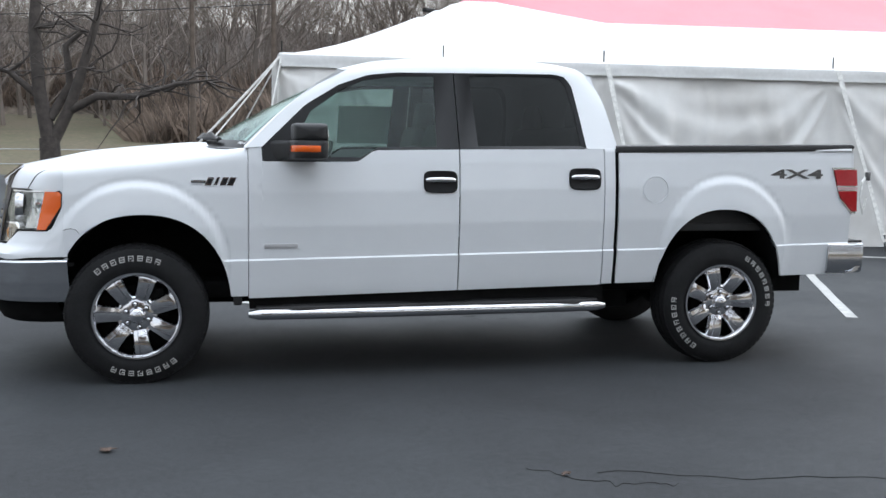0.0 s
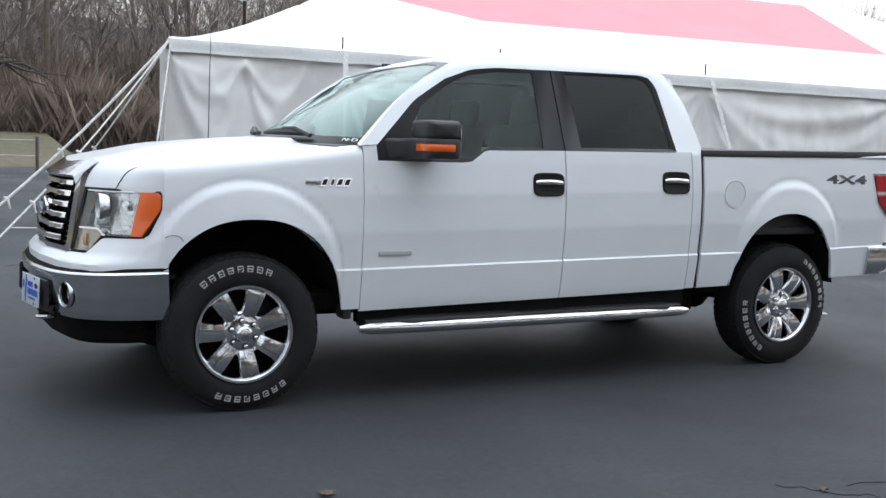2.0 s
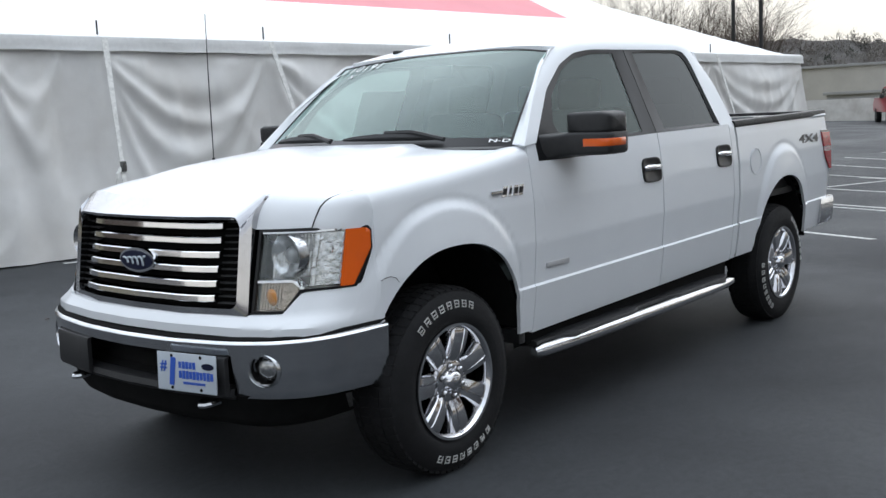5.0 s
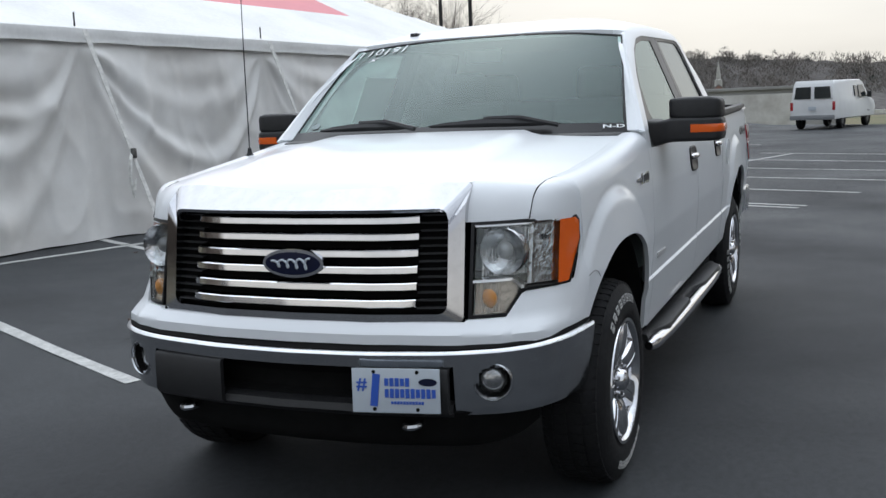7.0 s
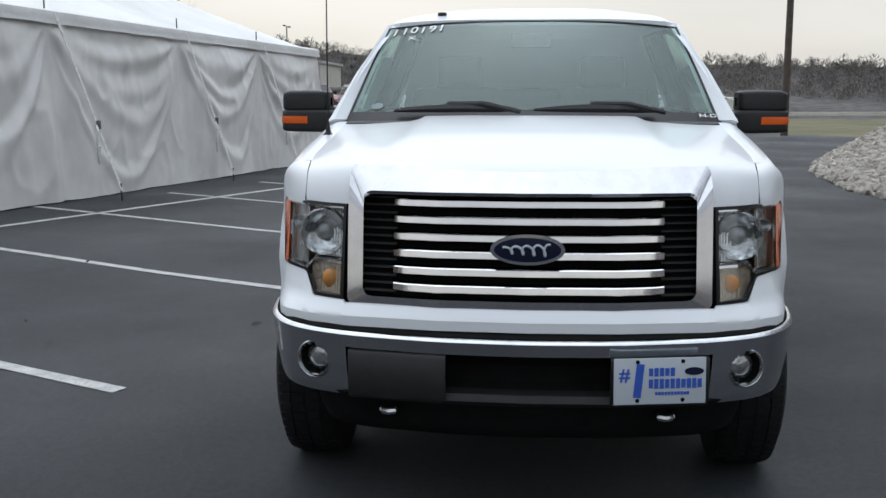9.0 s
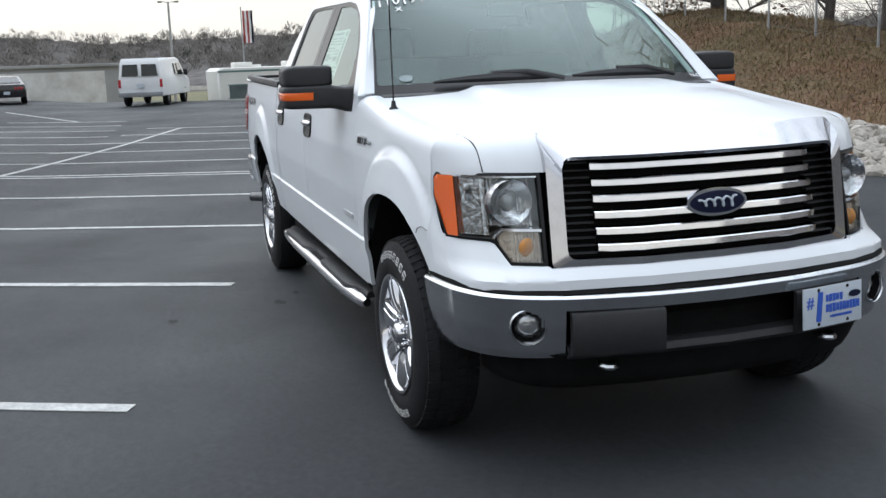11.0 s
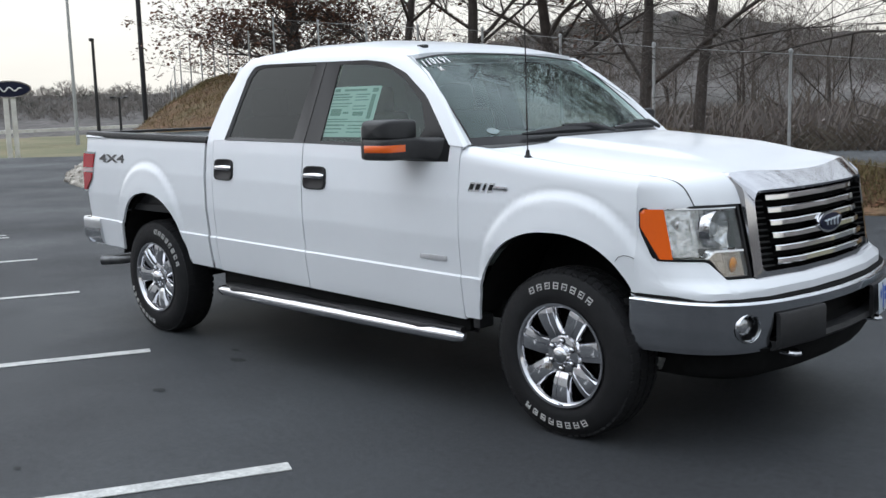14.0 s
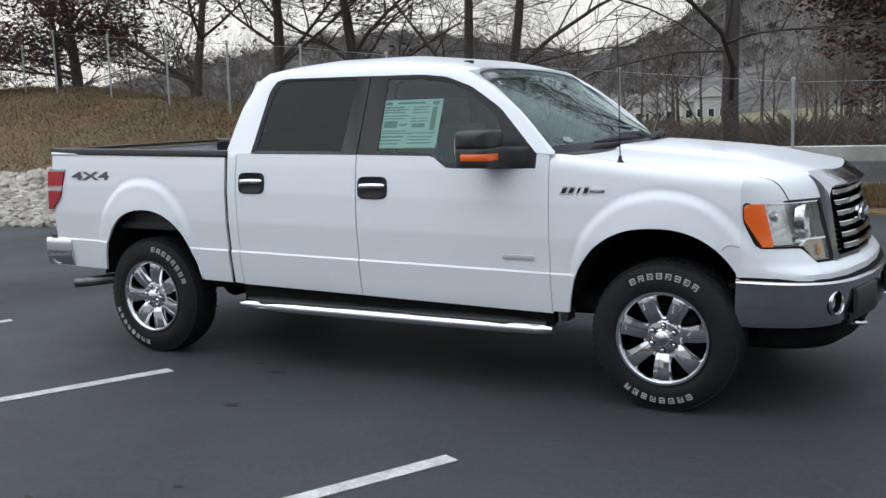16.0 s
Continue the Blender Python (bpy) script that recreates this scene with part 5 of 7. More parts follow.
for i, e in enumerate(LE):
    e = np.array(e)
    h = cross_hit(e)
    paint_line(e, h)
    if i == 4:
        paint_line(e + XD * 0.32, h + XD * 0.32)
    if i > 0:
        paint_line(h + LN * 0.1, h + LN * (1.3 if i < 3 else 1.0))
paint_line(cross_hit(np.array(LE[0])) - XD * 0.3, cross_hit(np.array(LE[9])))
paint_line((-1.78, 10.2), (0.75, 16.6)); paint_line((-2.3, 8.95), (-0.1, 8.5)); paint_line((-0.6, -5.3), (1.35, -5.02))
paint_line((36, 6.0), (46, 9.5)); paint_line((30, 3.0), (40, 6.0))
for k in range(6):
    paint_line((16.5 + 2.5 * k, 2.5 - 0.2 * k), (18.4 + 2.5 * k, 6.2 - 0.2 * k))

# open ground to the horizon, lower beyond the lot
def far_z(x, y):
    z = np.interp(x, [-900, -62, 36, 42, 60, 120, 900], [-0.4, -0.4, -0.9, -2.3, -3.2, -4.0, -4.0])
    z = np.where(y > 4, np.interp(x, [-62, 56, 62, 120, 900], [-0.3, -1.2, -2.6, -4.0, -4.0]), z)
    return np.where(y > 62, 1.0 + np.minimum(0.04 * (y - 62), 6), np.where(y < -14, np.minimum(z, -0.4), z))


M_GRASS = mat("winter_grass", (0.17, 0.14, 0.075), 0.95, vary=0.2, scale=0.12, color2=(0.085, 0.095, 0.04), fine=0.3, fine_scale=6, bump=0.4, bump_scale=9)
gx = np.r_[-900, -400, -200, -100, np.linspace(-62, 120, 46), 200, 400, 900]
gy = np.r_[-900, -400, -200, -100, np.linspace(-60, 100, 41), 200, 400, 900]
P = [[(x, y, float(far_z(x, y))) for x in gx] for y in gy]
tagged(obj("ground", *slab(P, (0, 0, -1.0)), M_GRASS), "dull winter grass and earth beyond the lot", "ground", kind="structure")

# ---------------------------------------------------------------- the big tent
T0, TD, TN = np.array([-0.48, 7.50]), np.array([0.9916, -0.1289]), np.array([0.1289, 0.9916])
TS, TW = 18.85, 12.0
M_CANVAS = mat("tent_canvas", (0.78, 0.78, 0.77), 0.55, vary=0.05, scale=0.8, color2=(0.66, 0.66, 0.645), fine=0.04, fine_scale=20)
M_WALLC = mat("tent_wall_canvas", (0.73, 0.725, 0.71), 0.5, vary=0.08, scale=0.8, color2=(0.62, 0.60, 0.57), fine=0.03, fine_scale=4)
M_REDC = mat("tent_red_canvas", (0.68, 0.20, 0.23), 0.55, vary=0.06, scale=0.8)
M_ROPE = mat("tent_strap", (0.84, 0.835, 0.80), 0.8, vary=0.15, scale=20)
M_DARKPIN = mat("pin_steel", (0.06, 0.06, 0.06), 0.6, 0.6, vary=0.2)
tent = empty("party_tent", "large white pole tent with a red roof stripe and canvas walls", "tent")
EAVE = lambda s: 2.66 - 0.009 * s


def tpt(s, d, z):
    p = T0 + TD * (s + 0.30 * d * max(0.0, 1 - s / 3.0) ** 2) + TN * d
    return (p[0], p[1], z)


def roof_z(s, d):
    sp = min(max(s, 5.6), TS - 5.6)
    r = max(abs(s - sp) / 5.6, abs(d - 6.0) / 6.0)
    sag = -0.05 * math.sin(math.pi * ((s % 3.6) / 3.6)) * max(0, 1 - d / 1.5)
    return EAVE(s) + 2.75 * max(0.0, 1 - r) ** 1.12 + sag


drows = np.unique(np.r_[np.linspace(0, 2.07, 7), np.linspace(2.07, 4.64, 7), np.linspace(4.64, 12, 16)])
SL = lambda d: max(0.35, 5.06 - (d - 2.07) * 1.97)


def roof_part(nm, rows, s0, s1, n, material, lab):
    P = [[tpt(s, d, roof_z(s, d)) for s in np.linspace(s0(d), s1(d), n)] for d in rows]
    obj(nm, *slab(P, (0, 0, -0.012)), material, tent, lab, angle=50)


mid = drows[(drows >= 2.069) & (drows <= 4.641)]
roof_part("roof_canvas", drows[drows <= 2.071], lambda d: 0, lambda d: TS, 60, M_CANVAS, "white tent roof canvas")
roof_part("roof_canvas", mid, lambda d: 0, SL, 14, M_CANVAS, "")
roof_part("roof_stripe", mid, SL, lambda d: 13.25, 34, M_REDC, "faded red roof stripe")
roof_part("roof_canvas", mid, lambda d: 13.25, lambda d: TS, 20, M_CANVAS, "")
roof_part("roof_canvas", drows[drows >= 4.639], lambda d: 0, lambda d: TS, 60, M_CANVAS, "")
POSTS = [0.0, 2.25, 4.55, 7.95, 11.75, 15.2, TS]
rnd = random.Random(11)


def wall_panel(s0, s1, along, normal, origin, nm="wall_panel", ph=0.0):
    """A hanging canvas wall: slack swags between its posts, folds that fan out from its top corners, and crumples."""
    r = random.Random(int(ph * 10) + 3)
    grp, L, H = ph * 0.37, s1 - s0, 2.35
    n, m = max(40, int(L * (26 if ph < 30 else 9))), 52
    subs = ((0.06, 0.45), (0.45, 0.80)) if ph == 0 else ((0.0, 1.0),)
    swags = [(r.uniform(0.38, 0.62), dp * r.uniform(0.85, 1.15), r.uniform(0.05, 0.09), r.uniform(0.035, 0.06)) for dp in ((0.12, 0.24, 0.36, 0.46) if ph == 0 else (0.16, 0.34, 0.55, 0.80))]
    drops = [(r.uniform(0.15, 0.85), r.uniform(-0.25, 0.25), r.uniform(0.03, 0.06), r.uniform(0.02, 0.045)) for _ in range(int(2 + L * 1.3))]
    fan = [(r.uniform(9, 15), r.uniform(0, 6.28)) for _ in range(2)]
    P = []
    for i in range(m):
        u = i / (m - 1)
        row = []
        for j in range(n):
            q = j / (n - 1)
            s = s0 + L * q
            d = 0.09 * noise.noise(Vector((s * 0.8, u * 1.3, grp)))
            for (qa, qb), (c, dp, wd, am) in itertools.product(subs, swags):
                v = (q - qa) / (qb - qa)
                if not 0 < v < 1:
                    continue
                e = 0.5 * v / c if v < c else 0.5 + 0.5 * (v - c) / (1 - c)
                arc = 0.03 + dp * (1 - (2 * e - 1) ** 2)
                x = (u - arc) / (wd * (0.5 + 2.0 * e * (1 - e)))
                d += am * (math.exp(-x * x) - 0.45 * math.exp(-(x + 1.5) ** 2)) * (0.4 + 2.4 * e * (1 - e))
            for c, sl, wd, am in drops:
                x = (q - c - sl * u * 0.5 - 0.04 * noise.noise(Vector((u * 3, c * 9, grp)))) * L / (wd * (1 + 1.2 * u) * 2.2)
                d += am * math.exp(-x * x) * smooth((u - 0.05) / 0.3)
            for k, (fr, p0) in enumerate(fan):
                a, b = (q if k == 0 else 1 - q) * L, u * H
                d += 0.020 * math.sin(math.atan2(b, a + 0.05) * fr + p0) * math.exp(-math.hypot(a, b) / 0.9)
            cr = max(0.0, 1 - 3.5 * abs(noise.noise(Vector((s * 2.1 + u, u * 2.6, grp + 4)))))
            d += 0.020 * cr * cr + 0.008 * noise.noise(Vector((s * 5.0, u * 8.0, grp + 9)))
            d *= float(smooth(min(q, 1 - q) * L / 0.22 + 0.02))
            d = max(-0.03, d * min(1.0, u / 0.08 + 0.05)) - 0.03 * max(0.0, 1 - u / 0.05)
            d += 0.12 * u ** 1.6
            z1 = EAVE(s) - 0.13
            p = origin + along * (s + (0.75 * u ** 1.4 * q ** 5 if s1 == TS and ph < 30 else 0.0)) - normal * (d + 0.02)
            z0 = float(ground_z(p[0], p[1])) + 0.012 + 0.02 * abs(noise.noise(Vector((s * 1.7, 3.0, grp))))
            row.append((p[0], p[1], z1 + (z0 - z1) * u))
        P.append(row)
    obj(nm, *slab(P, (normal[0] * 0.006, normal[1] * 0.006, 0)), M_WALLC, tent, "hanging white canvas wall with folds", angle=70)


for a, b in zip(POSTS[:-1], POSTS[1:]):
    wall_panel(a - (0.14 if a == 0 else 0), b, TD, TN, T0, ph=a)
EA = (TN + TD * 0.30) / np.linalg.norm(TN + TD * 0.30); EN = np.array([EA[1], -EA[0]])
wall_panel(-0.14, 6.0, EA, EN, T0, ph=31.0); wall_panel(6.02, TW, EA, EN, T0, ph=37.0)
far_o = T0 + TD * TS
wall_panel(0.0, 6.0, TN, -TD, far_o, ph=41.0); wall_panel(6.02, TW, TN, -TD, far_o, ph=47.0)
wall_panel(3.6, 9.4, TD, -TN, T0 + TN * TW, ph=51.0); wall_panel(9.42, TS, TD, -TN, T0 + TN * TW, ph=57.0)
# valance: a band that hangs from the eave
def valance(origin, along, normal, s1, ev):
    P = []
    for z, o in ((0.03, 0.0), (0.0, 0.05), (-0.06, 0.065), (-0.10, 0.06), (-0.165, 0.07)):
        P.append([(*(origin + along * s - normal * (o + 0.003 * math.sin(s * 9 + z * 30))), ev(s) + z + (0.004 * math.sin(s * 5.3) if z < -0.1 else 0)) for s in np.linspace(-0.03, s1 + 0.03, int(s1 * 7))])
    obj("valance", *slab(P, (normal[0] * 0.01, normal[1] * 0.01, 0)), M_CANVAS, tent, "white hanging eave band")


valance(T0, TD, TN, TS, EAVE)
valance(T0, EA, EN, TW * 1.03, lambda s: EAVE(0)); valance(far_o, TN, -TD, TW, lambda s: EAVE(TS))
for k, s in enumerate(POSTS):
    p = T0 + TD * s - TN * 0.03
    z0 = float(ground_z(*p))
    po = obj("side_pole", *tube([(p[0] + TN[0] * 0.16, p[1] + TN[1] * 0.16, z0), (p[0] + TN[0] * 0.14, p[1] + TN[1] * 0.14, EAVE(s) - 0.04)], 0.03, 8), M_STEEL, tent, "grey side pole")
    obj("pole_pin", *tube([(p[0] + TN[0] * 0.03, p[1] + TN[1] * 0.03, EAVE(s) - 0.02), (p[0] + TN[0] * 0.03, p[1] + TN[1] * 0.03, EAVE(s) + 0.19)], 0.011, 6), M_DARKPIN, po, "dark steel pin above the eave")
    if k in (0, 6):
        continue
    b = p + np.array([(0.0, -0.25, 0.34, 0.46, 0.5, 0.25)[k], -0.72])
    zb = float(ground_z(*b))
    top, bot = np.array([p[0], p[1] - 0.10, EAVE(s) - 0.02]), np.array([b[0], b[1], zb + 0.14])
    dirv = (bot - top)
    across = np.cross(dirv, [TN[0], TN[1], 0.0]); across /= np.linalg.norm(across)
    P = [[top + dirv * u + across * w * (1 - 0.35 * math.sin(3 * u) ** 2) + np.array([0, -0.02, 0.0]) for u in np.linspace(0, 1, 10)] for w in (-0.036, 0.036)]
    sp = obj("guy_strap", *slab(P, (0, 0.006, 0)), M_ROPE, tent, "white webbing strap with a ratchet")
    c = top + dirv * 0.62
    boxo("ratchet", tuple(c + np.array([0, -0.035, 0])), (0.06, 0.05, 0.12), M_STEEL, sp, 0.01)
    obj("loose_strap", *tube([c, c + np.array([-0.10, -0.06, -0.08]), c + np.array([-0.13, -0.06, -0.30]), c + np.array([-0.07, -0.05, -0.52]), c + np.array([-0.02, -0.05, -0.30])], [0.02, 0.022, 0.018, 0.02, 0.014], 6), M_ROPE, sp)
    obj("stake", *tube([(b[0] + 0.03, b[1], zb - 0.05), (b[0], b[1], zb + 0.24)], 0.014, 8), M_STEEL, sp, "iron tent stake")
pc = np.array([*(T0 - TN * 0.03), EAVE(0)])
for bx, by in ((-2.95, 7.05), (-2.65, 6.35), (-1.9, 9.6), (-1.08, 6.2)):
    b = np.array([bx, by, float(ground_z(bx, by)) + 0.1])
    r = obj("guy_rope", *tube([pc + (b - pc) * u + np.array([0, 0, -0.10 * math.sin(math.pi * u)]) for u in np.linspace(0, 1, 12)], 0.018 if by > 7 and by < 8 else 0.011, 6), M_ROPE, tent, "white corner guy rope")
    for q in (0.55, 0.8):
        k = pc + (b - pc) * q + np.array([0, 0, -0.10 * math.sin(math.pi * q)])
        obj("knot", *tube([k + np.array([-0.04, 0, 0.02]), k, k + np.array([0.03, 0.01, -0.12])], [0.014, 0.022, 0.008], 8), M_ROPE, r)
    obj("stake", *tube([(bx, by, b[2] - 0.2), (bx - 0.02, by, b[2] + 0.15)], 0.016, 8), M_STEEL, r)


# ---------------------------------------------------------------- bank with rocks, leaves and fence
BASE_X = [-8, -4, -2, 0.9, 2.4, 4.5, 7, 11, 14, 16.5, 19, 20.6, 22.5, 24.5, 28, 34]
BASE_Y = [-10.5, -9.2, -8.9, -8.1, -7.1, -6.2, -5.5, -5.35, -5.65, -6.15, -6.9, -7.5, -9.0, -11.4, -13.4, -18]
FEN_X = [-8, -4, -0.6, 2.06, 4.6, 8, 11, 14, 16.3, 18.4, 21, 24, 28, 33]
FEN_Y = [-11.2, -10.0, -9.4, -9.5, -9.9, -10.8, -11.4, -12.05, -12.45, -12.6, -13.0, -14, -15.5, -18]
FEN_Z = [0.25, 0.3, 0.32, 0.60, 0.85, 1.25, 1.60, 1.92, 2.15, 2.36, 2.5, 2.4, 1.9, 0.5]


def bank_z(x, y):
    b, f, h = float(np.interp(x, BASE_X, BASE_Y)), float(np.interp(x, FEN_X, FEN_Y)), float(np.interp(x, FEN_X, FEN_Z))
    t = (b - y) / max(0.4, b - f)
    g = float(ground_z(x, 0))
    if t <= 0:
        return g - 0.3
    prof = float(np.interp(t, [0, 0.22, 0.6, 1.0, 1.25, 1.9, 3.0], [0.02, 0.26, 0.70, 1.0, 1.05, 0.6, -0.6]))
    return g + (h - g) * prof + 0.06 * noise.noise(Vector((x * 0.7, y * 0.7, 2))) * min(1, t * 3) + 0.02 * noise.noise(Vector((x * 3, y * 3, 5)))


M_BANK = mat("leafy_bank", (0.165, 0.088, 0.050), 0.95, vary=0.2, scale=0.55, color2=(0.125, 0.104, 0.048), fine=0.45, fine_scale=14, bump=0.6, bump_scale=18)
P = []
for x in np.linspace(-8, 34, 110):
    b, f = float(np.interp(x, BASE_X, BASE_Y)), float(np.interp(x, FEN_X, FEN_Y))
    P.append([(x, b + (f - b) * t, bank_z(x, b + (f - b) * t)) for t in np.r_[-0.06, np.linspace(0.0, 1.25, 26), 1.5, 1.9, 2.4, 3.0]])
tagged(obj("bank", *slab(P, (0, 0, -0.4)), M_BANK, angle=60), "brown leafy bank with thin winter grass", "bank", kind="structure")

M_ROCK = mat("riprap_stone", (0.41, 0.38, 0.335), 0.9, vary=0.18, scale=3.0, color2=(0.30, 0.27, 0.23), fine=0.15, fine_scale=30, bump=0.5, bump_scale=14, objrand=0.28)
M_ROCKJ = mat("riprap_stone_small", (0.41, 0.38, 0.335), 0.9, vary=0.18, scale=3.0, color2=(0.30, 0.27, 0.23), fine=0.15, fine_scale=30, bump=0.5, bump_scale=14, island=0.28)


def rock_mesh(seed):
    r = random.Random(seed)
    bm = bmesh.new()
    bmesh.ops.create_icosphere(bm, subdivisions=1, radius=1.0)
    for v in bm.verts:
        v.co *= 0.75 + 0.5 * r.random()
        v.co.x *= 1.2; v.co.z *= 0.72
    V, F = [tuple(v.co) for v in bm.verts], [tuple(q.index for q in f.verts) for f in bm.faces]
    bm.free()
    return np.array(V), F


riprap = empty("riprap", "pale broken stones laid along the foot of the bank", "stones")
rm = [rock_mesh(k) for k in range(8)]
meshes = []
for k, (V, F) in enumerate(rm):
    me = bpy.data.meshes.new("rock")
    me.from_pydata([tuple(v) for v in V], [], F); me.materials.append(M_ROCK)
    meshes.append(me)
rr_ = random.Random(3)
rest, cnt = [], 0
spots = []
for _ in range(5600):
    x = rr_.uniform(1.5, 27.5)
    b, f = float(np.interp(x, BASE_X, BASE_Y)), float(np.interp(x, FEN_X, FEN_Y))
    t = rr_.uniform(-0.10, 1.75 + 0.35 * math.sin(x * 1.1)) * min(1.0, (x - 0.5) / 3) * (1.0 if x < 20 else max(0.3, 1 - (x - 20) / 9))
    spots.append((x, b - t))
spots.sort(key=lambda p: (p[0] - 12) ** 2 * 0.3 + p[1] * -1)
for x, y in spots:
    sz = rr_.uniform(0.055, 0.135)
    z = max(bank_z(x, y), float(ground_z(x, 0))) + sz * 0.25
    k = rr_.randrange(8)
    q = Euler((rr_.uniform(-0.5, 0.5), rr_.uniform(-0.5, 0.5), rr_.uniform(0, 6.28)))
    m = Matrix.LocRotScale((x, y, z), q, (sz, sz, sz))
    if cnt < 300:
        o = new("rock", meshes[k]); o.parent = riprap; o.matrix_basis = m
        cnt += 1
    else:
        V, F = rm[k]
        mm = np.array(m)
        rest.append((V @ mm[:3, :3].T + mm[:3, 3], F))
o = obj("rock_bed", *join(*rest), M_ROCKJ, riprap, "smaller stones of the same bed", smooth=False)
o["kind"] = "stuff"

# fallen leaves on the bank and a few on the asphalt
M_LEAF = mat("dead_leaf", (0.25, 0.118, 0.066), 0.9, vary=0.3, scale=3, color2=(0.14, 0.083, 0.05), island=0.5)
def leaf_bits(spots, size, r, flat=1.0):
    V, F = [], []
    for x, y, z in spots:
        a, t, u = r.uniform(0, 6.28), r.uniform(-0.5, 0.5), r.uniform(-0.5, 0.5)
        s = size * r.uniform(0.6, 1.3)
        b = len(V)
        for c, d, e in ((1, 0, 0), (0.2, 0.55, 0.25), (-0.9, 0.1, 0.05), (0.1, -0.5, 0.2)):
            V.append((x + s * (c * math.cos(a) - d * math.sin(a)), y + s * (c * math.sin(a) + d * math.cos(a)), z + s * (c * t * 0.3 + d * u * 0.5 + e * 0.35) * flat + 0.008))
        F += [(b, b + 1, b + 2), (b, b + 2, b + 3)]
    return V, F


r = random.Random(21)
sp = []
for _ in range(85000):
    x = r.uniform(-6, 27)
    b, f = float(np.interp(x, BASE_X, BASE_Y)), float(np.interp(x, FEN_X, FEN_Y))
    t = r.uniform(0.22, 1.3)
    y = b + (f - b) * t
    if noise.noise(Vector((x * 0.45, y * 0.7, 1))) > -0.35 - 0.5 * (1 - t) + r.uniform(-0.25, 0.25):
        sp.append((x, y, bank_z(x, y)))
tagged(obj("leaf_litter", *leaf_bits(sp, 0.030, r), M_LEAF, smooth=False), "brown dead leaves scattered over the bank", "leaves", kind="stuff")
M_STRAW = mat("winter_straw", (0.205, 0.138, 0.070), 0.95, vary=0.3, scale=0.45, color2=(0.122, 0.114, 0.046), island=0.4)
V, F = [], []
for _ in range(60000):
    x = r.uniform(-6, 27)
    b, f = float(np.interp(x, BASE_X, BASE_Y)), float(np.interp(x, FEN_X, FEN_Y))
    t = 0.18 + 1.1 * r.random() ** 0.8
    y = b + (f - b) * t
    h, a, w = r.uniform(0.04, 0.13), r.uniform(0, 6.28), r.uniform(0.004, 0.010)
    z, i = bank_z(x, y) - 0.01, len(V)
    V += [(x - w * math.sin(a), y + w * math.cos(a), z), (x + w * math.sin(a), y - w * math.cos(a), z), (x + h * 0.7 * math.cos(a), y + h * 0.7 * math.sin(a), z + h)]
    F.append((i, i + 1, i + 2))
me = bpy.data.meshes.new("bank_grass"); me.from_pydata(V, [], F); me.materials.append(M_STRAW)
tagged(new("bank_grass", me), "thin dry winter grass on the bank", "grass", kind="stuff")
M_LEAFA = mat("wet_leaf", (0.13, 0.085, 0.065), 0.8, vary=0.3, scale=12)
def one_leaf(x, y, s, sd):
    s *= 0.75
    rr = random.Random(sd)
    pts = []
    for k in range(10):
        a = 2 * math.pi * k / 10
        q = s * (1.0 if k % 2 == 0 else 0.45) * rr.uniform(0.8, 1.15)
        pts.append((x + q * math.cos(a), y + q * math.sin(a), float(ground_z(x, y)) + 0.008 + 0.012 * rr.random()))
    V = [(x, y, float(ground_z(x, y)) + 0.02)] + pts
    P = V + [(a, b, c - 0.003) for a, b, c in V]
    F = [(0, 1 + k, 1 + (k + 1) % 10) for k in range(10)] + [(11, 12 + (k + 1) % 10, 12 + k) for k in range(10)] + [(1 + k, 12 + k, 12 + (k + 1) % 10, 1 + (k + 1) % 10) for k in range(10)]
    tagged(obj("fallen_leaf", P, F, M_LEAFA, smooth=False), "curled brown leaf on the asphalt", "leaf", "leaves on the asphalt")
for k, (x, y, s) in enumerate(((-1.88, -2.33, 0.06), (0.06, -3.03, 0.035), (-4.3, 5.0, 0.025), (3.2, 5.6, 0.04), (-0.9, 4.1, 0.025), (0.3, 3.3, 0.022), (-3.2, 3.6, 0.022), (2.6, 3.9, 0.025), (-4.0, 4.4, 0.022))):
    one_leaf(x, y, s, k)

# chain-link fence on the bank
M_GALV = mat("galvanised_post", (0.42, 0.43, 0.43), 0.5, 0.6, vary=0.12, scale=12)
M_WIRE = mat("fence_wire", (0.30, 0.31, 0.31), 0.6, 0.5, vary=0.1)
fence = empty("chain_link_fence", "galvanised chain-link fence along the top of the bank", "fence")
fx = [-7.5, -3.6, -0.6, 2.06, 4.6, 7.0, 9.4, 11.75, 14.0, 16.3, 18.4, 19.9, 21.4, 22.9, 24.4, 26, 27.6, 29.4, 31.2]
fp = [(x, float(np.interp(x, FEN_X, FEN_Y))) for x in fx]
fp = [(x, y, bank_z(x, y)) for x, y in fp]
for x, y, z in fp:
    po = obj("fence_post", *tube([(x, y, z - 0.1), (x, y, z + 1.56)], 0.024, 8), M_GALV, fence)
    obj("post_cap", *lathe([(0.0, 0.03), (0.025, 0.02), (0.036, 0.0), (0.036, -0.03)], 8, "z", (x, y, z + 1.57)), M_GALV, po)
for zz, rad in ((1.52, 0.006), (0.08, 0.002)):
    for a, b in zip(fp[:-1], fp[1:]):
        obj("tension_wire" if zz < 1 else "top_rail", *tube([(a[0], a[1], a[2] + zz), (b[0], b[1], b[2] + zz)], rad, 5), M_WIRE, fence)
V, F = [], []
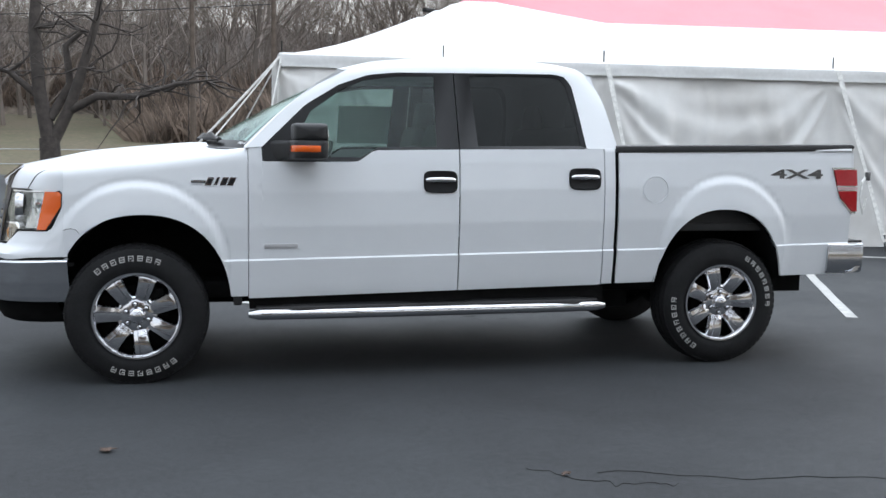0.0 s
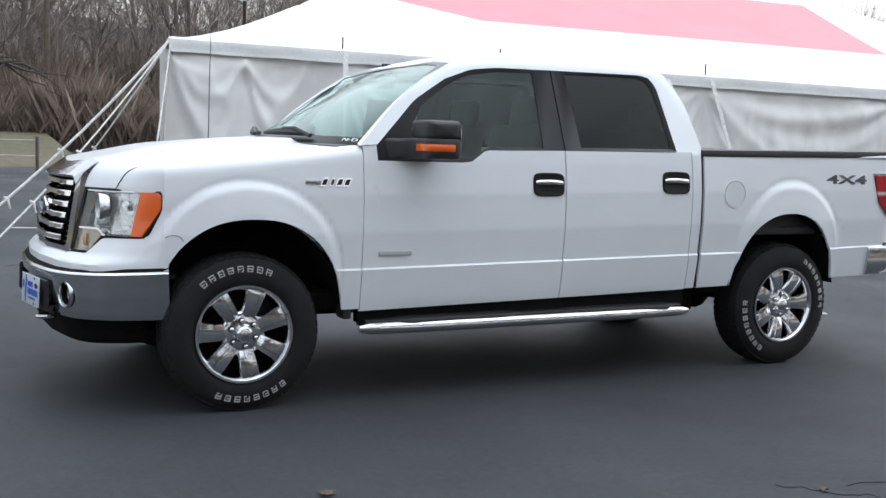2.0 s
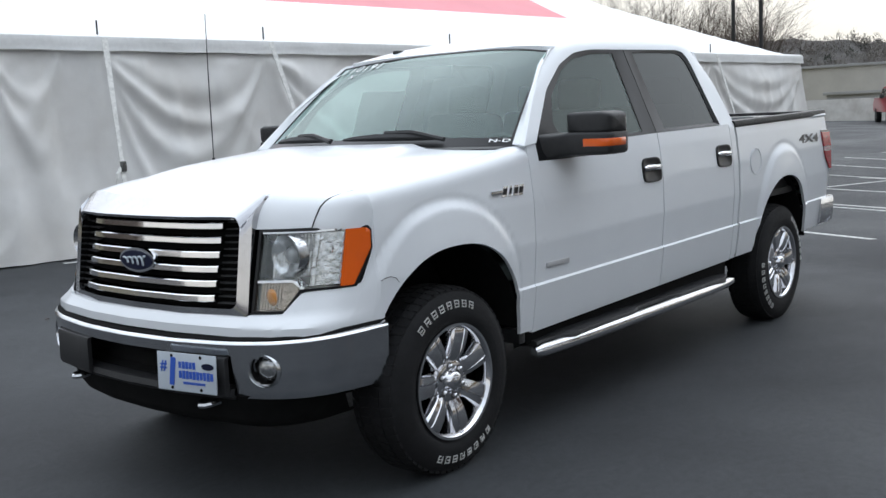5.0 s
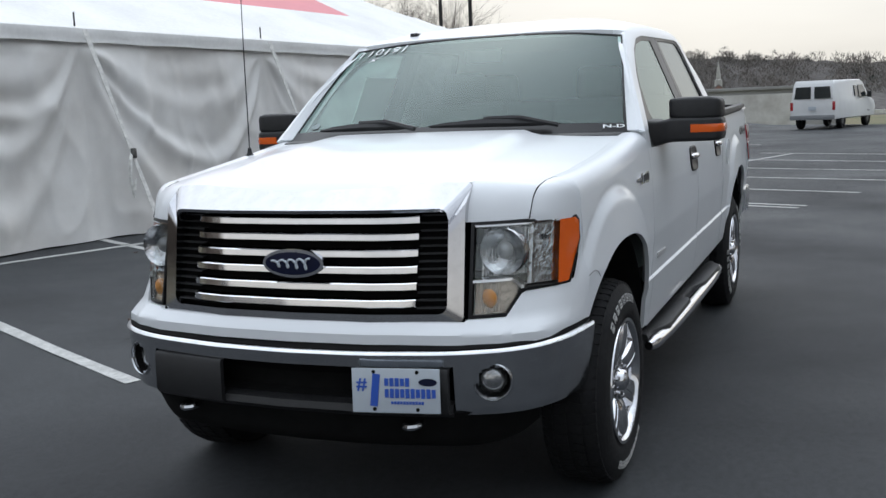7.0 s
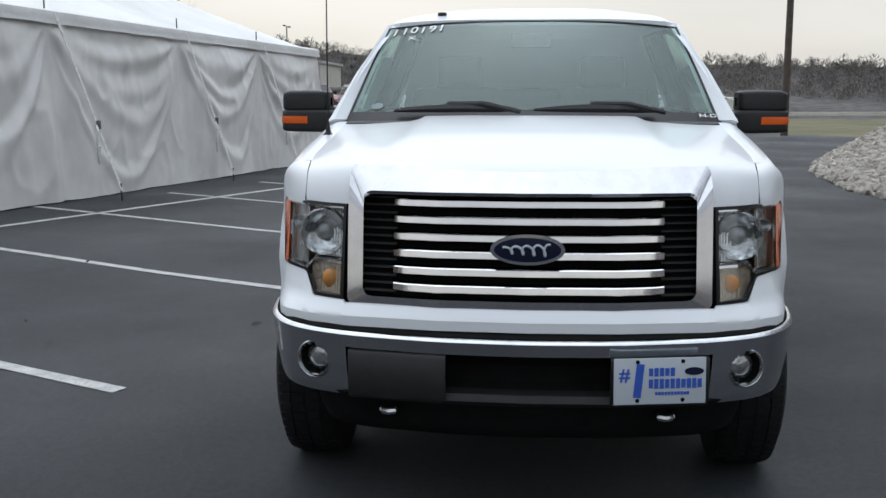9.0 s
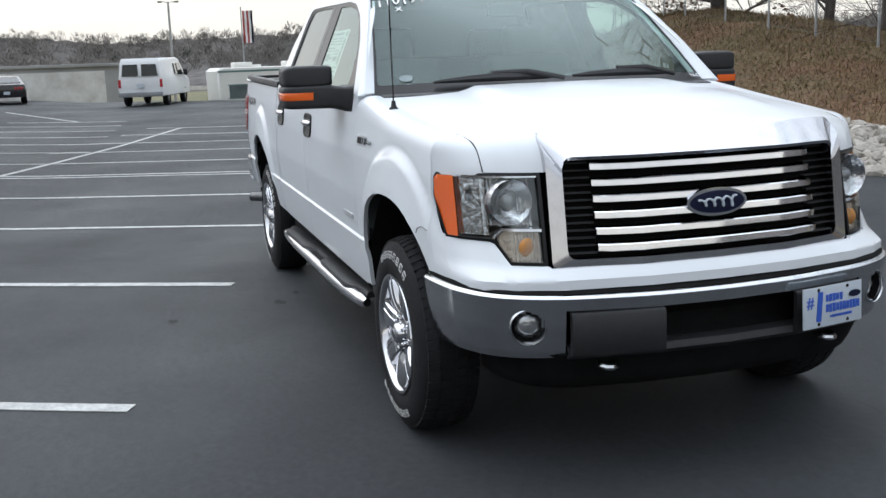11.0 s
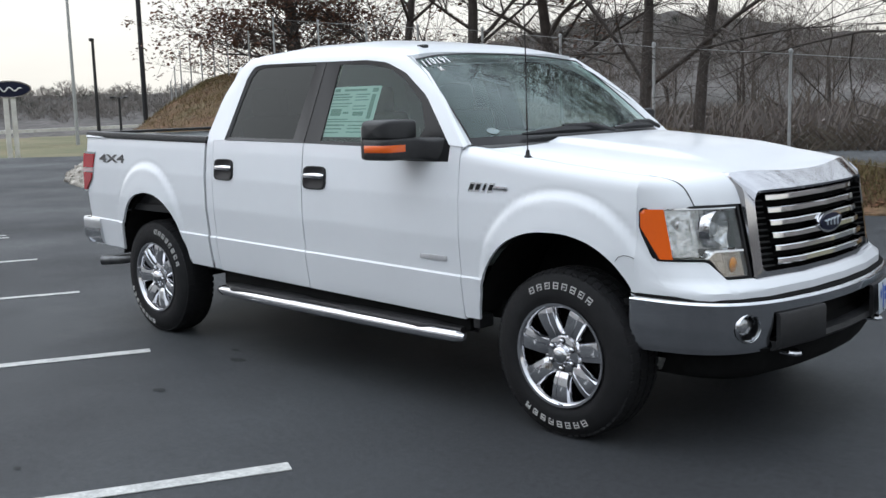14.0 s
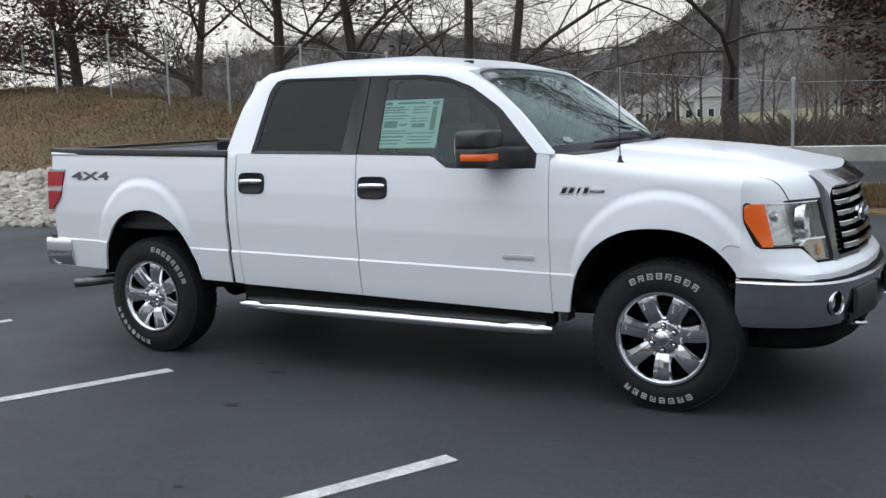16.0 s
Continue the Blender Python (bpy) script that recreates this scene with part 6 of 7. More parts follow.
for a, b in zip(fp[:-1], fp[1:]):
    a, b = np.array(a), np.array(b)
    L = np.linalg.norm(b - a)
    n = int(L / 0.11)
    for k in range(-13, n):
        for sg in (1, -1):
            u0, u1 = k / n, (k + 13) / n
            z0, z1 = 0.08, 1.5
            if u0 < 0: z0 += (0 - u0) / (u1 - u0) * (z1 - z0); u0 = 0.0
            if u1 > 1: z1 -= (u1 - 1) / (u1 - (k / n)) * 1.42; u1 = 1.0
            if sg < 0: z0, z1 = 1.58 - z0, 1.58 - z1
            p, q = a + (b - a) * u0 + np.array([0, 0, z0]), a + (b - a) * u1 + np.array([0, 0, z1])
            i = len(V)
            V += [p, p + np.array([0, 0, 0.002]), q + np.array([0, 0, 0.002]), q]
            F.append((i, i + 1, i + 2, i + 3))
o = obj("fence_mesh", V, F, M_WIRE, fence, "woven diamond wire mesh", smooth=False)
o["kind"] = "stuff"

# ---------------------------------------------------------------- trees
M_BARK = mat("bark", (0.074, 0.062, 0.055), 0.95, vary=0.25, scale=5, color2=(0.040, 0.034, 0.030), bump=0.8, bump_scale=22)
# far bark much paler than near bark: distance haze put into its colour
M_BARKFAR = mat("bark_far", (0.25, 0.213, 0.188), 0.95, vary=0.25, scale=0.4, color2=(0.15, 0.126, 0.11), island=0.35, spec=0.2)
M_DEADLEAF = mat("hanging_leaf", (0.17, 0.088, 0.058), 0.9, vary=0.3, scale=3, island=0.45)


def branches(seed, height, rad, levels, split, spread, sides=6, droop=0.0, first=0.35, wob=0.12):
    """Tubes of a bare tree about the origin, as lots, and its twig tips."""
    r = random.Random(seed)
    trunk, crown, tips = [], [], []

    def grow(p, d, L, rad, lev):
        n = 5 if lev == 0 else 4 if lev < 3 else 3
        pts, rads = [p], [rad]
        cur, dd = np.array(p, float), np.array(d, float)
        for k in range(n):
            wb = wob * (0.35 if lev == 0 else 1.0)
            dd = dd + np.array([r.gauss(0, wb), r.gauss(0, wb), r.gauss(0, wb * 0.6) + (0.05 if lev == 0 else 0.02 - droop * (lev > 0))])
            dd /= np.linalg.norm(dd)
            cur = cur + dd * L / n
            pts.append(cur.copy()); rads.append(rad * (1 - 0.55 * (k + 1) / n))
        (trunk if lev == 0 else crown).append(tube(pts, rads, max(3, sides - lev), False))
        if lev >= levels:
            tips.append(cur); return
        for k in range(split[lev]):
            u = r.uniform(first if lev == 0 else 0.25, 1.0)
            if k == 0: u = 1.0
            i = min(n - 1, int(u * n)); w = u * n - i
            q = pts[i] + (pts[i + 1] - pts[i]) * w
            az = r.uniform(0, 2 * math.pi)
            axis = np.cross(dd, [math.cos(az), math.sin(az), 0.3]); axis /= np.linalg.norm(axis) + 1e-9
            an = r.uniform(0.5, 1.0) * spread * (0.45 if k == 0 else 1)
            nd = dd * math.cos(an) + np.cross(axis, dd) * math.sin(an)
            grow(q, nd, L * r.uniform(0.5, 0.78), max(0.0065, (rad * (1 - 0.55 * u)) * (r.uniform(0.3, 0.5) if lev == 0 and k else r.uniform(0.5, 0.7))), lev + 1)
    grow(np.zeros(3), np.array([0, 0, 1.0]), height * 0.5, rad, 0)
    return trunk, crown, tips


def tree(x, y, z, seed, height, rad, label, levels=4, split=(6, 5, 4, 3), spread=0.95, leaves=0, droop=0.0, first=0.35, rz=0.0):
    tr, cr, tips = branches(seed, height, rad, levels, split, spread, 8, droop, first)
    e = empty("tree", label, "tree", at=(x, y, z - 0.15), rz=rz)
    obj("trunk", *join(*tr), M_BARK, e)
    obj("crown", *join(*cr), M_BARK, e, "bare limbs and twigs", smooth=True, angle=80)
    if leaves:
        r = random.Random(seed + 5)
        sp = []
        for _ in range(leaves):
            t = tips[r.randrange(len(tips))]
            sp.append((t[0] + r.gauss(0, 0.14), t[1] + r.gauss(0, 0.14), t[2] + r.gauss(-0.05, 0.14)))
        o = obj("leaves", *leaf_bits(sp, 0.075, r, 3.5), M_DEADLEAF, e, "clinging dead brown leaves", smooth=False)
        o["kind"] = "stuff"
    return e


BARE, OAK = "tall bare deciduous tree beyond the fence", "oak holding dead brown leaves beyond the fence"
tree(19.4, -14.2, 2.3, 3, 7.0, 0.17, OAK, 4, (10, 7, 5, 4), 1.3, 11000, 0.05, 0.06)
tree(16.0, -15.2, 2.0, 19, 9.0, 0.13, BARE, 4, (10, 6, 5, 6), 1.2, 5500, 0.05, 0.08)
tree(11.6, -13.2, 1.8, 7, 9.5, 0.14, BARE, 4, (10, 6, 5, 6), 1.2, 5500, 0.06, 0.08)
tree(10.2, -14.4, 1.6, 8, 10.0, 0.15, BARE, 4, (10, 6, 5, 6), 1.2, 0, 0.06, 0.10)
tree(5.9, -11.6, 1.05, 12, 11.0, 0.115, BARE, 4, (10, 7, 5, 6), 1.25, 0, 0.09, 0.13)
tree(6.1, -13.9, 1.0, 5, 12.0, 0.125, BARE, 4, (9, 6, 5, 6), 1.2, 0, 0.06, 0.14)
tree(0.62, -11.0, 0.4, 14, 12.0, 0.16, BARE, 4, (10, 7, 5, 6), 1.3, 0, 0.09, 0.14)
tree(-2.6, -17.5, -0.3, 17, 7.5, 0.13, OAK, 4, (9, 7, 5, 4), 1.2, 24000, 0.05, 0.08)
tree(23.5, -17.0, 1.6, 27, 7.5, 0.14, OAK, 4, (9, 6, 5, 4), 1.2, 6000, 0.04, 0.08)
# the forked tree on the lawn beyond the lot
def forked():
    e = empty("tree", "dark forked bare tree with long low limbs on the lawn", "tree", at=(-5.6, 21.5, 0.15))
    lots = [tube([(0.1, 0, -0.2), (0.0, 0, 0.5), (-0.03, 0, 1.4)], [0.34, 0.27, 0.26], 10), tube([(-0.03, 0, 1.3), (-0.25, 0, 2.6), (-0.35, 0.1, 4.2), (-0.2, 0.2, 6.5), (-0.3, 0.3, 8.5)], [0.2, 0.17, 0.15, 0.1, 0.04], 8),
            tube([(0.05, 0, 1.3), (0.45, 0, 2.1), (0.75, -0.1, 2.9), (1.2, -0.1, 4.4), (1.6, 0, 6.5)], [0.17, 0.15, 0.13, 0.09, 0.03], 8),
            tube([(0.45, 0, 2.1), (1.2, -0.2, 2.5), (2.2, -0.3, 2.5), (3.2, -0.4, 2.85), (4.3, -0.4, 3.0)], [0.12, 0.11, 0.08, 0.06, 0.02], 7),
            tube([(0.0, 0, 1.9), (0.5, 0.2, 2.8), (0.4, 0.2, 3.8), (0.85, 0.2, 4.2)], [0.13, 0.11, 0.09, 0.05], 7),
            tube([(-0.2, 0, 2.4), (-1.0, 0.1, 3.1), (-1.9, 0, 3.3), (-2.6, 0.1, 3.9)], [0.10, 0.08, 0.06, 0.02], 6)]
    obj("trunk", *join(*lots), M_BARK, e, angle=80)
    r = random.Random(8)
    cr = []
    for bx, bz in ((-0.35, 4.2), (-0.2, 6.5), (1.2, 4.4), (1.6, 6.0), (2.2, 2.5), (3.2, 2.85), (4.0, 2.95), (-1.0, 3.1), (-1.9, 3.3), (0.8, 4.2), (0.9, 3.2), (-0.3, 8), (1.5, 2.5), (2.8, 2.7)):
        for k in range(5):
            p = np.array([bx, r.uniform(-0.2, 0.2), bz]); d = np.array([r.gauss(0.2, 1), r.gauss(0, 1), r.gauss(0.25, 0.5)]); d /= np.linalg.norm(d)
            pts = [p]
            for _ in range(5):
                d = d + np.array([r.gauss(0, 0.3), r.gauss(0, 0.3), r.gauss(0, 0.25)]); d /= np.linalg.norm(d)
                p = p + d * r.uniform(0.2, 0.45); pts.append(p)
            cr.append(tube(pts, np.linspace(0.035, 0.006, 6), 4, False))
            for _ in range(2):
                q = pts[r.randrange(1, 5)]; d2 = np.array([r.gauss(0, 1), r.gauss(0, 1), r.gauss(0.2, 0.6)]); d2 /= np.linalg.norm(d2)
                cr.append(tube([q, q + d2 * 0.4, q + d2 * 0.8 + np.array([0, 0, -0.1])], [0.014, 0.009, 0.004], 3, False))
    obj("crown", *join(*cr), M_BARK, e, "thin tangled twigs", angle=80)
forked()

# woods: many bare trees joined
# middle-distance bark, a little paler than near bark to suggest haze
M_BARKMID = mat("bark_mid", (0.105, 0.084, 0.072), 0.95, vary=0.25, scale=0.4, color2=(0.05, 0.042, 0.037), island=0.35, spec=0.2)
M_DARKBRUSH = mat("dark_brush", (0.225, 0.195, 0.178), 0.95, vary=0.25, scale=0.3, color2=(0.15, 0.13, 0.118), island=0.4, spec=0.1)
def woods(nm, label, places, variants, mat_, cat="woods"):
    lib = []
    for sd, h, rd in variants:
        tr, cr, _ = branches(sd, h, rd, 3, (7, 6, 5), 0.85, 4, 0.0, 0.3)
        V, F = join(*tr, *cr)
        lib.append((np.array(V), F))
    r = random.Random(len(places))
    lots = []
    for x, y, z, sc in places:
        V, F = lib[r.randrange(len(lib))]
        a = r.uniform(0, 6.28)
        R = np.array([[math.cos(a), -math.sin(a), 0], [math.sin(a), math.cos(a), 0], [0, 0, r.uniform(0.85, 1.2)]])
        lots.append(((V * sc) @ R.T + np.array([x, y, z]), F))
    n = sum(len(v) for v, _ in lots)
    VV = np.concatenate([v for v, _ in lots]); FF = []; b = 0
    for v, f in lots:
        FF += [tuple(i + b for i in q) for q in f]; b += len(v)
    me = bpy.data.meshes.new(nm)
    me.from_pydata(VV.tolist(), [], FF); me.materials.append(mat_)
    o = new(nm, me)
    return tagged(o, label, cat, kind="stuff")


def polar(az, d, ox=-3.0, oy=0.0):
    return ox + d * math.cos(radians(az)), oy + d * math.sin(radians(az))


r = random.Random(77)
pl = []
for _ in range(300):
    az = r.uniform(58, 118)
    d = r.uniform(46, 95)
    x, y = polar(az, d)
    if -7 < x + 5.0 - (y - 20) * 0.02 < 1 and y < 40: continue
    pl.append((x, y, 0.6 + 0.09 * max(0, d - 48), r.uniform(0.8, 1.25)))
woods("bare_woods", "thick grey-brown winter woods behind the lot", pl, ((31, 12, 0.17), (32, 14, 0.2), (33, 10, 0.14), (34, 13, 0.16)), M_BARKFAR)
pl = []
for k in range(210):
    az = r.uniform(-108, -36) if k < 120 else r.uniform(-100, -79); d = r.uniform(40, 110) if k < 120 else r.uniform(70, 130); x, y = polar(az, d)
    pl.append((x, y, -1.5, r.uniform(0.45, 0.8) * (1 + max(0, d - 70) / 90)))
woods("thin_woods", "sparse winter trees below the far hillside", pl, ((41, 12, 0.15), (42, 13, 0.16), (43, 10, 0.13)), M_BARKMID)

pl = []
for _ in range(100):
    az = r.uniform(21, 43); d = r.uniform(120, 165); x, y = polar(az, d)
    pl.append((x, y, -1.0, r.uniform(0.75, 0.95) * float(np.interp(az, [21, 28, 33, 36, 43], [1.4, 1.5, 1.62, 1.85, 1.70])) * d / 140))
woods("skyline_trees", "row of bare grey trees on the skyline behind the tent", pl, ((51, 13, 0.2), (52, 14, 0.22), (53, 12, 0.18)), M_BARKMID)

# undergrowth
M_BRUSH = mat("brush", (0.25, 0.19, 0.15), 0.95, vary=0.25, scale=0.8, island=0.5)
def brush(nm, label, n, place, h, material=None, thin=1.0, tilt=0.0):
    r = random.Random(n)
    V, F = [], []
    for _ in range(n):
        x, y, z = place(r)
        L = h * r.uniform(0.4, 1.1)
        sway = tilt or 0.35 * min(1, thin + 0.2)
        dx, dy = r.gauss(0, sway) * L, r.gauss(0, sway) * L
        if tilt:
            L *= 0.55 + 0.75 * abs(noise.noise(Vector((x * 0.22, y * 0.22, 3.0)))) * 1.8
        w = r.uniform(0.012, 0.035) * (1 + L / 3) * thin
        a = r.uniform(0, 3.14)
        b = len(V)
        V += [(x - w * math.cos(a), y - w * math.sin(a), z), (x + w * math.cos(a), y + w * math.sin(a), z), (x + dx * 0.5 + w * 0.7, y + dy * 0.5, z + L * 0.6), (x + dx, y + dy, z + L * 0.95)]
        F += [(b, b + 1, b + 2), (b, b + 2, b + 3)]
        for k in range(3):
            q = r.uniform(0.3, 0.9)
            px, py, pz = x + dx * q, y + dy * q, z + L * q * 0.95
            s = r.uniform(0.05, 0.16) * h / 2.2 * thin
            b = len(V)
            V += [(px, py, pz), (px + r.gauss(0, s * 2), py + r.gauss(0, s * 2), pz + r.uniform(0, s * 2)), (px + r.gauss(0, s), py + r.gauss(0, s), pz + s * 0.7)]
            F.append((b, b + 1, b + 2))
    me = bpy.data.meshes.new(nm)
    me.from_pydata(V, [], F); me.materials.append(material or M_BRUSH)
    return tagged(new(nm, me), label, "bushes", kind="stuff")


def in_brush(r):
    x, y = polar(r.uniform(64, 92), r.uniform(40, 66))
    return x, y, 0.5 + 0.12 * max(0, y - 44)


brush("brush_thicket", "tangled brown undergrowth at the edge of the woods", 110000, in_brush, 3.4, None, 0.11, 0.24)
def in_brush2(r):
    x, y = polar(r.uniform(-100, -52), r.uniform(24, 44))
    return x, y, -0.6
M_SHRUB = mat("grey_green_shrub", (0.105, 0.090, 0.066), 0.95, vary=0.3, scale=0.5, color2=(0.090, 0.066, 0.056), island=0.4)
brush("roadside_brush", "brown and grey-green roadside undergrowth beyond the fence", 42000, in_brush2, 1.55, M_SHRUB, 0.16, 0.45)
def in_brush4(r):
    x, y = polar(r.uniform(-68, -33), r.uniform(26, 60))
    return x, y, -2.2
brush("dark_thicket", "dense brown winter thicket beyond the fence", 14000, in_brush4, 3.4, M_DARKBRUSH, 0.3)
def in_brush3(r):
    x, y = polar(r.uniform(91, 122), r.uniform(66, 96))
    return x, y, 3.0 + 0.12 * (y - 66)
brush("far_thicket", "brown undergrowth behind the lawn", 50000, in_brush3, 4.0, None, 0.15, 0.24)
M_BANK2 = mat("wooded_bank", (0.15, 0.118, 0.09), 0.95, vary=0.3, scale=0.25, color2=(0.06, 0.05, 0.042), fine=0.4, fine_scale=2.5, bump=1.0, bump_scale=3)
P = [[(*polar(az, d), z + 0.8 * noise.noise(Vector((az * 0.35, d * 0.1, 0)))) for az in np.linspace(50, 125, 90)] for d, z in ((50, 0.2), (60, 2.2), (75, 6.0), (95, 9.5), (110, 10.5))]
tagged(obj("wooded_slope", *slab(P, (0, 0, -1)), M_BANK2, angle=80), "brown leaf-covered slope under the woods", "slope", kind="structure")

# ---------------------------------------------------------------- far hills all round
AZ = [-180, -130, -100, -85, -80, -76, -73, -71, -69, -66, -62, -58, -54, -50, -45, -40, -30, -24, -18, -10, 0, 6, 14, 25, 40, 60, 75, 90, 105, 130, 180]
EL = [3.0, 5.0, 8.0, 8.6, 7.8, 5.8, 3.8, 3.0, 2.6, 3.0, 3.9, 4.3, 4.1, 3.3, 2.4, 1.2, 0.75, 0.75, 1.3, 1.5, 1.25, 1.7, 2.6, 3.2, 3.5, 5, 6, 6.5, 6.5, 4, 3.0]
# the hill's colour is greyed and lightened to carry the haze
M_HILL = mat("far_hill", (0.140, 0.128, 0.122), 1.0, vary=0.3, scale=0.03, color2=(0.084, 0.081, 0.076), fine=0.3, fine_scale=0.4, spec=0.1)
HD = 330.0
P = []
for u, dd in ((0, -110), (0.25, -70), (0.6, -25), (0.9, -5), (1.0, 0), (0.9, 25)):
    row = []
    for az in np.linspace(-180, 180, 721):
        h = HD * math.tan(radians(float(np.interp(az, AZ, EL)))) * (1 + 0.10 * noise.noise(Vector((az * 0.12, 1, 0)))) + 1.5 + (1.6 * noise.noise(Vector((az * 1.7, 0, 3))) + 0.4 * noise.noise(Vector((az * 5.1, 0, 3)))) * u
        row.append((*polar(az, HD + dd), -4.5 + (h + 4.5) * u + 1.0 * noise.noise(Vector((az * 0.9, dd * 0.1, 7)))))
    P.append(row)
tagged(obj("far_hills", *slab(P, (0, 0, -2)), M_HILL, angle=80), "grey-brown wooded hills on the horizon", "hills", kind="structure")
# far woods: crowns of fine twigs over the whole slope, too many to count
# crowns far paler than near bark, with the haze mixed into their colour
M_CROWNFAR = mat("crown_far", (0.205, 0.185, 0.170), 1.0, vary=0.2, scale=0.05, color2=(0.155, 0.145, 0.132), island=0.08, spec=0.1)
M_CROWNEVER = mat("crown_evergreen", (0.055, 0.066, 0.050), 1.0, vary=0.25, scale=0.05, color2=(0.030, 0.038, 0.030), island=0.25, spec=0.1)


def twig_crown(seed, n, tall):
    """A far crown: thin upswept blades that fill an uneven dome over a short stem."""
    r = random.Random(seed)
    V, F = [(-0.12, 0, 0), (0.12, 0, 0), (0.0, 0.05, tall * 0.7)], [(0, 1, 2)]
    for _ in range(n):
        a, rr_, h = r.uniform(0, 6.28), r.random() ** 0.6, r.random()
        rad = tall * 0.36 * rr_ * math.sin(math.pi * min(1.0, 0.18 + 0.80 * h)) ** 0.6
        p = np.array([rad * math.cos(a), rad * math.sin(a), tall * (0.22 + 0.66 * h)])
        d = np.array([0.6 * rr_ * math.cos(a), 0.6 * rr_ * math.sin(a), 0.8]) + np.array([r.gauss(0, 0.3), r.gauss(0, 0.3), 0])
        q = p + d * tall * r.uniform(0.10, 0.22)
        w, b = r.uniform(0.05, 0.13), r.uniform(0, 3.14)
        i = len(V)
        V += [tuple(p - np.array([w * math.cos(b), w * math.sin(b), 0])), tuple(p + np.array([w * math.cos(b), w * math.sin(b), 0])), tuple(q)]
        F.append((i, i + 1, i + 2))
    return np.array(V), F


def far_woods(nm, label, n, lib, material, seed, az0, az1, depth, size):
    r = random.Random(seed)
    VV, FF, base = [], [], 0
    for _ in range(n):
        az, dd = r.uniform(az0, az1), -depth * r.random() ** 1.5
        u = float(np.interp(dd, [-110, -70, -25, -5, 0], [0, 0.25, 0.6, 0.9, 1.0]))
        x, y = polar(az, HD + dd)
        V, F = lib[r.randrange(len(lib))]
        k, a = r.uniform(*size), r.uniform(0, 6.28)
        R = np.array([[math.cos(a), -math.sin(a), 0], [math.sin(a), math.cos(a), 0], [0, 0, r.uniform(0.85, 1.2)]])
        VV.append((V * k) @ R.T + np.array([x, y, -4.5 + (HD * math.tan(radians(float(np.interp(az, AZ, EL)))) + 6) * u - 3.0 * k]))
        FF += [tuple(i + base for i in q) for q in F]
        base += len(V)
    me = bpy.data.meshes.new(nm); me.from_pydata(np.concatenate(VV).tolist(), [], FF); me.materials.append(material)
    tagged(new(nm, me), label, "woods", kind="stuff")


lib = [twig_crown(300 + k, 80, 6.0) for k in range(8)]
far_woods("far_trees", "countless bare grey tree crowns on the far hills", 6500, lib, M_CROWNFAR, 5, -108, 62, 62, (0.55, 1.25))
far_woods("far_evergreens", "dark evergreens among the bare trees on the far hills", 260, [twig_crown(400 + k, 150, 6.0) for k in range(4)], M_CROWNEVER, 6, -108, 62, 40, (0.5, 1.0))
far_woods("hillside_ivy", "dark green growth across the near hillside", 420, [twig_crown(500 + k, 150, 5.0) for k in range(4)], M_CROWNEVER, 7, -92, -70, 66, (0.7, 1.1))


# ---------------------------------------------------------------- parked vehicles
M_VWHITE = mat("vehicle_white", (0.72, 0.73, 0.73), 0.3, vary=0.03, scale=2, coat=0.4)
M_VRED = mat("vehicle_red", (0.32, 0.02, 0.03), 0.3, vary=0.05, scale=2, coat=0.5)
M_VBLACK = mat("vehicle_black", (0.012, 0.012, 0.014), 0.22, vary=0.1, scale=2, coat=0.5)
M_VGREY = mat("vehicle_grey", (0.22, 0.23, 0.24), 0.3, vary=0.05, scale=2, coat=0.4)
M_VGLASS = mat("vehicle_glass", (0.02, 0.026, 0.028), 0.06, vary=0.1, scale=4)
M_CREAM = mat("motorhome_shell", (0.72, 0.71, 0.66), 0.4, vary=0.04, scale=1.5)
M_RVGLASS = mat("motorhome_glass", (0.10, 0.13, 0.135), 0.08, vary=0.15, scale=2)
M_STRIPE = mat("motorhome_stripe", (0.12, 0.20, 0.19), 0.5, vary=0.08)


def extrude(loop, widths, shrink=0.04):
    """A body from its side outline: a closed loop of (x, z) and the half width at each z, with softened sides."""
    n = len(loop)
    cx, cz = np.mean([p[0] for p in loop]), np.mean([p[1] for p in loop])
    V = []
    for y, k in ((-1.0, 1 - shrink), (-0.94, 1.0), (0.94, 1.0), (1.0, 1 - shrink)):
        for x, z in loop:
            w = float(np.interp(z, *widths))
            V.append((cx + (x - cx) * k, y * w, cz + (z - cz) * k))
    F = [(a + r * n, (a + 1) % n + r * n, (a + 1) % n + (r + 1) * n, a + (r + 1) * n) for r in range(3) for a in range(n)]
    return V, F + [tuple(range(n)), tuple(range(3 * n, 4 * n))[::-1]]


def side_panes(parent, quads, widths, material=None):
    for q in quads:
        for s in (-1, 1):
            P = [(x, s * (float(np.interp(z, *widths)) + 0.012), z) for x, z in q] + [(x, s * (float(np.interp(z, *widths)) - 0.03), z) for x, z in q]
            n = len(q)
            F = [tuple(range(n)), tuple(range(n, 2 * n))[::-1]] + [(a, (a + 1) % n, (a + 1) % n + n, a + n) for a in range(n)]
            obj("window", P, F, material or M_VGLASS, parent, smooth=False)


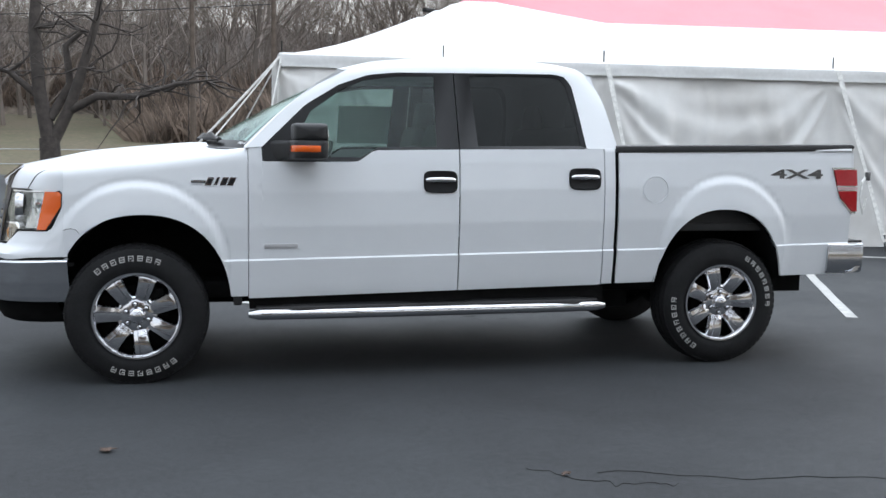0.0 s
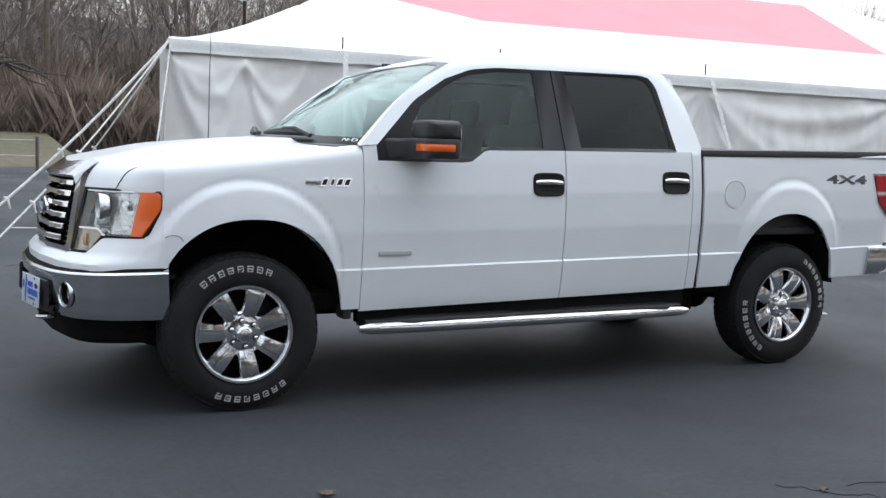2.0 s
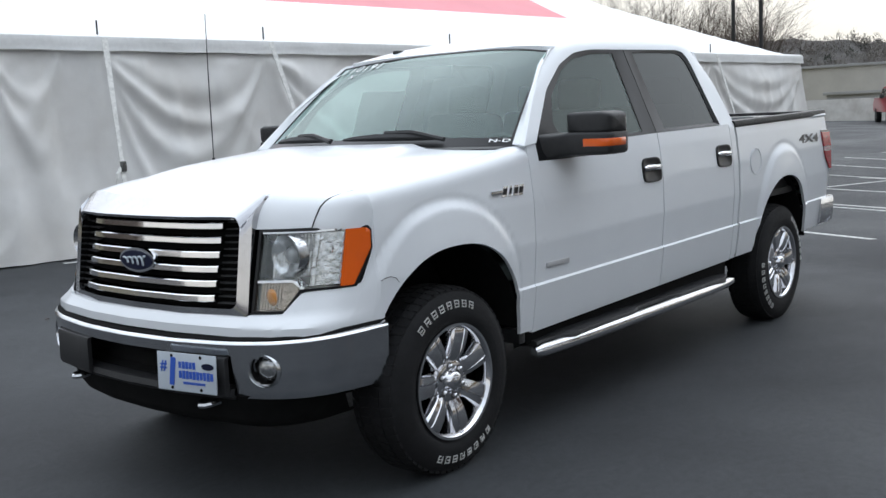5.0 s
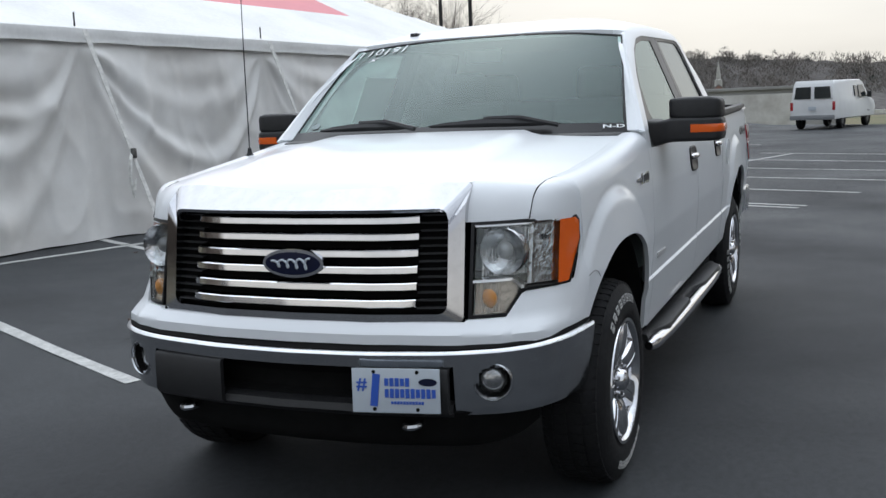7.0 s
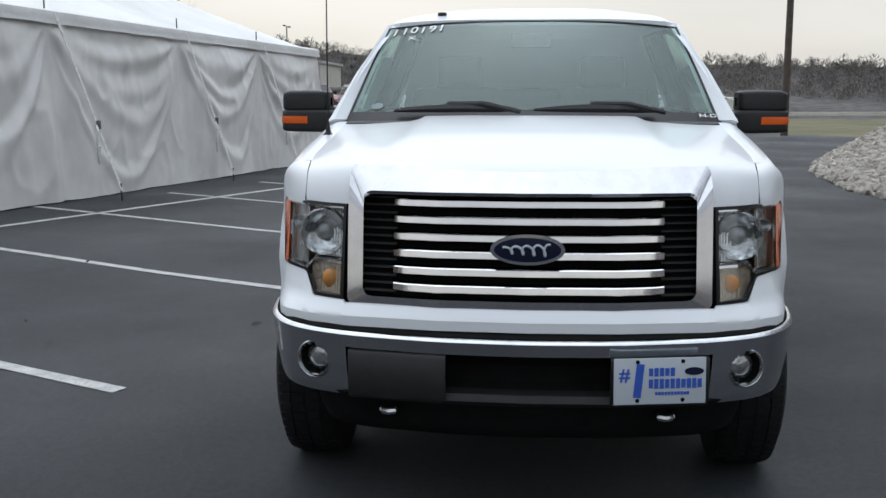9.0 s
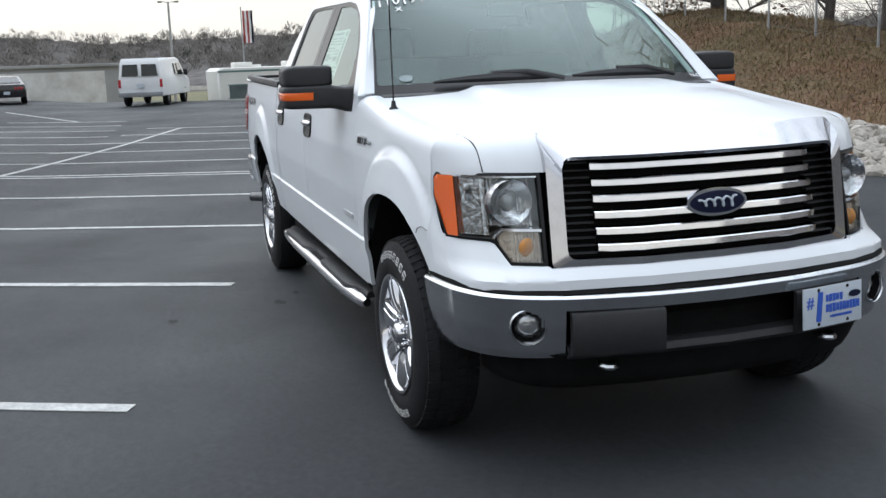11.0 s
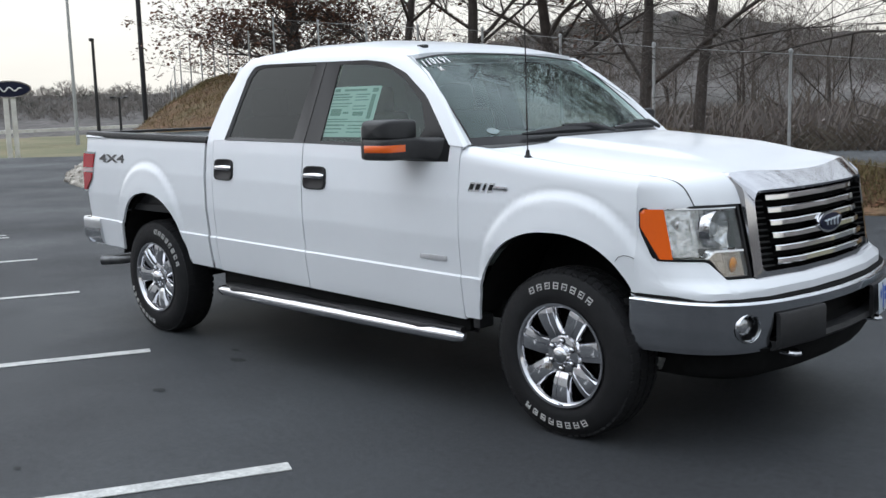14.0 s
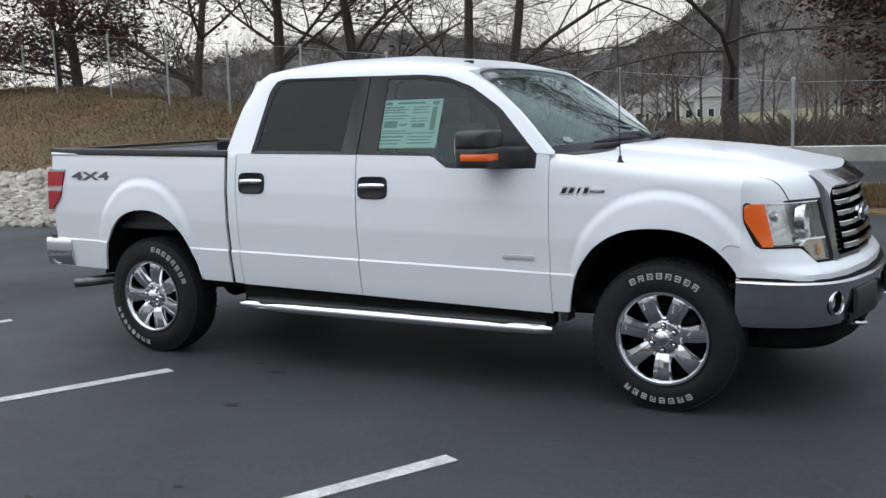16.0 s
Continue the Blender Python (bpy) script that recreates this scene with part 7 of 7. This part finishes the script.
def road_wheels(parent, xs, track, rad, wid=0.22, rim=M_STEEL):
    for x in xs:
        for s in (-1, 1):
            t = obj("wheel", *lathe([(rad * 0.55, -wid / 2), (rad * 0.93, -wid / 2), (rad, -wid / 3), (rad, wid / 3), (rad * 0.93, wid / 2), (rad * 0.55, wid / 2)], 22, "y", (x, s * track, rad)), M_RUBBER, parent)
            obj("rim", *lathe([(0.0, s * wid * 0.42), (rad * 0.35, s * wid * 0.44), (rad * 0.6, s * wid * 0.40), (rad * 0.6, 0.0)], 18, "y", (x, s * track, rad)), rim, t)


def pane(parent, pts, name="window", material=None, off=(-0.02, 0, 0)):
    P = [pts[:2], [pts[3], pts[2]]]
    return obj(name, *slab(P, off), material or M_VGLASS, parent, smooth=False)


def van(at, rz):
    e = empty("cargo_van", "white cargo van parked at the edge of the lot", "van", at=at, rz=rz)
    w = ([0.3, 0.9, 1.4, 2.1], [0.98, 1.0, 0.97, 0.84])
    obj("body", *extrude([(-2.75, 0.42), (-2.8, 0.9), (-2.74, 1.9), (-2.6, 2.08), (0.9, 2.1), (1.25, 2.0), (1.85, 1.32), (2.65, 1.12), (2.78, 0.85), (2.78, 0.42)], w), M_VWHITE, e)
    side_panes(e, [[(0.42, 1.32), (1.55, 1.32), (1.1, 1.85), (0.42, 1.85)], [(-0.15, 1.36), (0.22, 1.36), (0.22, 1.82), (-0.15, 1.82)]], w)
    for s in (-1, 1):
        boxo("door_mirror", (1.45, s * 1.10, 1.42), (0.10, 0.20, 0.28), M_BLACK, e, 0.03)
    for s in (-1, 1):
        pane(e, [(-2.82, s * 0.08, 1.32), (-2.82, s * 0.78, 1.32), (-2.79, s * 0.72, 1.82), (-2.79, s * 0.08, 1.82)], "rear_window", off=(0.03, 0, 0))
        boxo("tail_lamp", (-2.79, s * 0.90, 1.0), (0.04, 0.12, 0.36), M_RED, e, 0.01)
    boxo("bumper", (-2.84, 0, 0.52), (0.14, 1.9, 0.2), M_VGREY, e, 0.03)
    boxo("plate", (-2.83, 0, 0.9), (0.02, 0.32, 0.16), M_PLATE, e)
    pane(e, [(1.28, -0.75, 1.98), (1.28, 0.75, 1.98), (1.86, 0.86, 1.33), (1.86, -0.86, 1.33)], "windshield", off=(0.02, 0, 0.02))
    road_wheels(e, (-1.75, 1.75), 0.86, 0.37)


def pickup(at, rz, paint, nm, label):
    e = empty(nm, label, "pickup truck", at=at, rz=rz)
    w = ([0.4, 0.95, 1.3, 1.95], [0.97, 1.0, 0.96, 0.76])
    obj("body", *extrude([(-2.85, 0.6), (-2.9, 1.0), (-2.85, 1.35), (-1.0, 1.37), (-0.9, 1.85), (-0.6, 1.95), (0.85, 1.95), (1.6, 1.4), (2.65, 1.3), (2.85, 1.15), (2.9, 0.6)], w, 0.03), paint, e)
    side_panes(e, [[(-0.8, 1.42), (0.15, 1.42), (0.15, 1.84), (-0.7, 1.84)], [(0.25, 1.42), (1.38, 1.42), (0.85, 1.84), (0.25, 1.84)]], w)
    pane(e, [(0.92, -0.68, 1.90), (0.92, 0.68, 1.90), (1.62, 0.84, 1.42), (1.62, -0.84, 1.42)], "windshield", off=(0.02, 0, 0.02))
    boxo("grille", (2.88, 0, 1.02), (0.07, 1.2, 0.32), M_STEEL, e, 0.02)
    for k in range(3):
        boxo("grille_bar", (2.925, 0, 0.93 + k * 0.09), (0.02, 1.1, 0.035), M_CHROME, e, 0.005)
    for s in (-1, 1):
        boxo("headlamp", (2.84, s * 0.78, 1.05), (0.12, 0.3, 0.26), M_REFL, e, 0.03)
        boxo("door_mirror", (1.15, s * 1.12, 1.45), (0.12, 0.2, 0.22), M_BLACK, e, 0.03)
    boxo("bumper", (2.95, 0, 0.68), (0.18, 1.95, 0.22), M_CHROME, e, 0.04)
    road_wheels(e, (-1.85, 1.95), 0.86, 0.41, 0.26)


def coupe(at, rz):
    e = empty("coupe_car", "black two-door coupe parked tail towards the lot", "car", at=at, rz=rz)
    w = ([0.2, 0.7, 0.95, 1.4], [0.90, 0.93, 0.88, 0.62])
    obj("body", *extrude([(-2.3, 0.35), (-2.36, 0.7), (-2.3, 0.98), (-1.75, 1.04), (-0.95, 1.36), (-0.2, 1.40), (0.6, 1.0), (1.9, 0.88), (2.25, 0.7), (2.3, 0.35)], w, 0.04), M_VBLACK, e)
    side_panes(e, [[(-1.4, 1.02), (0.35, 0.99), (-0.15, 1.30), (-0.9, 1.29)]], w)
    pane(e, [(-1.72, -0.66, 1.06), (-1.72, 0.66, 1.06), (-1.0, 0.55, 1.36), (-1.0, -0.55, 1.36)], "rear_window", off=(0, 0, 0.02))
    for s in (-1, 1):
        for k in range(3):
            boxo("tail_lamp", (-2.345, s * (0.42 + 0.14 * k), 0.80), (0.03, 0.10, 0.13), M_RED, e, 0.01)
    boxo("spoiler", (-2.2, 0, 1.05), (0.18, 1.5, 0.03), M_VBLACK, e, 0.01)
    boxo("plate", (-2.37, 0, 0.58), (0.02, 0.30, 0.15), M_PLATE, e)
    road_wheels(e, (-1.35, 1.40), 0.80, 0.34, 0.24)


def motorhome(at, rz, L, nm, label, awning=True):
    e = empty(nm, label, "motorhome", at=at, rz=rz)
    h = L / 2
    w = ([0.4, 3.2], [1.22, 1.18])
    obj("body", *extrude([(-h, 0.5), (-h - 0.05, 3.05), (-h + 0.15, 3.2), (h - 0.9, 3.2), (h - 0.35, 3.0), (h + 0.1, 1.9), (h + 0.2, 1.2), (h + 0.15, 0.5)], w, 0.02), M_CREAM, e)
    cells = [(-h + 0.5, -h + 1.5, 1.75, 2.35), (-h + 1.9, -h + 3.1, 1.70, 2.40), (-h + 3.5, -h + 4.1, 1.50, 2.45), (-h + 4.6, -h + 5.6, 1.65, 2.45)]
    for x0, x1, z0, z1 in cells:
        side_panes(e, [[(x0, z0), (x1, z0), (x1, z1), (x0, z1)]], w, M_RVGLASS)
        side_panes(e, [[(x0 - 0.05, z0 - 0.05), (x1 + 0.05, z0 - 0.05), (x1 + 0.05, z0), (x0 - 0.05, z0)], [(x0 - 0.05, z1), (x1 + 0.05, z1), (x1 + 0.05, z1 + 0.05), (x0 - 0.05, z1 + 0.05)]], w, M_STRIPE)
    side_panes(e, [[(h - 1.35, 1.50), (h - 0.62, 1.50), (h - 0.66, 2.5), (h - 1.35, 2.5)], [(h - 0.56, 1.50), (h + 0.0, 1.50), (h - 0.28, 2.5), (h - 0.60, 2.5)]], w, M_RVGLASS)
    side_panes(e, [[(-h + 0.1, 1.05), (h, 1.05), (h, 1.22), (-h + 0.1, 1.22)], [(-h, 2.98), (h - 0.75, 2.98), (h - 0.75, 3.07), (-h, 3.07)]], w, M_STRIPE)
    pane(e, [(h - 0.30, -1.0, 2.75), (h - 0.30, 1.0, 2.75), (h + 0.06, 1.08, 1.75), (h + 0.06, -1.08, 1.75)], "windshield", M_RVGLASS, (0.05, 0, 0.01))
    boxo("bumper", (h + 0.22, 0, 0.62), (0.18, 2.3, 0.28), M_VGREY, e, 0.05)
    for sd in (-1, 1):
        boxo("door_mirror", (h + 0.05, sd * 1.42, 1.95), (0.12, 0.16, 0.42), M_BLACK, e, 0.03)
    for x in (-h + 1.5, 0.5):
        boxo("roof_unit", (x, 0, 3.32), (0.9, 0.8, 0.26), M_CREAM, e, 0.06)
    road_wheels(e, (-h + 2.0, h - 1.6), 1.02, 0.42, 0.26)


def gz(x, y):
    return float(ground_z(x, y))


van((44.0, -0.2, gz(44, -0.2)), -16)
pickup((51.5, 9.6, gz(51, 9.6)), 205, M_VWHITE, "parked_pickup", "white pickup truck parked in the far row")
pickup((52.5, 12.6, gz(52, 12.6)), 205, M_VRED, "parked_pickup", "red pickup truck parked in the far row")
coupe((52.0, 6.9, gz(52, 6.9)), 5)
motorhome((47.0, -6.6, -1.85), -82, 7.2, "motorhome", "cream motorhome parked on the lower lot")
motorhome((60.0, -9.5, -2.0), -80, 8.5, "motorhome", "long cream motorhome behind the first one")
pickup((9.6, 41.0, gz(9.6, 41)), 160, M_VWHITE, "parked_pickup", "white pickup truck parked behind the tent")
pickup((9.0, 44.6, gz(9, 44)), 160, M_VGREY, "parked_pickup", "grey pickup truck parked behind the tent")
van((36.0, -22.5, -1.0), -100)

# ---------------------------------------------------------------- buildings, sign, poles
M_ROOFG = mat("flat_roof", (0.34, 0.34, 0.335), 0.9, vary=0.12, scale=0.3)
M_BEIGE = mat("beige_wall", (0.42, 0.40, 0.36), 0.85, vary=0.06, scale=0.6)
M_CONC = mat("painted_block", (0.66, 0.65, 0.61), 0.85, vary=0.15, scale=1.2, color2=(0.47, 0.45, 0.41), bump=0.3, bump_scale=8)
M_SHINGLE = mat("shingle_roof", (0.20, 0.19, 0.185), 0.9, vary=0.12, scale=2)
M_SIDING = mat("pale_siding", (0.43, 0.425, 0.40), 0.8, vary=0.08, scale=2)
M_BRICKF = mat("brick_far", (0.26, 0.15, 0.12), 0.9, vary=0.15, scale=3)
M_WOODP = mat("wood_pole", (0.13, 0.10, 0.08), 0.9, vary=0.2, scale=6, bump=0.4, bump_scale=20)
M_DARKM = mat("dark_metal", (0.035, 0.035, 0.037), 0.5, 0.5, vary=0.1)


def building(nm, label, at, rz, L, W, H, wall, windows=0, roof="flat"):
    e = empty(nm, label, "building", at=at, rz=rz)
    boxo("wall", (0, 0, H / 2), (L, W, H), wall, e, 0.02)
    if roof == "flat":
        boxo("roof", (0, 0, H + 0.12), (L + 0.5, W + 0.5, 0.25), M_ROOFG, e, 0.03)
    else:
        V = [(-L / 2 - 0.3, -W / 2 - 0.3, H), (L / 2 + 0.3, -W / 2 - 0.3, H), (L / 2 + 0.3, W / 2 + 0.3, H), (-L / 2 - 0.3, W / 2 + 0.3, H), (-L / 2 - 0.3, 0, H + W * 0.36), (L / 2 + 0.3, 0, H + W * 0.36)]
        obj("roof", V, [(0, 1, 5, 4), (3, 4, 5, 2), (0, 4, 3), (1, 2, 5), (0, 3, 2, 1)], M_SHINGLE, e, smooth=False)
        V = [(x, y, z) for x in (-L / 2 - 0.34, L / 2 + 0.34) for y, z in ((-W / 2 * 0.9, H + 0.05), (0, H + W * 0.32), (W / 2 * 0.9, H + 0.05))]
        obj("gable", V, [(0, 1, 2), (3, 5, 4), (0, 3, 4, 1), (1, 4, 5, 2), (0, 2, 5, 3)], wall, e, smooth=False)
    for k in range(windows):
        y = -W / 2 + W * (k % 3 + 0.5) / 3
        z = 1.3 + 2.5 * (k // 3)
        if z > H - 0.6: break
        for s in (-1, 1):
            wn = boxo("window", (s * (L / 2 + 0.01), y, z), (0.06, W * 0.16, 1.2), M_VGLASS, e)
            boxo("window_frame", (s * (L / 2 + 0.005), y, z), (0.05, W * 0.20, 1.36), M_VWHITE, wn)
    return e


building("showroom", "long low grey flat-roofed building beyond the lot", (92, 14, -3.2), 4, 22, 26, 4.9, M_ROOFG)
building("warehouse", "beige box building behind parked cars", (104, 28.5, -3.2), 2, 14, 14, 7.6, M_BEIGE)
ch = building("church", "small brick church with a white steeple", (207, 27.0, -1.8), 8, 10, 6, 3.0, M_BRICKF, 3, "gable")
obj("steeple", *join(lathe([(0.75, 3.0), (0.75, 6.0), (0.45, 6.1), (0.4, 7.0), (0.0, 10.0)], 8, "z", (-4.4, 0, 0))), M_SIDING, ch, "white spire", angle=20)
for k in range(7):
    az = -70.2 - k * 0.85
    x, y = polar(az, 184 - 3 * k)
    building("townhouse", "pale three-storey gabled townhouse on the far hillside", (x, y, -5.2 + 0.15 * k), az + 180 + (8 if k % 2 else -6), 9, 6.4 if k % 2 else 5.2, 6.2 - 0.6 * (k % 2), M_SIDING, 9, "gable")["group"] = "townhouses"
# low wall at the end of the lot and white block wall by the road
tagged(boxo("lot_wall", (57.4, 20, 0.35), (0.3, 36, 2.1), M_CONC), "low pale concrete wall at the end of the lot", "wall", kind="structure")
tagged(boxo("road_wall", (-2.5, -21.3, -0.1), (13, 0.35, 0.95), M_CONC, None, 0.03, rot=Matrix.Rotation(0.05, 3, "Z")), "low white block wall along the road", "wall", kind="structure")
P = [[(x, y, -0.36) for x in np.linspace(-40, 30, 12)] for y in (-26, -24, -22.2, -18.6)]
tagged(obj("road", *slab(P, (0, 0, -0.1)), M_ASPH), "grey road beyond the fence", "road", kind="structure")
# guard rail of a road far off, as one plain pale beam
tagged(boxo("far_guard_rail", (150, -50, -1.6), (1.0, 110, 0.5), M_CONC, rot=Matrix.Rotation(0.2, 3, "Z")), "pale guard rail of a road across the valley", "road", kind="structure")

# oval dealer sign on two posts, lettering left as a plain flourish
sg = empty("oval_sign", "blue oval sign with silver rim on two pale posts", "sign", at=(60.8, -23.4, -1.4), rz=-20)
V = [(-0.22, 1.36 * math.cos(q), 4.35 + 0.55 * math.sin(q)) for q in np.linspace(0, 2 * math.pi, 40, endpoint=False)]
V2 = [(0.22, y, z) for _, y, z in V]
obj("sign_box", V + V2, [tuple(range(40)), tuple(range(40, 80))[::-1]] + [(a, (a + 1) % 40, (a + 1) % 40 + 40, a + 40) for a in range(40)], M_SATIN, sg, "silver rim", angle=30)
V = [(-0.24, 1.26 * math.cos(q), 4.35 + 0.47 * math.sin(q)) for q in np.linspace(0, 2 * math.pi, 40, endpoint=False)]
obj("sign_face", V + [(-0.20, y, z) for _, y, z in V], [tuple(range(40))] + [(a, (a + 1) % 40, (a + 1) % 40 + 40, a + 40) for a in range(40)], M_BLUE, sg, "dark blue oval face", angle=30)
obj("sign_script", *tube([(-0.27, 0.75 - 1.5 * q, 4.35 + 0.16 * math.sin(q * 15) * (1 - 0.5 * q)) for q in np.linspace(0, 1, 40)], 0.045, 6), M_VWHITE, sg, "white flourish")
for y in (-0.22, 0.22):
    boxo("sign_post", (0, y, 1.9), (0.3, 0.3, 4.0), M_CONC, sg, 0.02)


def pole(nm, label, x, y, z0, h, rad, material, lamp=None, top=None):
    e = empty(nm, label, "pole", at=(x, y, z0))
    obj("shaft", *tube([(0, 0, -0.3), (0, 0, h * 0.5), (0, 0, h)], [rad, rad * 0.85, rad * 0.7], 10), material, e)
    if lamp:
        for az in lamp:
            a = obj("arm", *tube([(0, 0, h - 0.15), (0.5 * math.cos(radians(az)), 0.5 * math.sin(radians(az)), h), (1.0 * math.cos(radians(az)), 1.0 * math.sin(radians(az)), h + 0.02)], 0.035, 6), material, e)
            boxo("lamp_head", (1.25 * math.cos(radians(az)), 1.25 * math.sin(radians(az)), h), (0.55, 0.28, 0.16), M_STEEL if material is not M_DARKM else M_DARKM, a, 0.04, rot=Matrix.Rotation(radians(az), 3, "Z"))
    return e


pole("utility_pole", "tall brown wooden utility pole at the lot edge", 35.5, -9.9, -0.3, 13.0, 0.15, M_WOODP)
pole("light_pole", "tall slim dark pole behind the bank", 31.0, -15.8, -0.2, 14.0, 0.10, M_DARKM)
pole("street_lamp", "dark street lamp beside the far road", 53.8, -25.7, -1.5, 7.1, 0.12, M_DARKM, (150,))
pole("street_lamp", "low dark lamp by the lower lot", 70.0, -36.0, -3.0, 5.4, 0.12, M_DARKM, (130, 310))
pole("stadium_light", "distant grey steel floodlight mast", 150, -72, -4.0, 24.0, 0.3, M_GALV, (60, 120, 240, 300))
pole("stadium_light", "distant grey steel floodlight mast", 140, -7, -4.0, 14.0, 0.2, M_GALV, (60, 120, 240, 300))
pole("light_pole", "tall dark pole behind the tent", 57.0, 22.1, -0.4, 15.0, 0.15, M_DARKM)
pole("light_pole", "tall dark pole behind the tent", 66.5, 28.1, -2.0, 17.0, 0.17, M_DARKM)
pole("light_pole", "grey pole across the valley", 120, 30, -3.5, 13.0, 0.12, M_GALV, (0, 180))
fl = pole("flag_pole", "white flagpole with a striped flag hanging limp", 108, -12.5, -3.5, 11.0, 0.09, M_GALV)
for k, mt in enumerate((M_VRED, M_VWHITE, M_VRED, M_VWHITE, M_BLUE)):
    P = [[(0.12 * math.sin(z * 3 + k), -0.12 - 0.22 * k - 0.22 * q, z) for q in (0, 1)] for z in np.linspace(7.2, 10.6, 8)]
    obj("flag_fold", *slab(P, (0.03, 0, 0)), mt, fl)
up = pole("utility_pole", "brown wooden utility pole with wires and a lamp", 1.3, 42.0, gz(1.3, 42), 11.0, 0.14, M_WOODP, (200,))
pole("street_lamp", "lamp on a wooden pole at the edge of the woods", -2.2, 33.0, gz(-2, 33), 6.3, 0.12, M_WOODP, (-20,))
pole("street_lamp", "lamp on a wooden pole at the edge of the woods", 8.6, 37.0, gz(8, 37), 6.6, 0.10, M_DARKM, (-150,))
for z0, z1 in ((6.2, 7.2), (8.2, 9.6), (9.2, 10.4)):
    tagged(obj("overhead_wire", *tube([(-40 + 41.3 * u, 36 + 6 * u, gz(0, 42) + z0 + (z1 - z0) * u - 1.1 * math.sin(math.pi * u)) for u in np.linspace(0, 1, 16)], 0.018, 4), M_DARKM, angle=80), "thin sagging overhead wire between poles", "wire", "overhead wires")
tagged(building("shed", "small white house glimpsed through the trees", (-14.5, 92, 6.2), 95, 5, 8, 2.2, M_SIDING, 3, "gable"), category="house")
# lawn and rail fence beyond the lot on the wooded side
M_LAWN = mat("lawn", (0.115, 0.092, 0.058), 0.95, vary=0.2, scale=0.3, color2=(0.085, 0.080, 0.042), fine=0.25, fine_scale=5, bump=0.4, bump_scale=10)
P = [[(x, y, 0.30 + 0.075 * max(0, y - 24) + 0.05 * noise.noise(Vector((x * 0.2, y * 0.2, 0)))) for x in np.linspace(-40, 1.0, 22)] for y in np.linspace(23.5, 66, 20)]
tagged(obj("lawn", *slab(P, (0, 0, -0.6)), M_LAWN, angle=80), "pale winter lawn rising towards the woods", "lawn", kind="structure")
rf = empty("wire_fence", "low post-and-wire fence along the lawn", "fence")
pp = [(-20 + 2.4 * k, 22.6, gz(0, 22.6)) for k in range(9)]
for x, y, z in pp:
    obj("fence_post", *tube([(x, y, z - 0.1), (x, y, z + 0.95)], 0.045, 7), M_WOODP, rf)
for h in (0.45, 0.85):
    obj("fence_rail", *join(*[tube([(a[0], a[1], a[2] + h), (b[0], b[1], b[2] + h)], 0.012, 4) for a, b in zip(pp[:-1], pp[1:])]), M_GALV, rf)

# cracks and stains on the asphalt
M_CRACK = mat("crack", (0.026, 0.026, 0.026), 0.95, vary=0.2, scale=8)
def crack(a, b, seed, w=0.012):
    r = random.Random(seed)
    n = 26
    pts = []
    a, b = np.array(a, float), np.array(b, float)
    nrm = np.array([-(b - a)[1], (b - a)[0]]); nrm /= np.linalg.norm(nrm)
    off = 0
    for k in range(n):
        off = off * 0.8 + r.gauss(0, 0.025)
        p = a + (b - a) * k / (n - 1) + nrm * off
        pts.append(p)
    P = []
    for q in (-1, 1):
        P.append([(p[0] + nrm[0] * q * w * r.uniform(0.2, 0.7), p[1] + nrm[1] * q * w * r.uniform(0.2, 0.7), gz(p[0], p[1]) + 0.003) for p in pts])
    tagged(obj("asphalt_crack", *slab(P, (0, 0, -0.002)), M_CRACK, smooth=False), "thin dark crack in the asphalt", "crack", "cracks in the asphalt", kind="structure")
crack((0.2, -3.05), (2.4, -3.45), 1, 0.005); crack((-0.1, -2.95), (0.5, -3.2), 2, 0.004)
crack((-2.6, 5.2), (-0.5, 5.6), 3, 0.004); crack((-3.8, -0.6), (-4.9, 1.8), 4, 0.004)
M_SPOT = mat("oil_spot", (0.024, 0.0255, 0.027), 0.75, spec=0.25, vary=0.3, scale=10)
for k, (x, y, s) in enumerate(((0.66, 1.10, 0.065), (0.44, 1.79, 0.055), (0.9, 0.95, 0.04), (-0.2, 2.9, 0.03))):
    r = random.Random(k)
    V = [(x, y, gz(x, y) + 0.0035)] + [(x + s * r.uniform(0.7, 1.2) * math.cos(q), y + 0.6 * s * r.uniform(0.7, 1.2) * math.sin(q), gz(x, y) + 0.003) for q in np.linspace(0, 6.28, 14, endpoint=False)]
    tagged(obj("oil_stain", V, [(0, 1 + a, 1 + (a + 1) % 14) for a in range(14)], M_SPOT), "small dark oil stain on the asphalt", "stain", "oil stains", kind="structure")
